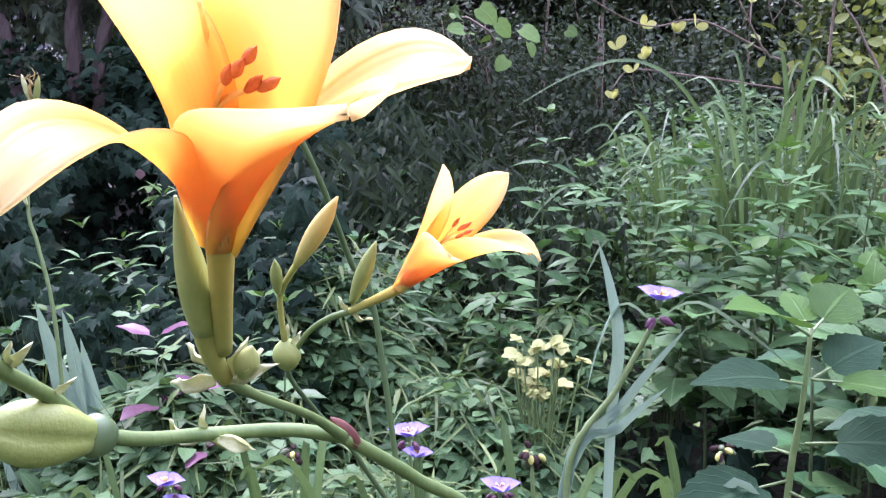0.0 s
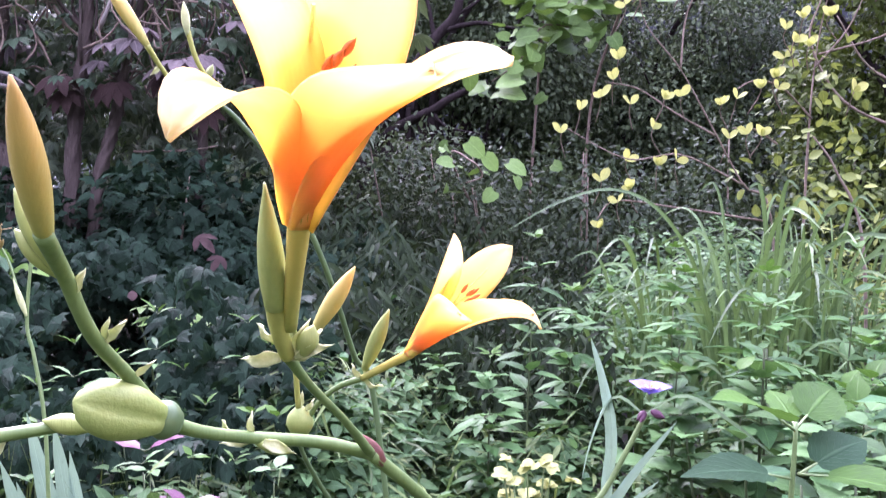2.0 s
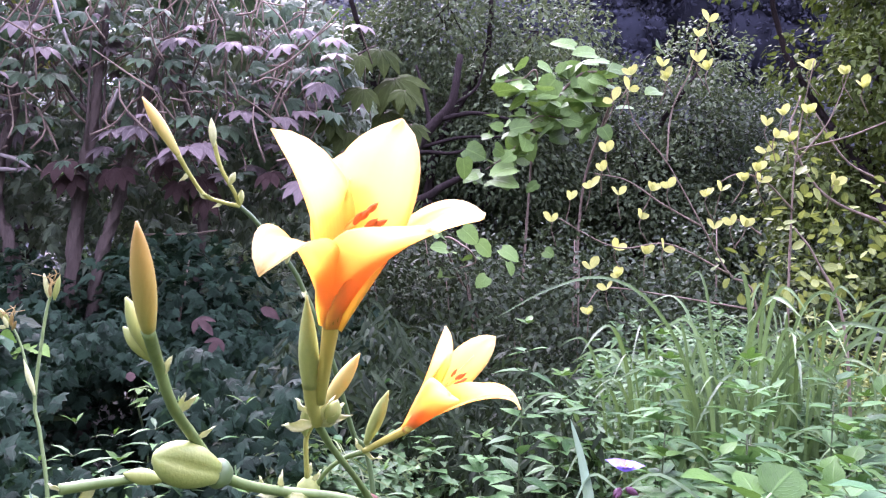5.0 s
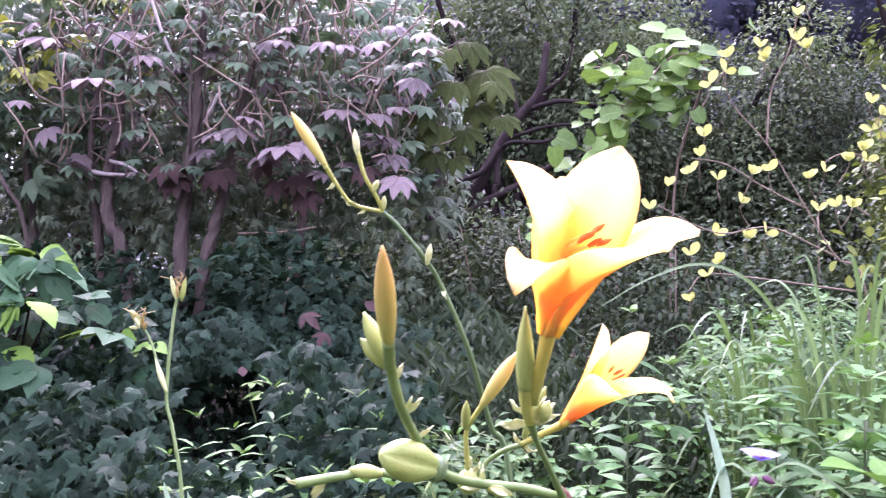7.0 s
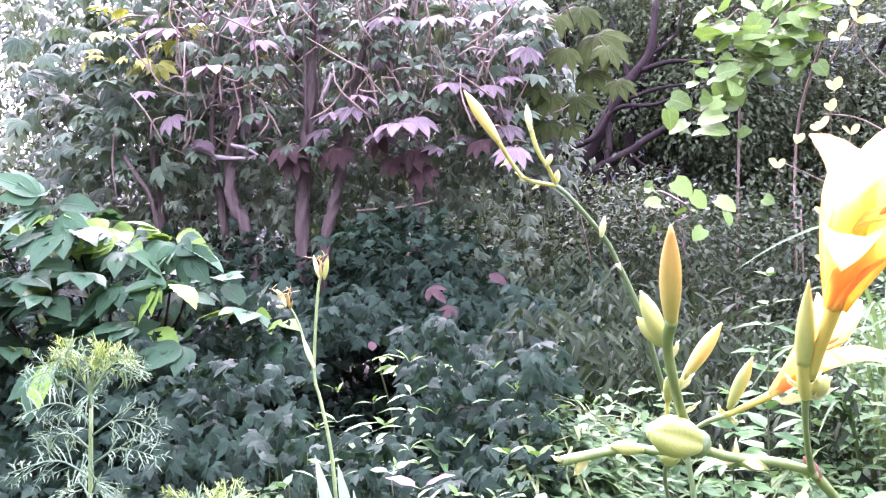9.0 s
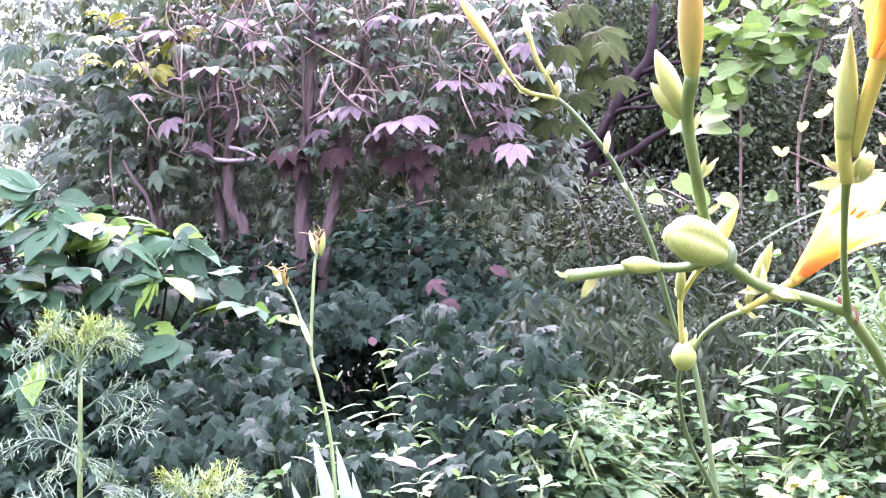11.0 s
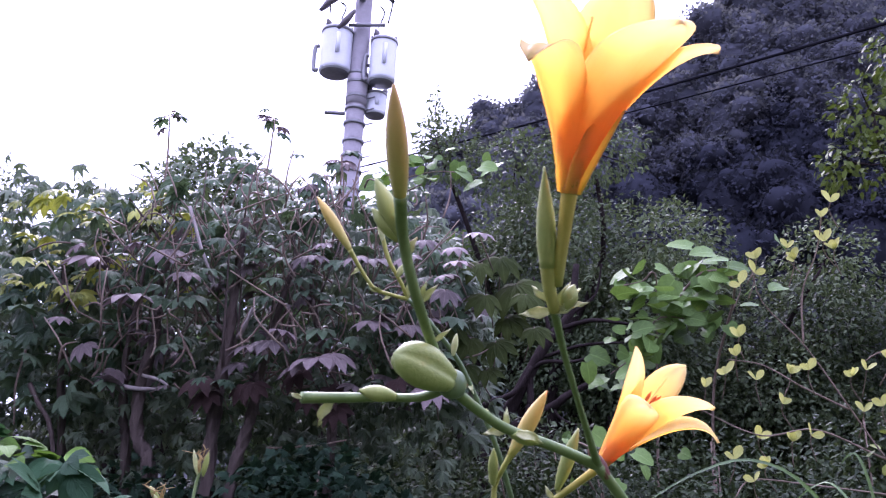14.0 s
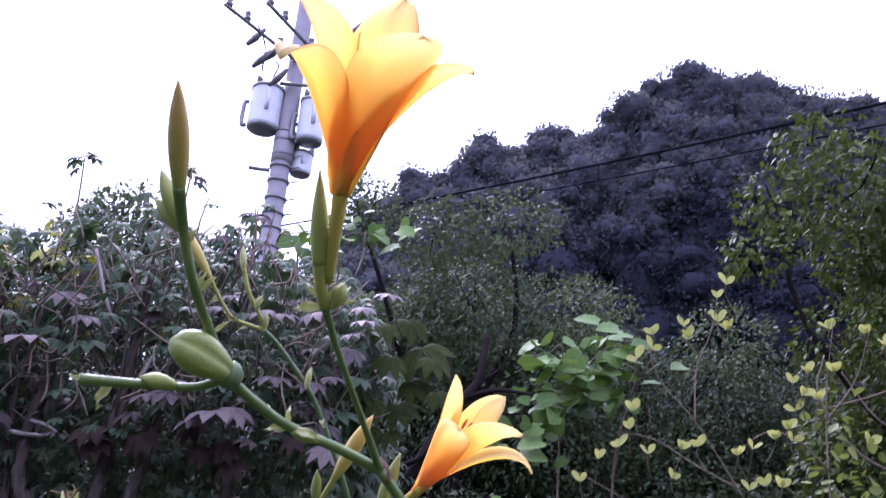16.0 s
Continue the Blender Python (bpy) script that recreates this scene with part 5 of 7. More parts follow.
def violet_flower(parent, at, size, seed):
    rng = np.random.default_rng(seed)
    at = np.array(at)
    flower = part("flower", spindle(at - (0, 0, size * 0.5), at, size * 0.16), "stem", parent)
    for k in range(3):
        a = 2.1 * k + rng.random()
        d = unit((math.cos(a), math.sin(a) * 0.5 - 0.3, 0.35))
        v, f, u = HEART
        x, y, z = frames_of(np.array([d]), np.array([(0, -0.5, 1.0)]))
        part("petal", ((v[:, :1] * x + v[:, 1:2] * y + v[:, 2:] * z) * size + at, f, u), "violet", flower)
    for k in range(4):
        q = at + unit((rng.normal(), -1, 1.2)) * size * 0.4
        part("stamen", tube([at, q], [size * 0.03, size * 0.05], 5, 4), "filament", flower)


def spiderwort():
    at = np.array((0.11, 0.96, 0.0))
    s = strap_plant("spiderwort", at, [(0.30, 0.93, 0.76, 0.07), (-0.05, 0.95, 0.70, 0.08), (0.04, 1.0, 0.72, 0.05), (0.17, 1.02, 0.72, 0.02)], 0.014,
                    "spiderwort with strap leaves and a violet flower", "iris")
    top = np.array((0.190, 0.94, 0.94)) - at
    part("stem", tube([(0.01, 0, 0), (0.012, -0.02, 0.6), (0.004, -0.02, 0.783), (0.047, -0.02, 0.864), top - (0, 0, 0.01)], [0.0035, 0.0032, 0.003, 0.0025], 7, 22), "stem", s)
    part("strap_leaf", blade([top - (0.002, 0, 0.012), top + (0.035, 0, 0.006), top + (0.075, -0.01, -0.015), top + (0.115, -0.02, -0.045)], 0.013, 12, 0.35, up=(0, 0.3, 1)), "iris", s)
    part("strap_leaf", blade([top - (0.002, 0, 0.012), top + (-0.03, 0, 0.004), top + (-0.05, -0.01, -0.03), top + (-0.062, -0.02, -0.07)], 0.012, 12, 0.35, up=(0, 0.3, 1)), "iris", s)
    for k in range(5):
        a = top + (0.004 * math.cos(2 * k), -0.004, -0.008 + 0.003 * math.sin(3 * k))
        part("bud", spindle(a, a + unit((math.cos(2.2 * k), -0.6, -0.4)) * 0.014, 0.0035), "perilla", s, "small purple bud")
    for line in ([(0.112, 0.95, 0.3), (0.108, 0.945, 0.74), (0.165, 0.94, 0.85), (0.219, 0.94, 0.923)], [(0.118, 0.95, 0.3), (0.112, 0.945, 0.76), (0.16, 0.94, 0.825), (0.203, 0.94, 0.866)], [(0.15, 0.95, 0.3), (0.153, 0.945, 0.80), (0.158, 0.94, 0.90), (0.150, 0.94, 0.955), (0.137, 0.94, 1.001)]):
        part("strap_leaf", blade([np.array(q) - at for q in line], 0.011, 16, 0.35, up=(0.1, 1, 0.2)), "iris", s)
    violet_flower(s, top + (0.003, 0, 0.012), 0.021, 83)


spiderwort()


def small_spiderwort(at, top, seed, withered=False):
    rng = np.random.default_rng(seed)
    s = strap_plant("spiderwort", np.array(at), [(at[0] + rng.normal() * 0.15, at[1] + rng.normal() * 0.08, top[2] * rng.uniform(0.7, 1.0), 0.06) for _ in range(6)], 0.014,
                    "spiderwort with withered seed heads" if withered else "spiderwort with strap leaves and small violet flowers", "grass_single")
    t = np.array(top) - at
    part("stem", tube([(0, 0, 0), t * (0.4, 0.4, 0.6), t], [0.004, 0.0035, 0.003], 6, 12), "stem", s)
    for k in range(13 if withered else 4):
        d = unit(rng.normal(size=3) + (0, -0.3, -0.1))
        q = t + d * rng.uniform(0.006, 0.012)
        part("seed_head", spindle(q, q + unit(d + (0, 0, -0.8)) * 0.013, 0.0042, sharp=0.5), ("dead", "herb_stem", "dead", "pedicel")[k % 4] if withered else "perilla", s)
    if not withered:
        violet_flower(s, t + (0.0, -0.01, 0.015), 0.028, seed)
        violet_flower(s, t + (0.012, -0.01, -0.015), 0.022, seed + 1)


small_spiderwort((-0.05, 1.34, 0), (-0.066, 1.3, 0.675), 84)
small_spiderwort((-0.42, 1.34, 0), (-0.396, 1.3, 0.599), 85)
small_spiderwort((0.06, 1.36, 0), (0.056, 1.3, 0.60), 86)
small_spiderwort((0.12, 1.33, 0), (0.097, 1.3, 0.661), 87, True)
small_spiderwort((0.36, 1.34, 0), (0.346, 1.3, 0.666), 88, True)
small_spiderwort((-0.25, 1.42, 0), (-0.24, 1.38, 0.62), 89, True)


def leafy_stem(name, at, top, pairs, size, shape, mats, seed, label, category="plant", up=0.25, twist=1.57, r=0.005, group="", whorl=2, crowd=1.0):
    """An upright stem with leaves in pairs or whorls, each pair turned against the one below."""
    rng = np.random.default_rng(seed)
    h = root(name, at, label, category, group)
    t = np.array(top, dtype=float) - at
    line = spline([(0, 0, -0.02), t * (0.3, 0.3, 0.5) + rng.normal(size=3) * 0.01, t], 40)
    part("stem", tube(line[::8], [r, r * 0.8, r * 0.5], 7, 14), "herb_stem", h)
    for k in range(pairs):
        u = 1 - crowd * (1 - 0.15) * ((pairs - 1 - k) / pairs) ** 0.9
        p = line[min(39, int(u * 39))]
        grow = size * (0.45 + 0.55 * min(1, (pairs - 1 - k) / 2.5)) * rng.uniform(0.85, 1.1)
        for s in range(whorl):
            a = twist * k + 2 * math.pi * s / whorl + rng.normal() * 0.3
            lift = up + (0.5 if k == pairs - 1 else 0) + rng.normal() * 0.25 - 0.35 * (1 - u)
            d = unit((math.cos(a), math.sin(a), lift))
            stalk = p + d * grow * 0.16
            part("leaf_stalk", tube([p, stalk], [r * 0.35, r * 0.25], 5, 3), "herb_stem", h)
            leaf_part("leaf", shape, mats[0] if k < pairs - 1 else mats[-1], h, stalk, d, unit((-0.3 * math.cos(a), -0.3 * math.sin(a) - 0.15, 1)), grow)
    return h


# broad-leaved plants at the near edge, fresh green
def near_herb():
    """The tall broad-leaved herb beside the daylilies: large leaves on long stalks, the two topmost bright."""
    h = root("broad_leaved_herb", (0.31, 0.97, 0), "tall herb with large broad blue-green leaves and a bright top", "plant", "broad herbs")
    part("stem", tube(rel(h, [(0.31, 0.97, -0.02), (0.318, 0.965, 0.5), (0.325, 0.96, 0.757), (0.333, 0.96, 0.843), (0.337, 0.96, 0.92)]), [0.0045, 0.004, 0.0032, 0.0022], 8, 22), "stem", h)
    for base, tip, mat, tall in (((0.336, 0.96, 0.912), (0.246, 0.88, 0.975), "fresh", 0.1), ((0.337, 0.96, 0.914), (0.408, 1.04, 0.955), "fresh", -0.6), ((0.337, 0.96, 0.914), (0.335, 1.03, 0.950), "fresh", -0.5),
                                 ((0.335, 0.96, 0.865), (0.225, 0.92, 0.893), "broad", 0.0), ((0.340, 0.96, 0.870), (0.430, 1.01, 0.905), "broad", -0.5), ((0.340, 0.96, 0.870), (0.430, 0.88, 0.885), "fresh", 0.0),
                                 ((0.338, 0.96, 0.807), (0.445, 0.90, 0.835), "broad", -0.4), ((0.326, 0.96, 0.796), (0.270, 1.02, 0.800), "broad", -0.2), ((0.324, 0.96, 0.770), (0.195, 0.89, 0.768), "broad", -0.1),
                                 ((0.324, 0.96, 0.760), (0.400, 0.88, 0.745), "broad", -0.1), ((0.32, 0.96, 0.68), (0.24, 1.06, 0.69), "broad", 0), ((0.32, 0.96, 0.66), (0.42, 1.02, 0.67), "broad", 0)):
        q, t = rel(h, base), rel(h, tip)
        foot = q + (t - q) * 0.24
        part("leaf_stalk", tube([q, foot], [0.0016, 0.0012], 6, 4), "stem", h)
        leaf_part("leaf", OVATE_WIDE, mat, h, foot, t - foot, unit((0.1, -0.25 + tall, 1)), float(np.linalg.norm(t - foot)))


near_herb()
leafy_stem("broad_leaved_herb", (0.70, 1.55, 0), (0.70, 1.5, 0.98), 8, 0.13, OVATE, ("herb_single", "fresh"), 93, "tall herb with broad pointed green leaves", up=0.25, group="broad herbs")
leafy_stem("broad_leaved_herb", (0.62, 1.75, 0), (0.60, 1.73, 0.80), 8, 0.12, OVATE, ("herb_single", "fresh"), 94, "tall herb with broad pointed green leaves", up=0.25, group="broad herbs")
leafy_stem("broad_leaved_herb", (0.62, 1.1, 0), (0.60, 1.08, 0.86), 8, 0.12, OVATE, ("bush", "fresh"), 95, "tall herb with broad pointed green leaves", up=0.25, group="broad herbs")
leafy_stem("broad_leaved_herb", (0.95, 1.9, 0), (0.93, 1.88, 1.0), 9, 0.13, OVATE, ("herb_single", "fresh"), 96, "tall herb with broad pointed green leaves", up=0.25, group="broad herbs")
for k, (x, y, z, g) in enumerate(((0.66, 1.36, 0.86, 0.14), (0.78, 1.32, 0.93, 0.15), (0.86, 1.62, 0.98, 0.14), (1.15, 2.15, 1.02, 0.14))):
    leafy_stem("broad_leaved_herb", (x, y, 0), (x - 0.01, y - 0.02, z), 8, g, OVATE, ("bush" if k % 2 else "herb_single", "fresh"), 400 + k, "tall herb with broad pointed green leaves", up=0.25, group="broad herbs", twist=1.3)
# a bank of broad-leaved herbs below the tall grass
rb = np.random.default_rng(411)
for k in range(16):
    x, y = 0.52 + 0.055 * k + rb.uniform(-0.05, 0.05), rb.uniform(1.75, 2.45)
    leafy_stem("broad_leaved_herb", (x, y, 0), (x + rb.normal() * 0.03, y - 0.04, 0.70 + 0.10 * min(1.0, (x - 0.5) / 0.4) + rb.uniform(-0.05, 0.10)), 6, rb.uniform(0.12, 0.155), TOOTHED, ("bank_herb", "fresh"), 420 + k, "leafy herb with broad toothed green leaves", up=0.3, group="broad herbs", twist=1.4, whorl=2, crowd=0.62)
# tall narrow-leaved herbs with pale tips
tall = []
for k, (x, y, z) in enumerate(((0.52, 2.4, 1.0), (0.18, 2.75, 1.08), (0.30, 2.9, 0.92), (0.75, 2.5, 0.98), (0.62, 3.0, 1.05), (1.05, 2.7, 1.06), (0.05, 2.5, 0.78), (-0.1, 2.9, 0.78))):
    tall.append((z, leafy_stem("narrow_leaved_herb", (x, y, 0), (x + 0.02, y - 0.03, z), 13, 0.095, OVATE_LOW if k % 2 else TRI, ("grey", "fresh"), 100 + k, "tall herb with narrow grey-green leaves and a pale tip", up=0.35, twist=1.1, r=0.004, group="narrow herbs", whorl=3, crowd=0.8)))
rt = np.random.default_rng(120)
for k in range(14):
    x, y = rt.uniform(0.25, 1.9), rt.uniform(2.0, 3.1)
    z, m = tall[k % 8]
    q = (0.50 + 0.13 * y + 0.08 * rt.normal() + 0.05 * x) / z
    copy_thing(m, pose(x, y, 0, rt.normal() * 5, rt.normal() * 5, rt.uniform(0, 360)) @ Matrix.Diagonal((q, q, q, 1)))


def variegated_plant():
    rng = np.random.default_rng(121)
    v = root("variegated_plant", (0.16, 2.16, 0), "low plant with cream-variegated leaves", "plant")
    for k in range(20):
        t = np.array((0.16 + rng.normal() * 0.055, 2.13 + rng.normal() * 0.03, rng.uniform(0.47, 0.61)))
        part("stem", tube(rel(v, [(0.16, 2.16, 0), (t + (0.16, 2.16, 0)) / 2 + (0, 0, 0.05), t]), [0.003, 0.002], 6, 8), "stem", v)
        for s in range(6):
            a = 1.05 * s + rng.random()
            leaf_part("leaf", ROUND, "variegated", v, rel(v, t), unit((math.cos(a), math.sin(a), 0.15 + rng.normal() * 0.3)), unit((rng.normal() * 0.4, -0.4, 1)), rng.uniform(0.015, 0.030))


variegated_plant()
for k in range(12):
    x, y = -0.90 + 0.046 * k, 2.06 + 0.10 * math.sin(5.0 * k)
    leafy_stem("nettle_herb", (x, y, 0), (x + 0.03 * math.sin(3.0 * k), y - 0.04, 0.71 - 0.004 * k + 0.06 * math.sin(2.3 * k + 1)), 4, 0.080, OVATE if k % 2 else LANCE, ("bank_herb", "fresh"), 480 + k, "low herb with light green leaves before the ivy bank", up=0.2, r=0.003, group="undergrowth herbs", whorl=3, crowd=0.6)
for k, (x, z) in enumerate(((-0.56, 0.86), (-0.50, 0.80), (-0.38, 0.72), (-0.30, 0.76), (-0.72, 0.74), (-0.20, 0.70), (-0.79, 0.88), (-0.90, 0.77), (-1.00, 0.80))):
    leafy_stem("narrow_leaved_herb", (x, 2.42, 0), (x + 0.02, 2.4, z), 9, 0.11, LANCE, ("grey", "fresh"), 460 + k, "herb with narrow drooping pale green leaves", up=0.3, twist=1.2, r=0.003, group="narrow herbs", whorl=3, crowd=0.7)
for k, (x, y, z, s) in enumerate(((-0.60, 1.85, 0.67, 0.15), (-0.50, 1.8, 0.58, 0.11), (-0.62, 1.7, 0.36, 0.08), (-1.15, 2.6, 0.55, 0.09), (-0.3, 2.5, 0.5, 0.06))):
    leafy_stem("purple_perilla", (x, y, 0), (x, y - 0.02, z), 5, s, OVATE, ("perilla", "perilla"), 130 + k, "low herb with dark purple crinkled leaves", up=0.15, group="purple herbs")


def herb_top(x, y):
    """How high the undergrowth stands."""
    return 0.24 + 0.09 * y + 0.22 * max(0, min(1, (x - 0.35) / 0.5)) + 0.24 * max(0, min(1, (0.1 - x) / 0.4)) * max(0, min(1, (y - 2.0) / 0.5)) + 0.08 * math.sin(3.1 * x + 1) * math.sin(2.3 * y) + 0.11 * math.sin(9.3 * x + 2.1 * y) * math.sin(8.1 * y - 3.0 * x)


# nettle-like herbs, counted plants in front, a sheet of leaves between and behind them
rh = np.random.default_rng(140)
masters = []
for k in range(5):
    masters.append(leafy_stem("nettle_herb", (-0.2 + 0.25 * k, 2.35 + 0.07 * k, 0), (-0.18 + 0.25 * k, 2.33 + 0.07 * k, 0.46), 6, 0.072, OVATE, ("herb_single", "fresh" if k % 2 else "herb_single"), 141 + k, "low herb with toothed oval green leaves", up=0.15, r=0.003, group="undergrowth herbs"))
placed = 0
while placed < 58:
    x, y = rh.uniform(-2.2, 2.2), rh.uniform(1.35, 3.6)
    if abs(x) > 0.35 + 0.6 * y or (y < 1.6 and abs(x) < 0.1) or (0.12 < x < 0.85 and y < 2.25) or (x < -0.45 and y > 2.15):
        continue
    k = herb_top(x, y) / 0.46 * rh.uniform(0.8, 1.12)
    m = masters[placed % 5]
    copy = copy_thing(m, pose(x, y, 0, rh.normal() * 5, rh.normal() * 5, rh.uniform(0, 360)) @ Matrix.Diagonal((k, k, k, 1)))
    placed += 1


def sheet_of_leaves(name, shape, mat, n, size, seed, label, xr=(-3.2, 3.2), yr=(1.25, 4.3), low=0.25, lift=1.0, gap=0.0, shady=False):
    rng = np.random.default_rng(seed)
    x, y = rng.uniform(*xr, n), rng.uniform(*yr, n)
    patch = np.sin(2.1 * x + seed) * np.cos(1.7 * y + 2 * seed)
    keep = (patch > gap) & (np.abs(x) < 0.5 + 0.75 * y + 0.25 * np.sin(7 * y + x)) & (y > 1.38 + 0.13 * np.sin(5 * x) + 0.05 * np.sin(17 * x)) & ~((x > 0.2) & (x < 0.24 + 0.25 * y) & (y < 2.3) & (rng.random(n) < 0.93))
    if not shady:
        keep &= (y < 2.1 + 0.1 * np.sin(9 * x)) | (x > -0.5)
    x, y = x[keep], y[keep]
    top = np.array([herb_top(a, b) for a, b in zip(x, y)])
    z = top * lift * (low + (1 - low) * rng.random(len(x)) ** 0.4)
    if shady:
        clear = outside_hollow(np.stack([x, y, z], axis=1))
        # the bank dips in front of the hollow
        dip = np.abs(x + 0.10 + 0.34 * y) < (0.05 + 0.045 * y) * (1 + 0.3 * np.sin(9 * y))
        clear &= ~(dip & (z > 1.06 - 0.155 * y) & (y < 3.4))
        x, y, z = x[clear], y[clear], z[clear]
    m = len(x)
    D = unit(np.stack([rng.normal(size=m), rng.normal(size=m) - 0.35, rng.normal(size=m) * 0.35 - 0.1], axis=1))
    N = unit(np.stack([rng.normal(size=m) * 0.35, rng.normal(size=m) * 0.35 - 0.2, np.ones(m)], axis=1))
    if shady:
        N = unit(N * (1.3, 1.3, 0.7) + (0, -0.4, 0))
        D = unit(D + (0, 0, -0.6))
    return tagged(leaf_mass(name, shape, np.stack([x, y, z], axis=1), D, N, rng.uniform(0.6, 1.3, m) * size, mat), label, "undergrowth", kind="stuff")


sheet_of_leaves("undergrowth", OVATE_LOW, "herb", 34000, 0.046, 151, "dense low undergrowth of oval green leaves", gap=-0.5)
sheet_of_leaves("undergrowth", LANCE, "grass", 7000, 0.06, 152, "undergrowth of narrow pale green leaves", gap=-0.2, low=0.5)
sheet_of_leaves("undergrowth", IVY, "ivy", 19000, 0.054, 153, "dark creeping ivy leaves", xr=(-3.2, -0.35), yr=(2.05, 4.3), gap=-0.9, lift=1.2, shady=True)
# dark leaves added here to stand for the shade in the hollow
sheet_of_leaves("undergrowth", IVY, "ivy", 420, 0.07, 156, "dark ivy leaves added to fill a shaded hollow among the herbs", xr=(0.2, 0.8), yr=(1.5, 2.4), gap=-2, lift=0.6, shady=True)


sheet_of_leaves("undergrowth", LANCE, "yellow_bulk", 11000, 0.06, 154, "yellow-green narrow leaves among the tall grass", xr=(0.6, 3.0), yr=(2.7, 4.3), gap=0.0, low=0.5, lift=1.2)
sheet_of_leaves("undergrowth", OVATE_LOW, "herb", 20000, 0.044, 155, "leafy green herbs behind the tall grass", xr=(0.2, 3.2), yr=(3.2, 4.8), gap=-0.7, low=0.3, lift=1.15)


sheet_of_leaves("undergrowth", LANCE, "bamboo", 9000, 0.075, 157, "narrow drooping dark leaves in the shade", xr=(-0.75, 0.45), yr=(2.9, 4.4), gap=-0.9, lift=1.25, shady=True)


sheet_of_leaves("undergrowth", OVATE_LOW, "herb", 6500, 0.05, 158, "light green herbs in the open middle of the clearing", xr=(-0.7, 0.3), yr=(1.5, 2.75), gap=-2, low=0.45, lift=0.95)
sheet_of_leaves("undergrowth", THIN, "grass", 1300, 0.14, 159, "thin pale grass leaves in the open middle of the clearing", xr=(-0.7, 0.3), yr=(1.5, 2.75), gap=-2, low=0.6, lift=1.02)
sheet_of_leaves("undergrowth", TRI, "herb", 2200, 0.075, 160, "three-lobed green leaves in the open middle of the clearing", xr=(-0.7, 0.35), yr=(1.5, 2.75), gap=-2, low=0.5, lift=0.92)


sheet_of_leaves("undergrowth", OVATE_LOW, "herb", 3000, 0.052, 161, "light green herbs along the foot of the ivy bank", xr=(-1.5, -0.3), yr=(1.6, 2.25), gap=-2, low=0.5, lift=1.0)


def low_grass():
    """Short grass and creeping leaves over the rest of the clearing."""
    rng = np.random.default_rng(191)
    m = 60000
    x, y = rng.uniform(-8, 8, m), rng.uniform(-6, 8, m)
    keep = (np.abs(x) > 0.35 + 0.7 * y) | (y < 1.3)
    x, y = x[keep], y[keep]
    m = len(x)
    D = unit(np.stack([rng.normal(size=m) * 0.4, rng.normal(size=m) * 0.4, np.ones(m)], axis=1))
    N = unit(np.stack([rng.normal(size=m), rng.normal(size=m), np.full(m, 0.3)], axis=1))
    z = np.array([ground_height(a, b) for a, b in zip(x, y)]) - 0.01
    tagged(leaf_mass("low_grass", LANCE, np.stack([x, y, z], axis=1), D, N, rng.uniform(0.10, 0.30, m), "grass"), "short green grass over the open ground", "grass", kind="stuff")


low_grass()


def grass_clump(at, n, height, seed, label, mat="grass_single", width=0.014, spread=0.16):
    rng = np.random.default_rng(seed)
    g = root("grass_clump", at, label, "grass", "tall grass")
    for k in range(n):
        a = rng.uniform(0, 2 * math.pi)
        o = np.array((math.cos(a), math.sin(a), 0))
        b = o * spread * rng.random()
        h = height * rng.uniform(0.55, 1.0)
        L = h * rng.uniform(0.04, 0.36) * (1.2 if rng.random() < 0.25 else 0.8)
        dip = rng.uniform(0.3, 1.0) * 0.9
        line = [b + o * L * q + (0, 0, h * w - L * e * dip) for q, w, e in ((0, 0, 0), (0.08, 0.4, 0), (0.25, 0.72, 0), (0.52, 0.9, 0.05), (0.85, 0.98, 0.2), (1.2, 0.99, 0.5), (1.55, 0.98, 0.95))]
        part("blade", blade(line, rng.uniform(0.5, 1.1) * width, 22, 0.3, up=tuple(unit((math.sin(a) * 0.4, -math.cos(a) * 0.4 - 0.9, 0.35))), wide=0.15), mat, g)
    return g


for k, (x, y, n, h) in enumerate(((0.92, 3.2, 44, 1.3), (0.7, 3.35, 30, 1.15), (1.15, 3.3, 44, 1.32), (1.4, 3.1, 20, 1.2), (0.55, 3.1, 12, 1.0), (1.35, 3.5, 26, 1.3), (1.75, 3.2, 22, 1.25))):
    grass_clump((x, y, 0), n, h, 160 + k, "tall clump of arching green grass blades")
for k, (x, y, n, h) in enumerate(((0.0, 2.3, 30, 0.55), (-0.25, 2.6, 30, 0.55), (-0.5, 2.2, 26, 0.5), (-0.15, 1.75, 26, 0.5), (-0.5, 3.0, 30, 0.7), (-0.15, 3.1, 30, 0.65), (-0.9, 2.9, 30, 0.62))):
    grass_clump((x, y, 0), n, h, 180 + k, "low tuft of thin grass in the undergrowth", width=0.007, spread=0.2)


def meadow():
    rng = np.random.default_rng(190)
    n = 1300
    x, y = rng.uniform(-2.2, -0.1, n), rng.uniform(1.35, 2.2, n)
    shapes = []
    for a, b in zip(x, y):
        h = herb_top(a, b) * rng.uniform(0.75, 1.12)
        o = rng.normal(size=2) * 0.09
        shapes.append(blade([(a, b, 0), (a + o[0] * 0.4, b + o[1] * 0.4, h * 0.6), (a + o[0], b + o[1], h)], 0.005, 4))
    ob = new("meadow_grass", mesh_of("meadow_grass", *joined(*shapes)[:2], "grass"))
    tagged(ob, "thin light green grass between the herbs", "grass", kind="stuff")


meadow()


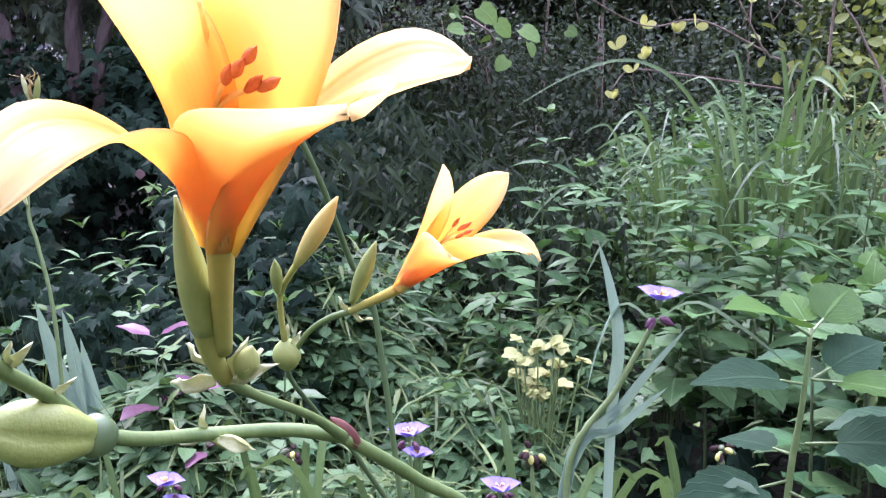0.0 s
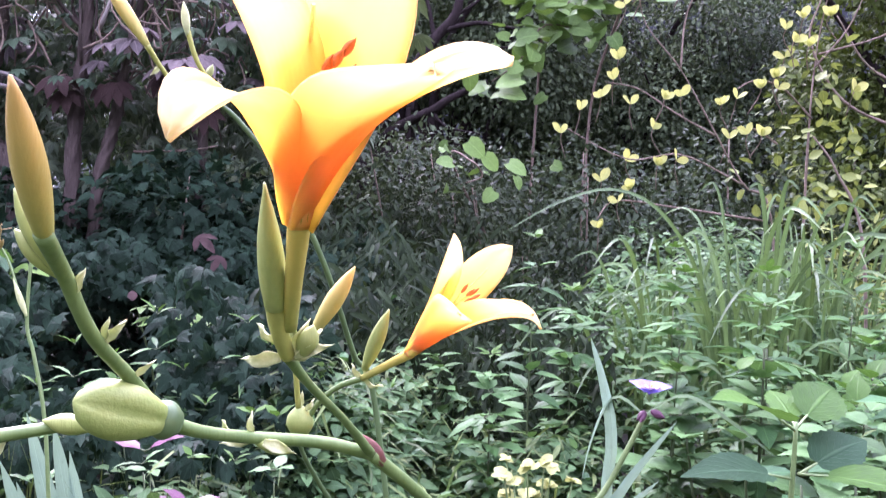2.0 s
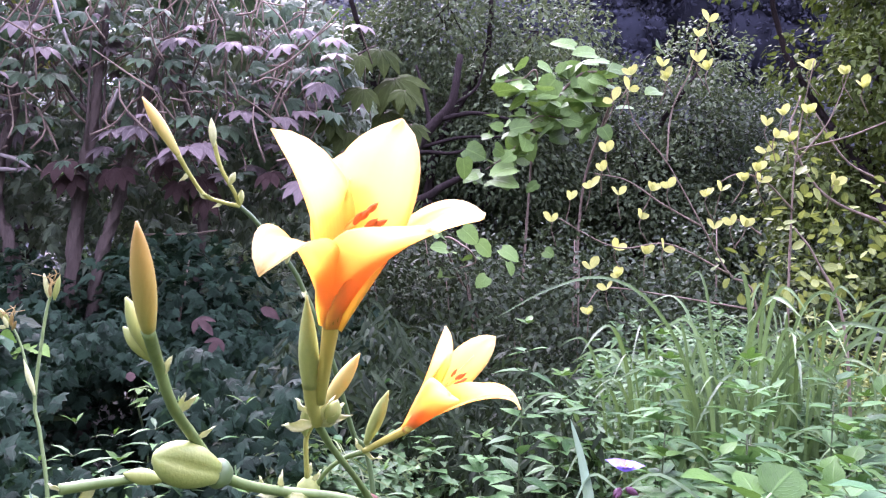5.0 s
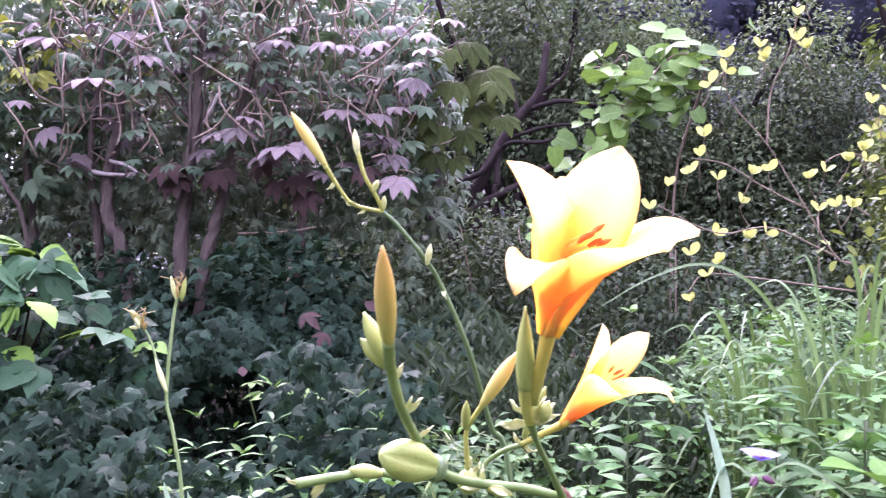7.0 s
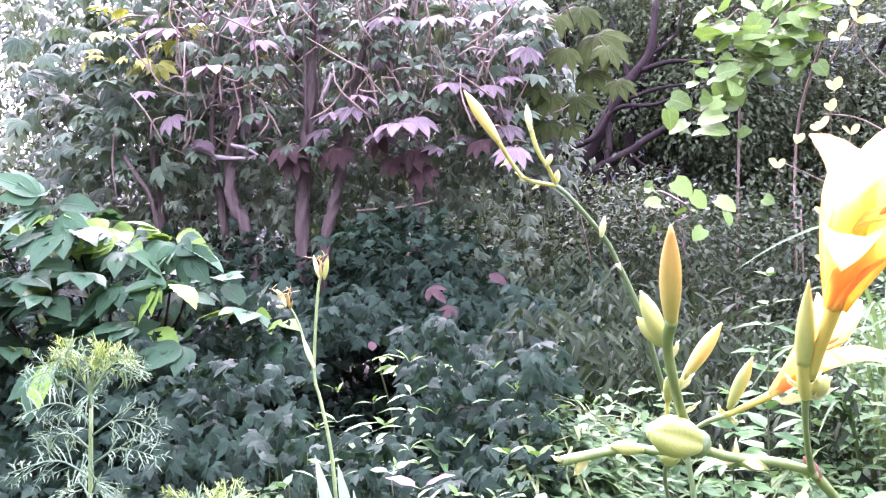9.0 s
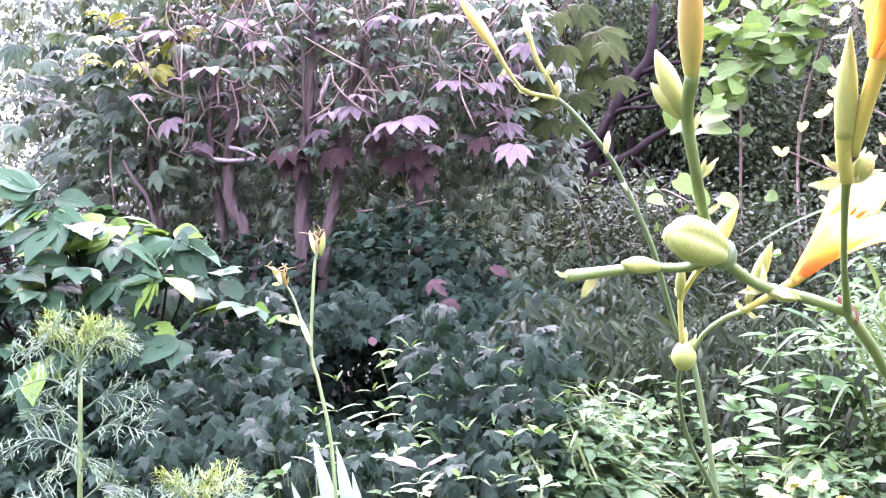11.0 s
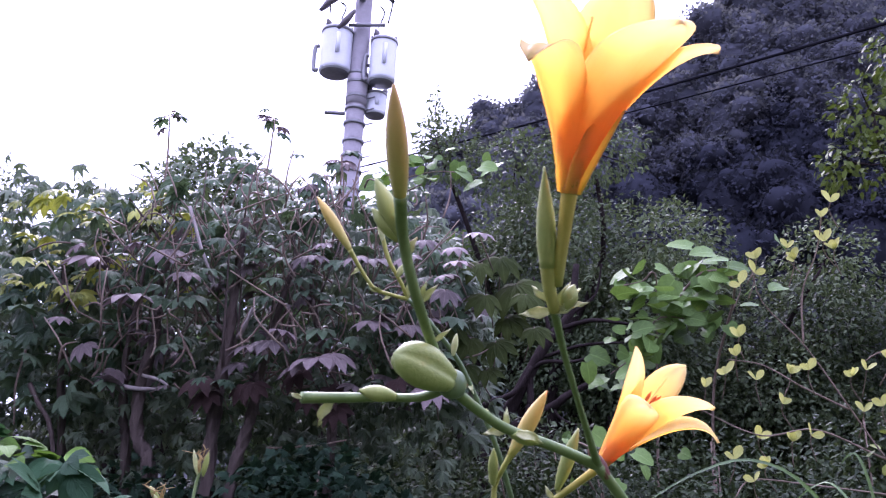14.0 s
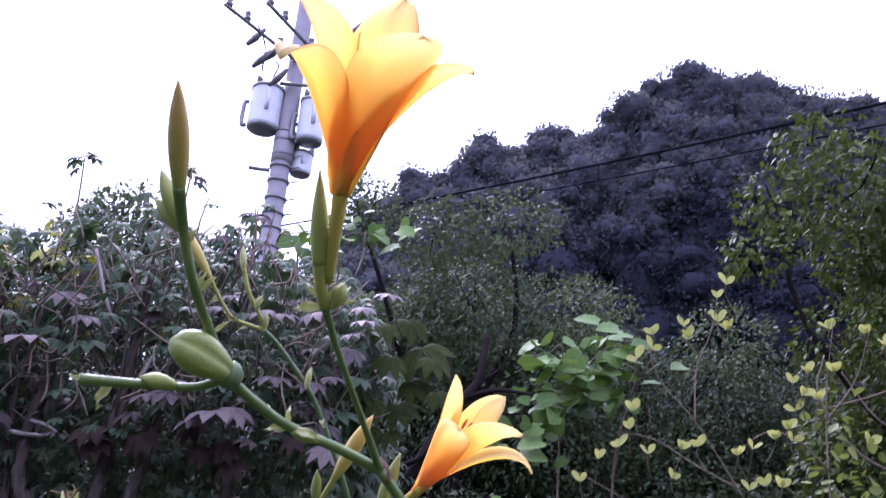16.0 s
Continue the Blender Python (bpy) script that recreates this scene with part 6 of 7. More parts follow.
def fallen_leaf(at, size, seed):
    rng = np.random.default_rng(seed)
    v, f, u = OVATE if seed % 2 else TRI
    x, y, z = frames_of(np.array([unit((rng.normal(), rng.normal() * 0.4, rng.normal() * 0.4))]), np.array([unit((rng.normal() * 0.4, -0.7, 0.8))]))
    ob = new("withered_leaf", mesh_of("withered_leaf", (v[:, :1] * x + v[:, 1:2] * y + v[:, 2:] * z) * size, f, "dead", u))
    ob.location = at
    tagged(ob, "withered reddish brown leaf caught on the bushes", "leaf", "withered leaves")


for k, (x, z, size) in enumerate(((-0.94, 1.07, 0.15), (-0.72, 1.11, 0.13), (-1.89, 0.46, 0.16), (-0.67, 0.55, 0.10), (-0.63, 0.46, 0.11), (-1.16, 0.84, 0.10), (-1.02, 0.62, 0.09), (-1.75, 0.95, 0.11), (-0.85, 1.0, 0.12))):
    fallen_leaf((x, 3.32 + 0.05 * math.sin(7 * k), z), 0.62 * size, 200 + k)


def creeping_spray():
    """A runner with light green lobed leaves that hangs over the dark bank."""
    rng = np.random.default_rng(171)
    v = root("creeping_vine", (-1.1, 3.3, 0), "creeping runner with light green lobed leaves", "vine")
    pts = [(-1.1, 3.45, -0.02), (-1.12, 3.4, 0.55), (-1.1, 3.2, 0.82), (-0.92, 3.15, 0.80), (-0.75, 3.15, 0.76), (-0.55, 3.15, 0.76), (-0.45, 3.15, 0.86)]
    part("vine_stem", tube(rel(v, pts), [0.004, 0.003, 0.002], 6, 30), "stem", v)
    line = spline(pts[2:], 30)
    for k in range(15):
        p = line[min(29, 2 * k)] + rng.normal(size=3) * 0.015
        leaf_part("leaf", IVY if k % 3 else TRI, "vine", v, rel(v, p), unit((rng.normal() * 0.7, -0.8, -0.25 + rng.normal() * 0.2)), unit((rng.normal() * 0.3, -0.4, 1)), rng.uniform(0.06, 0.10))


creeping_spray()



# ---- the daylilies ----
def petal_shape(base, axis, out, tip, width, bend=None, cup=0.5, ruffle=0.0, nu=17, nv=9, thick=0.00035, reach=0.42, pointed=False):
    """A petal from the throat to its tip: two skins with a rim between, cupped low down, flaring above."""
    base, axis, tip = np.array(base, float), unit(axis), np.array(tip, float)
    L = np.linalg.norm(tip - base)
    p1 = base + axis * L * reach + np.array(out, float) * L * 0.12
    p2 = np.array(bend, float) if bend is not None else tip - unit(tip - p1) * L * 0.3
    u = np.linspace(0, 1, nu)[:, None]
    c = base * (1 - u) ** 3 + 3 * p1 * u * (1 - u) ** 2 + 3 * p2 * u * u * (1 - u) + tip * u ** 3
    tg = unit(np.gradient(c, axis=0))
    side0 = unit(np.cross(axis, np.array(out, float)))
    inner, outer, uv = [], [], []
    for i in range(nu):
        t = u[i, 0]
        w = width * (0.27 + 0.73 * math.sin(min(1, t / 0.62) * math.pi / 2) ** 0.9) * (1 if t < 0.62 else max(0.0, 1 - ((t - 0.62) / 0.38) ** 1.9) ** 0.75)
        if pointed:
            w = width * min(1.0, 0.5 + 1.6 * t) * max(0.0, 1 - max(0.0, t - 0.3) / 0.7) ** 0.8
        w = max(w, 0.02 * width)
        side = unit(side0 - tg[i] * (side0 @ tg[i]))
        nn = np.cross(side, tg[i])
        k = cup * (1 - 0.75 * t)
        for j in range(nv):
            v = -1 + 2 * j / (nv - 1)
            wave = ruffle * width * math.sin(9 * t + 3 * v) * abs(v) ** 2 * t
            q = c[i] + side * v * w * 0.5 - nn * (v * v * w * 0.5 * k + wave) - nn * 0.03 * width * math.cos(v * math.pi * 2.0) * t
            inner.append(q - nn * thick)
            outer.append(q + nn * thick)
            uv.append((j / (nv - 1), t))
    n = nu * nv
    faces, slots = [], []
    for i in range(nu - 1):
        for j in range(nv - 1):
            a = i * nv + j
            faces.append((a, a + 1, a + nv + 1, a + nv))
            slots.append(0)
            faces.append((n + a + nv, n + a + nv + 1, n + a + 1, n + a))
            slots.append(1)
    rim = [j for j in range(nv)] + [i * nv + nv - 1 for i in range(1, nu)] + [(nu - 1) * nv + j for j in range(nv - 2, -1, -1)] + [i * nv for i in range(nu - 2, 0, -1)]
    for a, b in zip(rim, rim[1:] + rim[:1]):
        faces.append((b, a, n + a, n + b))
        slots.append(1)
    return (inner + outer, faces, uv + uv), slots


def lily_flower(parent, base, foot, axis, petals, anthers, label):
    """A trumpet of six petals round six stamens and a style, on a short stalk."""
    o = np.array(parent.location)
    base, foot = np.array(base) - o, np.array(foot) - o
    axis = unit(axis)
    flower = part("flower", tube([foot, (foot + base) / 2, base, base + axis * 0.006], [0.0022, 0.0025, 0.0032, 0.0038], 12, 16), "neck", parent, label)
    part("tube", tube([base - axis * 0.0005, base + axis * 0.005, base + axis * 0.010], [0.0034, 0.0038, 0.0040], 14, 8), "petal_out", flower)
    for tip, width, bend, cup, ruffle, *face in petals:
        t = np.array(tip) - o
        rad = t - base
        rad = unit(rad - axis * (rad @ axis))
        b = base - axis * 0.001 + rad * 0.0010
        shape, slots = petal_shape(b, axis, unit(face[0]) if face else rad, t, width, None if bend is None else np.array(bend) - o, cup, ruffle)
        part("petal", shape, "petal_in", flower, second="petal_out", slots=slots)
    for k, tip in enumerate(anthers):
        t = np.array(tip) - o
        m = base + axis * np.linalg.norm(t - base) * 0.6
        part("filament", tube([base + axis * 0.004, m, t], [0.0008, 0.0006, 0.0005], 6, 10), "filament", flower)
        if k:
            d = unit(t - m)
            part("anther", spindle(t - d * 0.003, t + d * 0.006, 0.0011, 8, start=0.6), "anther", flower, "dark red anther")
    return flower


def bud(parent, a, b, r, mat, label="", sharp=0.8, start=0.4, bulge=0.5):
    return part("bud", spindle(*rel(parent, [a, b]), r, 14, sharp, 0.05, start, bulge), mat, parent, label)


def bract(parent, at, d, size, seed):
    """A small dry scale that clasps a joint of the stalk."""
    rng = np.random.default_rng(seed)
    p = rel(parent, at)
    d = unit(d)
    out = unit(np.cross(np.cross(d, (0.2, 1, 0.3)), d) + rng.normal(size=3) * 0.3)
    size, curl = 0.8 * size, rng.uniform(0.1, 0.7)
    shape, slots = petal_shape(p, d, out, p + d * size * 1.15 + out * size * curl, size * rng.uniform(0.36, 0.55), p + d * size * 0.8 - out * size * 0.12, 0.45, 0.45, 14, 7, 0.00010, pointed=True)
    return part("bract", shape, "bract", parent)


def stalk(parent, name, pts, radii, mat="scape", n=None, label=""):
    return part(name, tube(rel(parent, pts), radii, 12, n or 6 * len(pts), lumps=0.015), mat, parent, label)


NODE = (-0.0126, 0.4084, 1.0134)
PODNODE = (-0.0706, 0.335, 1.0402)
JOINT = (-0.0265, 0.312, 1.0640)


def daylily_front():
    a = root("daylily", (0.115, 0.56, 0), "orange daylily with an open flower, buds and green pod", "flower", "daylilies")
    stalk(a, "scape", [(0.115, 0.56, -0.02), (0.11, 0.555, 0.5), (0.075, 0.52, 0.85), (0.0385, 0.482, 0.945), (0.0107, 0.448, 0.981), (0.0011, 0.430, 0.9955), NODE], [0.0034, 0.0032, 0.003, 0.0028, 0.0026, 0.0026, 0.0026], n=40)
    part("node", spindle(*rel(a, [np.array(NODE) + (0.004, 0.005, -0.005), np.array(NODE) + (-0.004, -0.003, 0.008)]), 0.0032, 12, 0.7, 0.1, 0.6), "node", a, "reddish brown swollen joint")
    stalk(a, "branch", [NODE, (-0.030, 0.395, 1.0205), (-0.0512, 0.372, 1.0270), (-0.0625, 0.35, 1.0335), PODNODE], [0.0026, 0.0024, 0.0022, 0.0024], n=26)
    # the branch that ends in short stubs, past the pod
    stalk(a, "branch", [PODNODE, (-0.0830, 0.337, 1.0365), (-0.0986, 0.340, 1.0372), (-0.1150, 0.331, 1.0362), (-0.1286, 0.3206, 1.0350)], [0.0022, 0.0019, 0.0018, 0.0022, 0.0024], n=24)
    bud(a, (-0.0935, 0.338, 1.0370), (-0.1085, 0.334, 1.0395), 0.0034, "bud_green")
    bract(a, (-0.1180, 0.329, 1.0352), (-0.6, -0.1, -0.8), 0.014, 1)
    bract(a, (-0.1286, 0.3206, 1.0350), (-1, 0, 0.4), 0.006, 2)
    # seed pod
    part("seed_pod", spindle(*rel(a, [(-0.0700, 0.331, 1.0415), (-0.0893, 0.3125, 1.0500)]), 0.0086, 30, 0.42, 0.20, 0.5, 0.56), "pod", a, "fat ribbed green seed pod")
    part("pod_collar", spindle(*rel(a, [(-0.0665, 0.337, 1.0390), (-0.0745, 0.3285, 1.0432)]), 0.0062, 14, 0.8, 0.08, 0.6), "scape_far", a)
    # stalk with the tall closed bud
    stalk(a, "branch", [(-0.0715, 0.333, 1.0430), (-0.0758, 0.3228, 1.0547), (-0.0788, 0.300, 1.0707), (-0.0810, 0.287, 1.088), (-0.0790, 0.2700, 1.099)], [0.0022, 0.0021, 0.0021, 0.0022, 0.0025], n=28)
    bud(a, (-0.0792, 0.2720, 1.0975), (-0.0780, 0.2515, 1.1348), 0.0042, "bud", "closed bud flushed with brown", 0.75, 0.5, 0.45)
    bud(a, (-0.0825, 0.286, 1.0895), (-0.0905, 0.2790, 1.1105), 0.0036, "bud_green")
    bud(a, (-0.0830, 0.288, 1.0880), (-0.0925, 0.2830, 1.1000), 0.0030, "bud_green")
    for k, (p, d, s) in enumerate((((-0.0800, 0.290, 1.0830), (0.5, -0.2, 0.9), 0.009), ((-0.0780, 0.305, 1.0680), (0.8, -0.2, 0.7), 0.011), ((-0.0770, 0.304, 1.0690), (0.3, -0.5, 0.9), 0.008), ((-0.0750, 0.322, 1.0560), (0.7, -0.2, 0.5), 0.008))):
        bract(a, p, d, s, 10 + k)
    for k, (p, d, s) in enumerate((((-0.0512, 0.372, 1.0275), (0.0, -0.3, 1), 0.009), ((-0.0512, 0.372, 1.0262), (-1, -0.2, -0.1), 0.012), ((-0.0470, 0.373, 1.0252), (0.9, -0.2, -0.25), 0.014), ((-0.056, 0.366, 1.0290), (-0.4, -0.4, 0.6), 0.008))):
        bract(a, p, d, s, 20 + k)
    bud(a, (-0.0500, 0.374, 1.0250), (-0.0375, 0.377, 1.0208), 0.0026, "bud_green")
    # stalk with the open flower
    stalk(a, "branch", [NODE, (-0.0185, 0.375, 1.0330), (-0.0240, 0.335, 1.0520), JOINT], [0.0021, 0.0014, 0.0014, 0.0018], n=24)
    for k, (p, d, s) in enumerate(((JOINT, (0.9, -0.2, 0.3), 0.013), ((-0.0250, 0.311, 1.0660), (0.5, -0.4, 0.8), 0.011), ((-0.0285, 0.311, 1.0640), (-0.9, -0.2, -0.1), 0.013), ((-0.0285, 0.309, 1.0680), (-0.8, -0.2, 0.6), 0.009), ((-0.0240, 0.310, 1.0640), (1, -0.3, 0.7), 0.010))):
        bract(a, p, d, s, 30 + k)
    bud(a, (-0.0225, 0.312, 1.0645), (-0.0185, 0.308, 1.0735), 0.0032, "bud_green")
    stalk(a, "bud_stalk", [JOINT, (-0.0278, 0.306, 1.0720), (-0.0280, 0.3010, 1.0810)], [0.0022, 0.0026, 0.0032], "pedicel")
    bud(a, (-0.0280, 0.3015, 1.0790), (-0.0272, 0.2830, 1.1125), 0.0038, "bud_green", "", 0.9, 0.75, 0.3)
    base = (-0.0183, 0.2838, 1.1025)
    lily_flower(a, base, (-0.0250, 0.3060, 1.0730), (0.12, -0.42, 0.80), [
        # tip, width, bend, cup, ruffle: the three outer petals, then the three inner ones
        ((-0.0130, 0.2680, 1.1610), 0.022, (-0.0105, 0.262, 1.149), 0.45, 0.02, (0, 1, 0.5)),
        ((0.0190, 0.2185, 1.1312), 0.031, (0.0150, 0.2250, 1.1300), 0.6, 0.02),
        ((-0.0280, 0.2085, 1.1165), 0.0185, (-0.0210, 0.2130, 1.1380), 0.5, 0.02),
        ((-0.0315, 0.2340, 1.1625), 0.0150, (-0.0060, 0.2400, 1.1480), 0.35, 0.03, (-0.25, 0.95, 0.3)),
        ((0.0080, 0.2480, 1.1690), 0.031, (0.0030, 0.2470, 1.1500), 0.35, 0.03, (0.45, 0.85, 0.3)),
        ((0.0350, 0.2530, 1.1388), 0.029, (0.0240, 0.2480, 1.1400), 0.5, 0.03),
    ], [(-0.0075, 0.2400, 1.1480), (-0.0035, 0.2460, 1.1375), (-0.0010, 0.2440, 1.1395), (-0.0060, 0.2490, 1.1365), (0.0010, 0.2480, 1.1350), (-0.0020, 0.2500, 1.1350)],
        "wide open orange-yellow trumpet flower")


daylily_front()


def daylily_second():
    c = root("daylily", (0.06, 0.95, 0), "orange daylily scape with a smaller open flower and buds", "flower", "daylilies")
    pod = (-0.0830, 0.6390, 0.9790)
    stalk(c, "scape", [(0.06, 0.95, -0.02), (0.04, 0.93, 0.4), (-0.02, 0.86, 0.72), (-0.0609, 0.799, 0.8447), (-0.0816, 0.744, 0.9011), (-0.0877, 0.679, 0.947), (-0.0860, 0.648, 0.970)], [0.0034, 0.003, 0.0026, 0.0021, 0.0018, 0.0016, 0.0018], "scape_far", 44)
    part("seed_pod", spindle(*rel(c, [(-0.0835, 0.643, 0.9690), (-0.0825, 0.636, 0.9890)]), 0.0086, 16, 0.7, 0.09, 0.5, 0.45), "pod", c, "small round green seed pod")
    bract(c, (-0.0825, 0.635, 0.988), (0.2, -0.2, 1), 0.012, 40)
    bract(c, (-0.0790, 0.635, 0.986), (0.7, -0.2, 0.7), 0.010, 41)
    joint = (-0.0415, 0.6228, 1.0090)
    stalk(c, "branch", [(-0.0790, 0.640, 0.978), (-0.0690, 0.634, 0.993), (-0.0560, 0.628, 1.003), joint], [0.0017, 0.0017, 0.0018, 0.0021])
    stalk(c, "branch", [(-0.0835, 0.636, 0.987), (-0.0838, 0.630, 1.005), (-0.0830, 0.626, 1.018), (-0.0762, 0.620, 1.0300), (-0.0690, 0.614, 1.040)], [0.0019, 0.0018, 0.0018, 0.0022], "pedicel")
    bud(c, (-0.0705, 0.615, 1.0380), (-0.0435, 0.596, 1.0785), 0.0056, "bud_yellow", "long yellow closed bud", 0.8, 0.45, 0.5)
    bud(c, (-0.0838, 0.624, 1.0190), (-0.0812, 0.606, 1.0420), 0.0036, "bud_green")
    bud(c, (-0.0400, 0.6190, 1.0150), (-0.0235, 0.600, 1.0535), 0.0048, "bud_green", "slender green bud", 0.8, 0.4, 0.5)
    for k, (p, d, s) in enumerate(((joint, (0.6, -0.2, -0.5), 0.013), ((-0.043, 0.622, 1.009), (-0.5, -0.3, 0.8), 0.011), ((-0.040, 0.621, 1.012), (0.3, -0.5, 0.7), 0.009), ((-0.083, 0.625, 1.018), (-0.6, -0.3, 0.7), 0.008))):
        bract(c, p, d, s, 50 + k)
    lily_flower(c, (-0.0113, 0.5980, 1.0277), joint, (0.60, -0.32, 0.70), [
        ((0.0156, 0.5577, 1.0990), 0.0135, (0.0170, 0.5620, 1.0780), 0.4, 0.02, (-0.5, 0.8, 0.3)),
        ((0.0667, 0.6049, 1.0425), 0.017, (0.0580, 0.6000, 1.0660), 0.6, 0.03),
        ((0.0588, 0.5450, 1.0568), 0.025, (0.0400, 0.5430, 1.0640), 0.75, 0.03),
        ((0.0485, 0.5918, 1.0920), 0.023, (0.0320, 0.5850, 1.0800), 0.5, 0.03),
        ((0.0200, 0.5312, 1.0572), 0.024, (0.0140, 0.5420, 1.0600), 0.75, 0.02),
        ((0.0170, 0.5740, 1.0900), 0.013, (0.0140, 0.5780, 1.0750), 0.5, 0.02),
    ], [(0.0340, 0.5640, 1.0800), (0.0240, 0.5680, 1.0660), (0.0270, 0.5660, 1.0640), (0.0210, 0.5700, 1.0680), (0.0260, 0.5720, 1.0660), (0.0230, 0.5660, 1.0620)],
        "half open orange-yellow trumpet flower")


daylily_second()


def daylily_third():
    b = root("daylily", (-0.02, 1.02, 0), "tall thin daylily scape with one long closed bud", "flower", "daylilies")
    fork = (-0.1795, 0.80, 1.2000)
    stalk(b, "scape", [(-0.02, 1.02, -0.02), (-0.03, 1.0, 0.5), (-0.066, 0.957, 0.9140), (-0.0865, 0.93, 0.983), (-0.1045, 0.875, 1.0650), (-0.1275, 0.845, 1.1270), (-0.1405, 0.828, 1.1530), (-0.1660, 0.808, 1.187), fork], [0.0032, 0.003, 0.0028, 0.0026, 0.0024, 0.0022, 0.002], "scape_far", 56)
    stalk(b, "branch", [fork, (-0.1920, 0.79, 1.2020), (-0.2080, 0.785, 1.208), (-0.2200, 0.775, 1.2260), (-0.2270, 0.765, 1.2400)], [0.0020, 0.0018, 0.0018, 0.0024], "pedicel", 26)
    bud(b, (-0.2262, 0.766, 1.2390), (-0.2548, 0.748, 1.2875), 0.0054, "bud_yellow", "long yellow-green closed bud", 0.8, 0.4, 0.55)
    stalk(b, "branch", [fork, (-0.1830, 0.79, 1.212), (-0.1930, 0.78, 1.232), (-0.1990, 0.775, 1.255)], [0.0018, 0.0018, 0.0022], "pedicel", 18)
    for k, (p, q, r) in enumerate((((-0.1985, 0.775, 1.25), (-0.2010, 0.772, 1.275), 0.0034), ((-0.1860, 0.785, 1.218), (-0.1800, 0.78, 1.228), 0.003), ((-0.1790, 0.80, 1.202), (-0.1760, 0.79, 1.214), 0.003), ((-0.1405, 0.826, 1.150), (-0.1360, 0.82, 1.170), 0.0032))):
        bud(b, p, q, r, "bract")
    for k, (p, d, s) in enumerate((((-0.2200, 0.775, 1.226), (-0.4, -0.3, -0.6), 0.011), ((-0.2010, 0.786, 1.205), (-0.9, -0.3, 0.2), 0.014), ((-0.1930, 0.79, 1.202), (-0.7, -0.3, -0.5), 0.010), ((-0.1990, 0.775, 1.255), (-0.5, -0.3, 0.8), 0.010), ((-0.1275, 0.845, 1.127), (0.3, -0.4, -0.8), 0.012))):
        bract(b, p, d, s, 60 + k)


daylily_third()


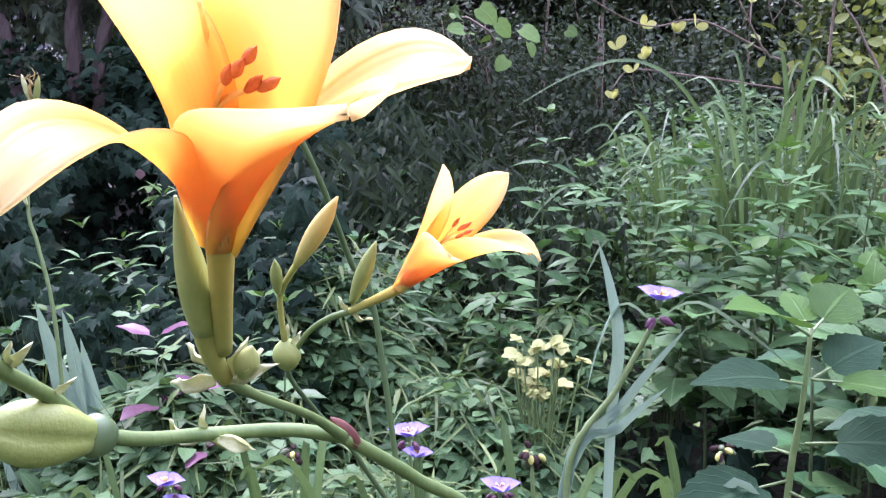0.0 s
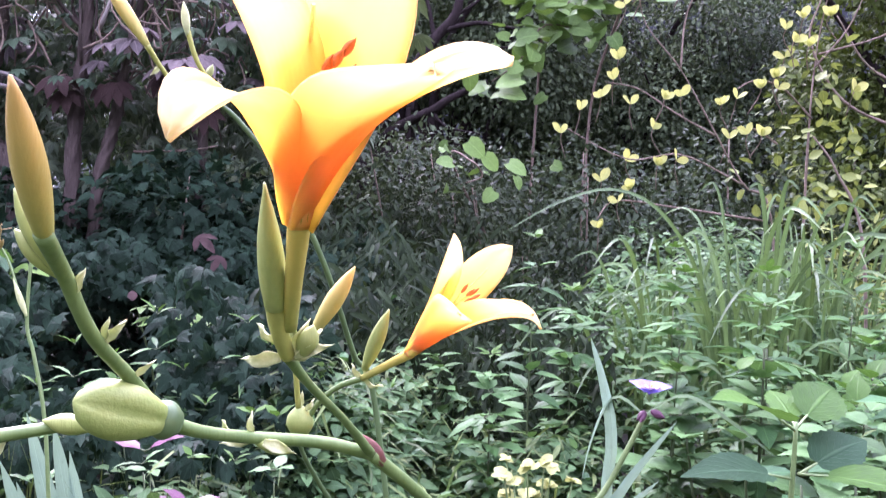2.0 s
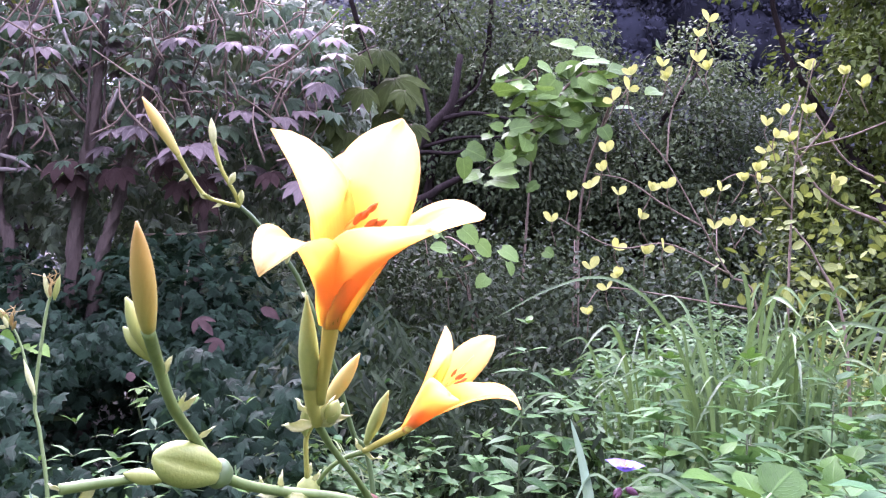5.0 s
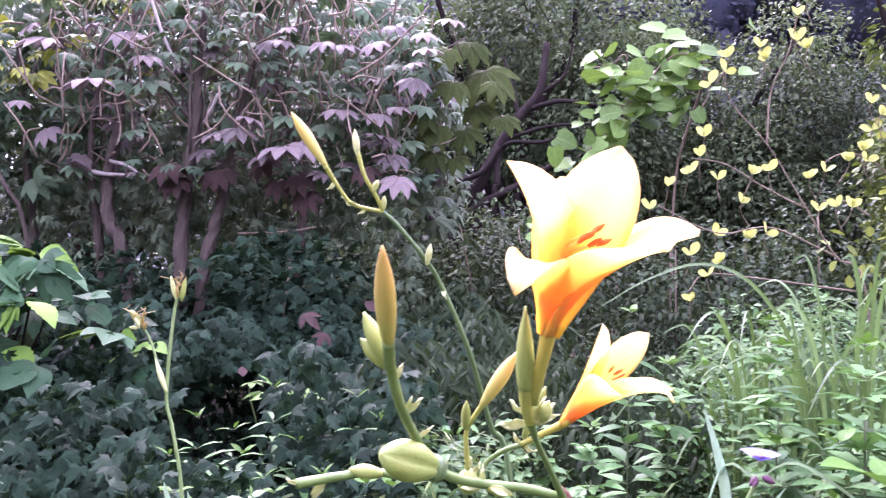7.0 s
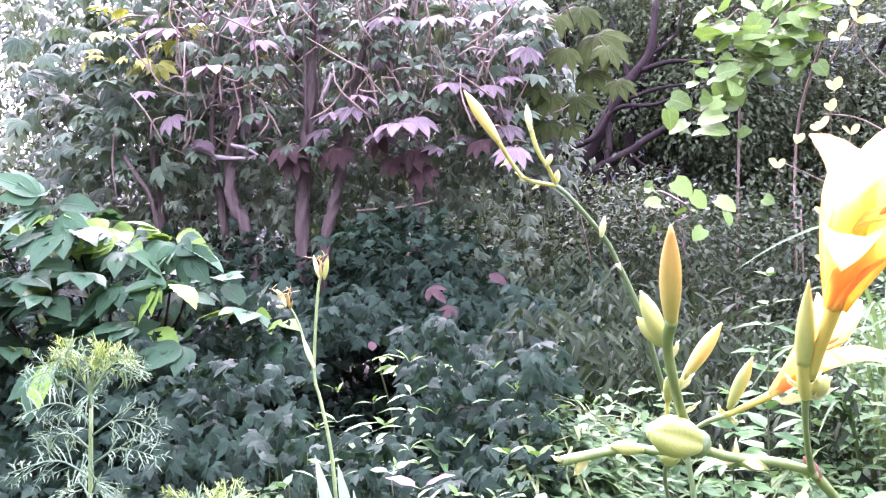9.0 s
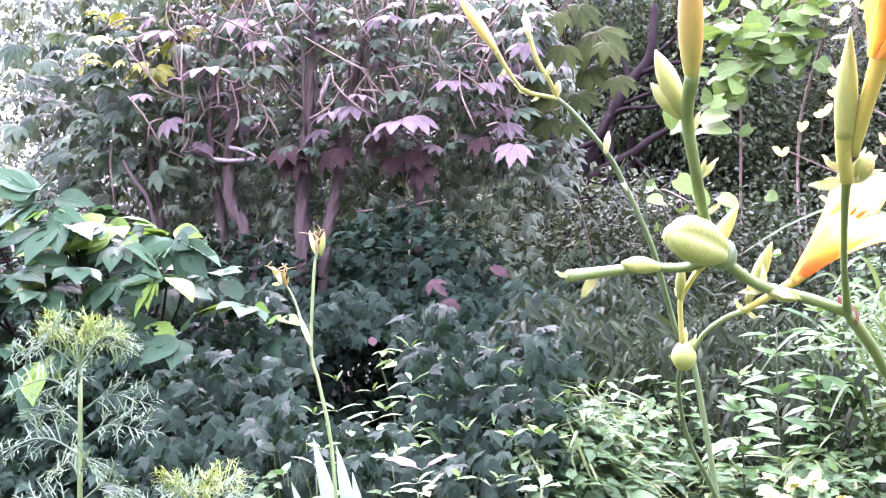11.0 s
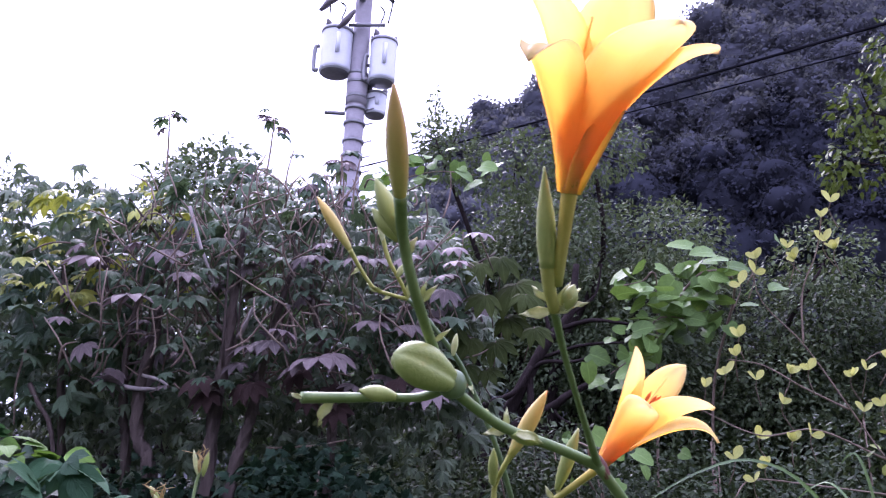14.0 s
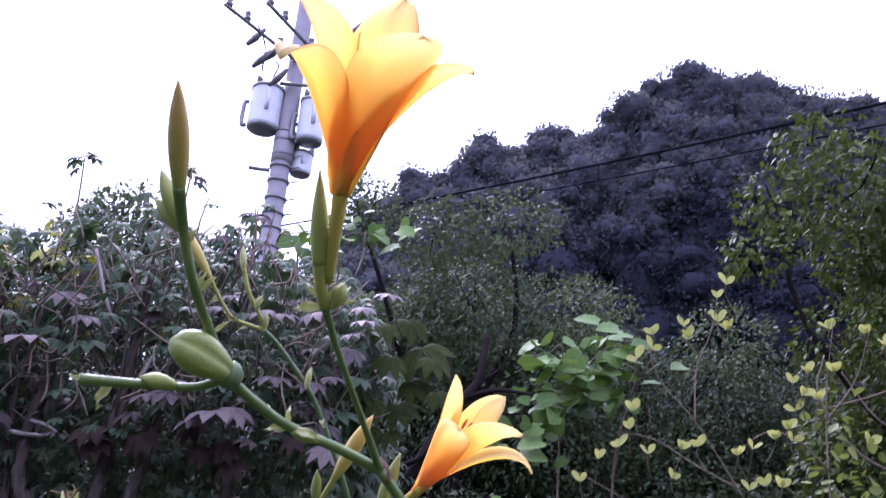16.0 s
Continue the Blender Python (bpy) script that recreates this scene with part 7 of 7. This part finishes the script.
# ---- utility pole ----
def utility_pole():
    foot = (-3.86, 13.2, 0)
    p = root("utility_pole", foot, "concrete utility pole with transformers and cross arms", "pole")
    def at(z, dx=0.0, dy=0.0):
        return ((z * 0.0525) + dx, dy, z)
    part("shaft", tube([at(-0.3), at(5), at(11.6)], [0.19, 0.16, 0.125], 20, 14), "concrete", p)
    for z in (8.15, 8.0, 7.75, 7.55, 7.3, 7.0, 6.75, 6.5, 6.2, 5.9):
        part("band", tube([at(z), at(z + 0.05)], [0.172, 0.172], 18, 3), "steel", p)
        part("step_bolt", tube([at(z, 0.15), at(z + 0.03, 0.30)], [0.012, 0.012], 6, 3), "steel", p)
    part("collar", tube([at(7.65), at(8.2)], [0.168, 0.168], 18, 4), "concrete", p)
    def tank(x, y, z, r, h):
        t = part("transformer", tube([at(z, x, y), at(z + 0.03, x, y), at(z + 0.06, x, y), at(z + h, x, y), at(z + h + 0.02, x, y), at(z + h + 0.06, x, y)], [r * 0.93, r, r, r, r * 1.05, r * 0.6], 24, 18), "tank", p, "grey cylindrical transformer tank")
        part("tank_base", tube([at(z - 0.012, x, y), at(z + 0.012, x, y)], [r * 0.9, r * 0.9], 24, 3), "steel", t)
        part("lid_rim", tube([at(z + h - 0.01, x, y), at(z + h + 0.03, x, y)], [r * 1.06, r * 1.06], 24, 3), "steel", t)
        part("nameplate", tube([at(z + h * 0.35, x + r * 0.35, y - r * 0.98), at(z + h * 0.85, x + r * 0.35, y - r * 0.98)], [0.035, 0.035], 4, 3), "tank", t)
        part("cooling_fin", tube([at(z + h * 0.05, x - r * 1.0, y - 0.1), at(z + h * 0.1, x - r * 1.28, y - 0.1), at(z + h * 0.6, x - r * 1.28, y - 0.1), at(z + h * 0.66, x - r, y - 0.1)], [0.035, 0.035], 8, 16), "steel", t)
        for k in range(4):
            a = 0.6 + 1.2 * k
            q = np.array(at(z + h, x + r * 0.75 * math.cos(a), y + r * 0.75 * math.sin(a)))
            part("bushing", tube([q, q + (0.02 * math.cos(a), 0.02 * math.sin(a), 0.10), q + (0.05 * math.cos(a), 0.05 * math.sin(a), 0.17)], [0.035, 0.05, 0.02], 8, 9, lumps=0.2), "insulator", t)
        part("hanger", tube([at(z + h * 0.5, x, y), at(z + h * 0.5, 0, 0)], [0.03, 0.03], 6, 3), "steel", p)
    tank(-0.36, -0.12, 8.18, 0.25, 0.70)
    tank(0.40, -0.05, 7.98, 0.21, 0.70)
    tank(0.27, 0.20, 7.55, 0.17, 0.34)
    for z, x0, x1, y0, y1 in ((9.45, 0.05, -0.75, 0.1, -1.5), (9.55, 0.45, -0.15, 0.3, -1.4), (8.95, -0.15, 0.42, -0.1, 0.0), (7.45, -0.42, -0.12, -0.1, 0.0)):
        part("cross_arm", tube([at(z, x0, y0 - 0.16), at(z, x1, y1 - 0.16)], [0.038, 0.038], 4, 3), "steel", p)
        for u in (0.05, 0.28, 0.72, 0.95) if z > 9 else ():
            q = np.array(at(z, x0 + (x1 - x0) * u, y0 + (y1 - y0) * u - 0.16))
            part("insulator", tube([q, q + (0, 0, 0.06), q + (0, 0, 0.1), q + (0, 0, 0.17)], [0.03, 0.06, 0.035, 0.05], 10, 9), "insulator", p)
    for x, z in ((-0.62, 9.2), (0.85, 9.75), (-0.78, 9.62), (-0.45, 9.32), (-0.3, 8.85)):
        part("cutout_switch", tube([at(z, x, -0.35), at(z + 0.12, x + 0.12, -0.35), at(z + 0.3, x + 0.26, -0.35)], [0.03, 0.06, 0.03], 8, 9), "insulator", p)
    # leads from the tanks to the arms
    for a, b in ((at(9.2, -0.5, -0.2), at(9.9, -0.6, -0.5)), (at(9.0, 0.45, -0.1), at(9.75, 0.5, -0.4)), (at(9.1, -0.3, -0.2), at(9.35, -0.3, -0.3)), (at(8.95, 0.3, -0.1), at(9.35, 0.3, -0.1))):
        part("lead", tube([a, (np.array(a) + b) / 2 + (0.08, 0, 0.05), b], [0.012, 0.012], 5, 9), "cable", p)


utility_pole()


def wire(a, b, sag, r):
    a, b = np.array(a), np.array(b)
    pts = [a + (b - a) * u - (0, 0, sag * 4 * u * (1 - u)) for u in np.linspace(0, 1, 9)]
    w = root("power_line", tuple(a), "thin dark overhead power line", "cable", "power lines")
    part("cable", tube([q - a for q in pts], [r, r], 6, 24), "cable", w)


# the lines run from behind the grove to a place beyond the edge of the clearing
wire((-6.9, 26.9, 12.4), (13.7, 2.0, 5.45), 0.25, 0.024)
wire((-6.7, 26.9, 12.1), (13.6, 2.0, 5.1), 0.25, 0.014)
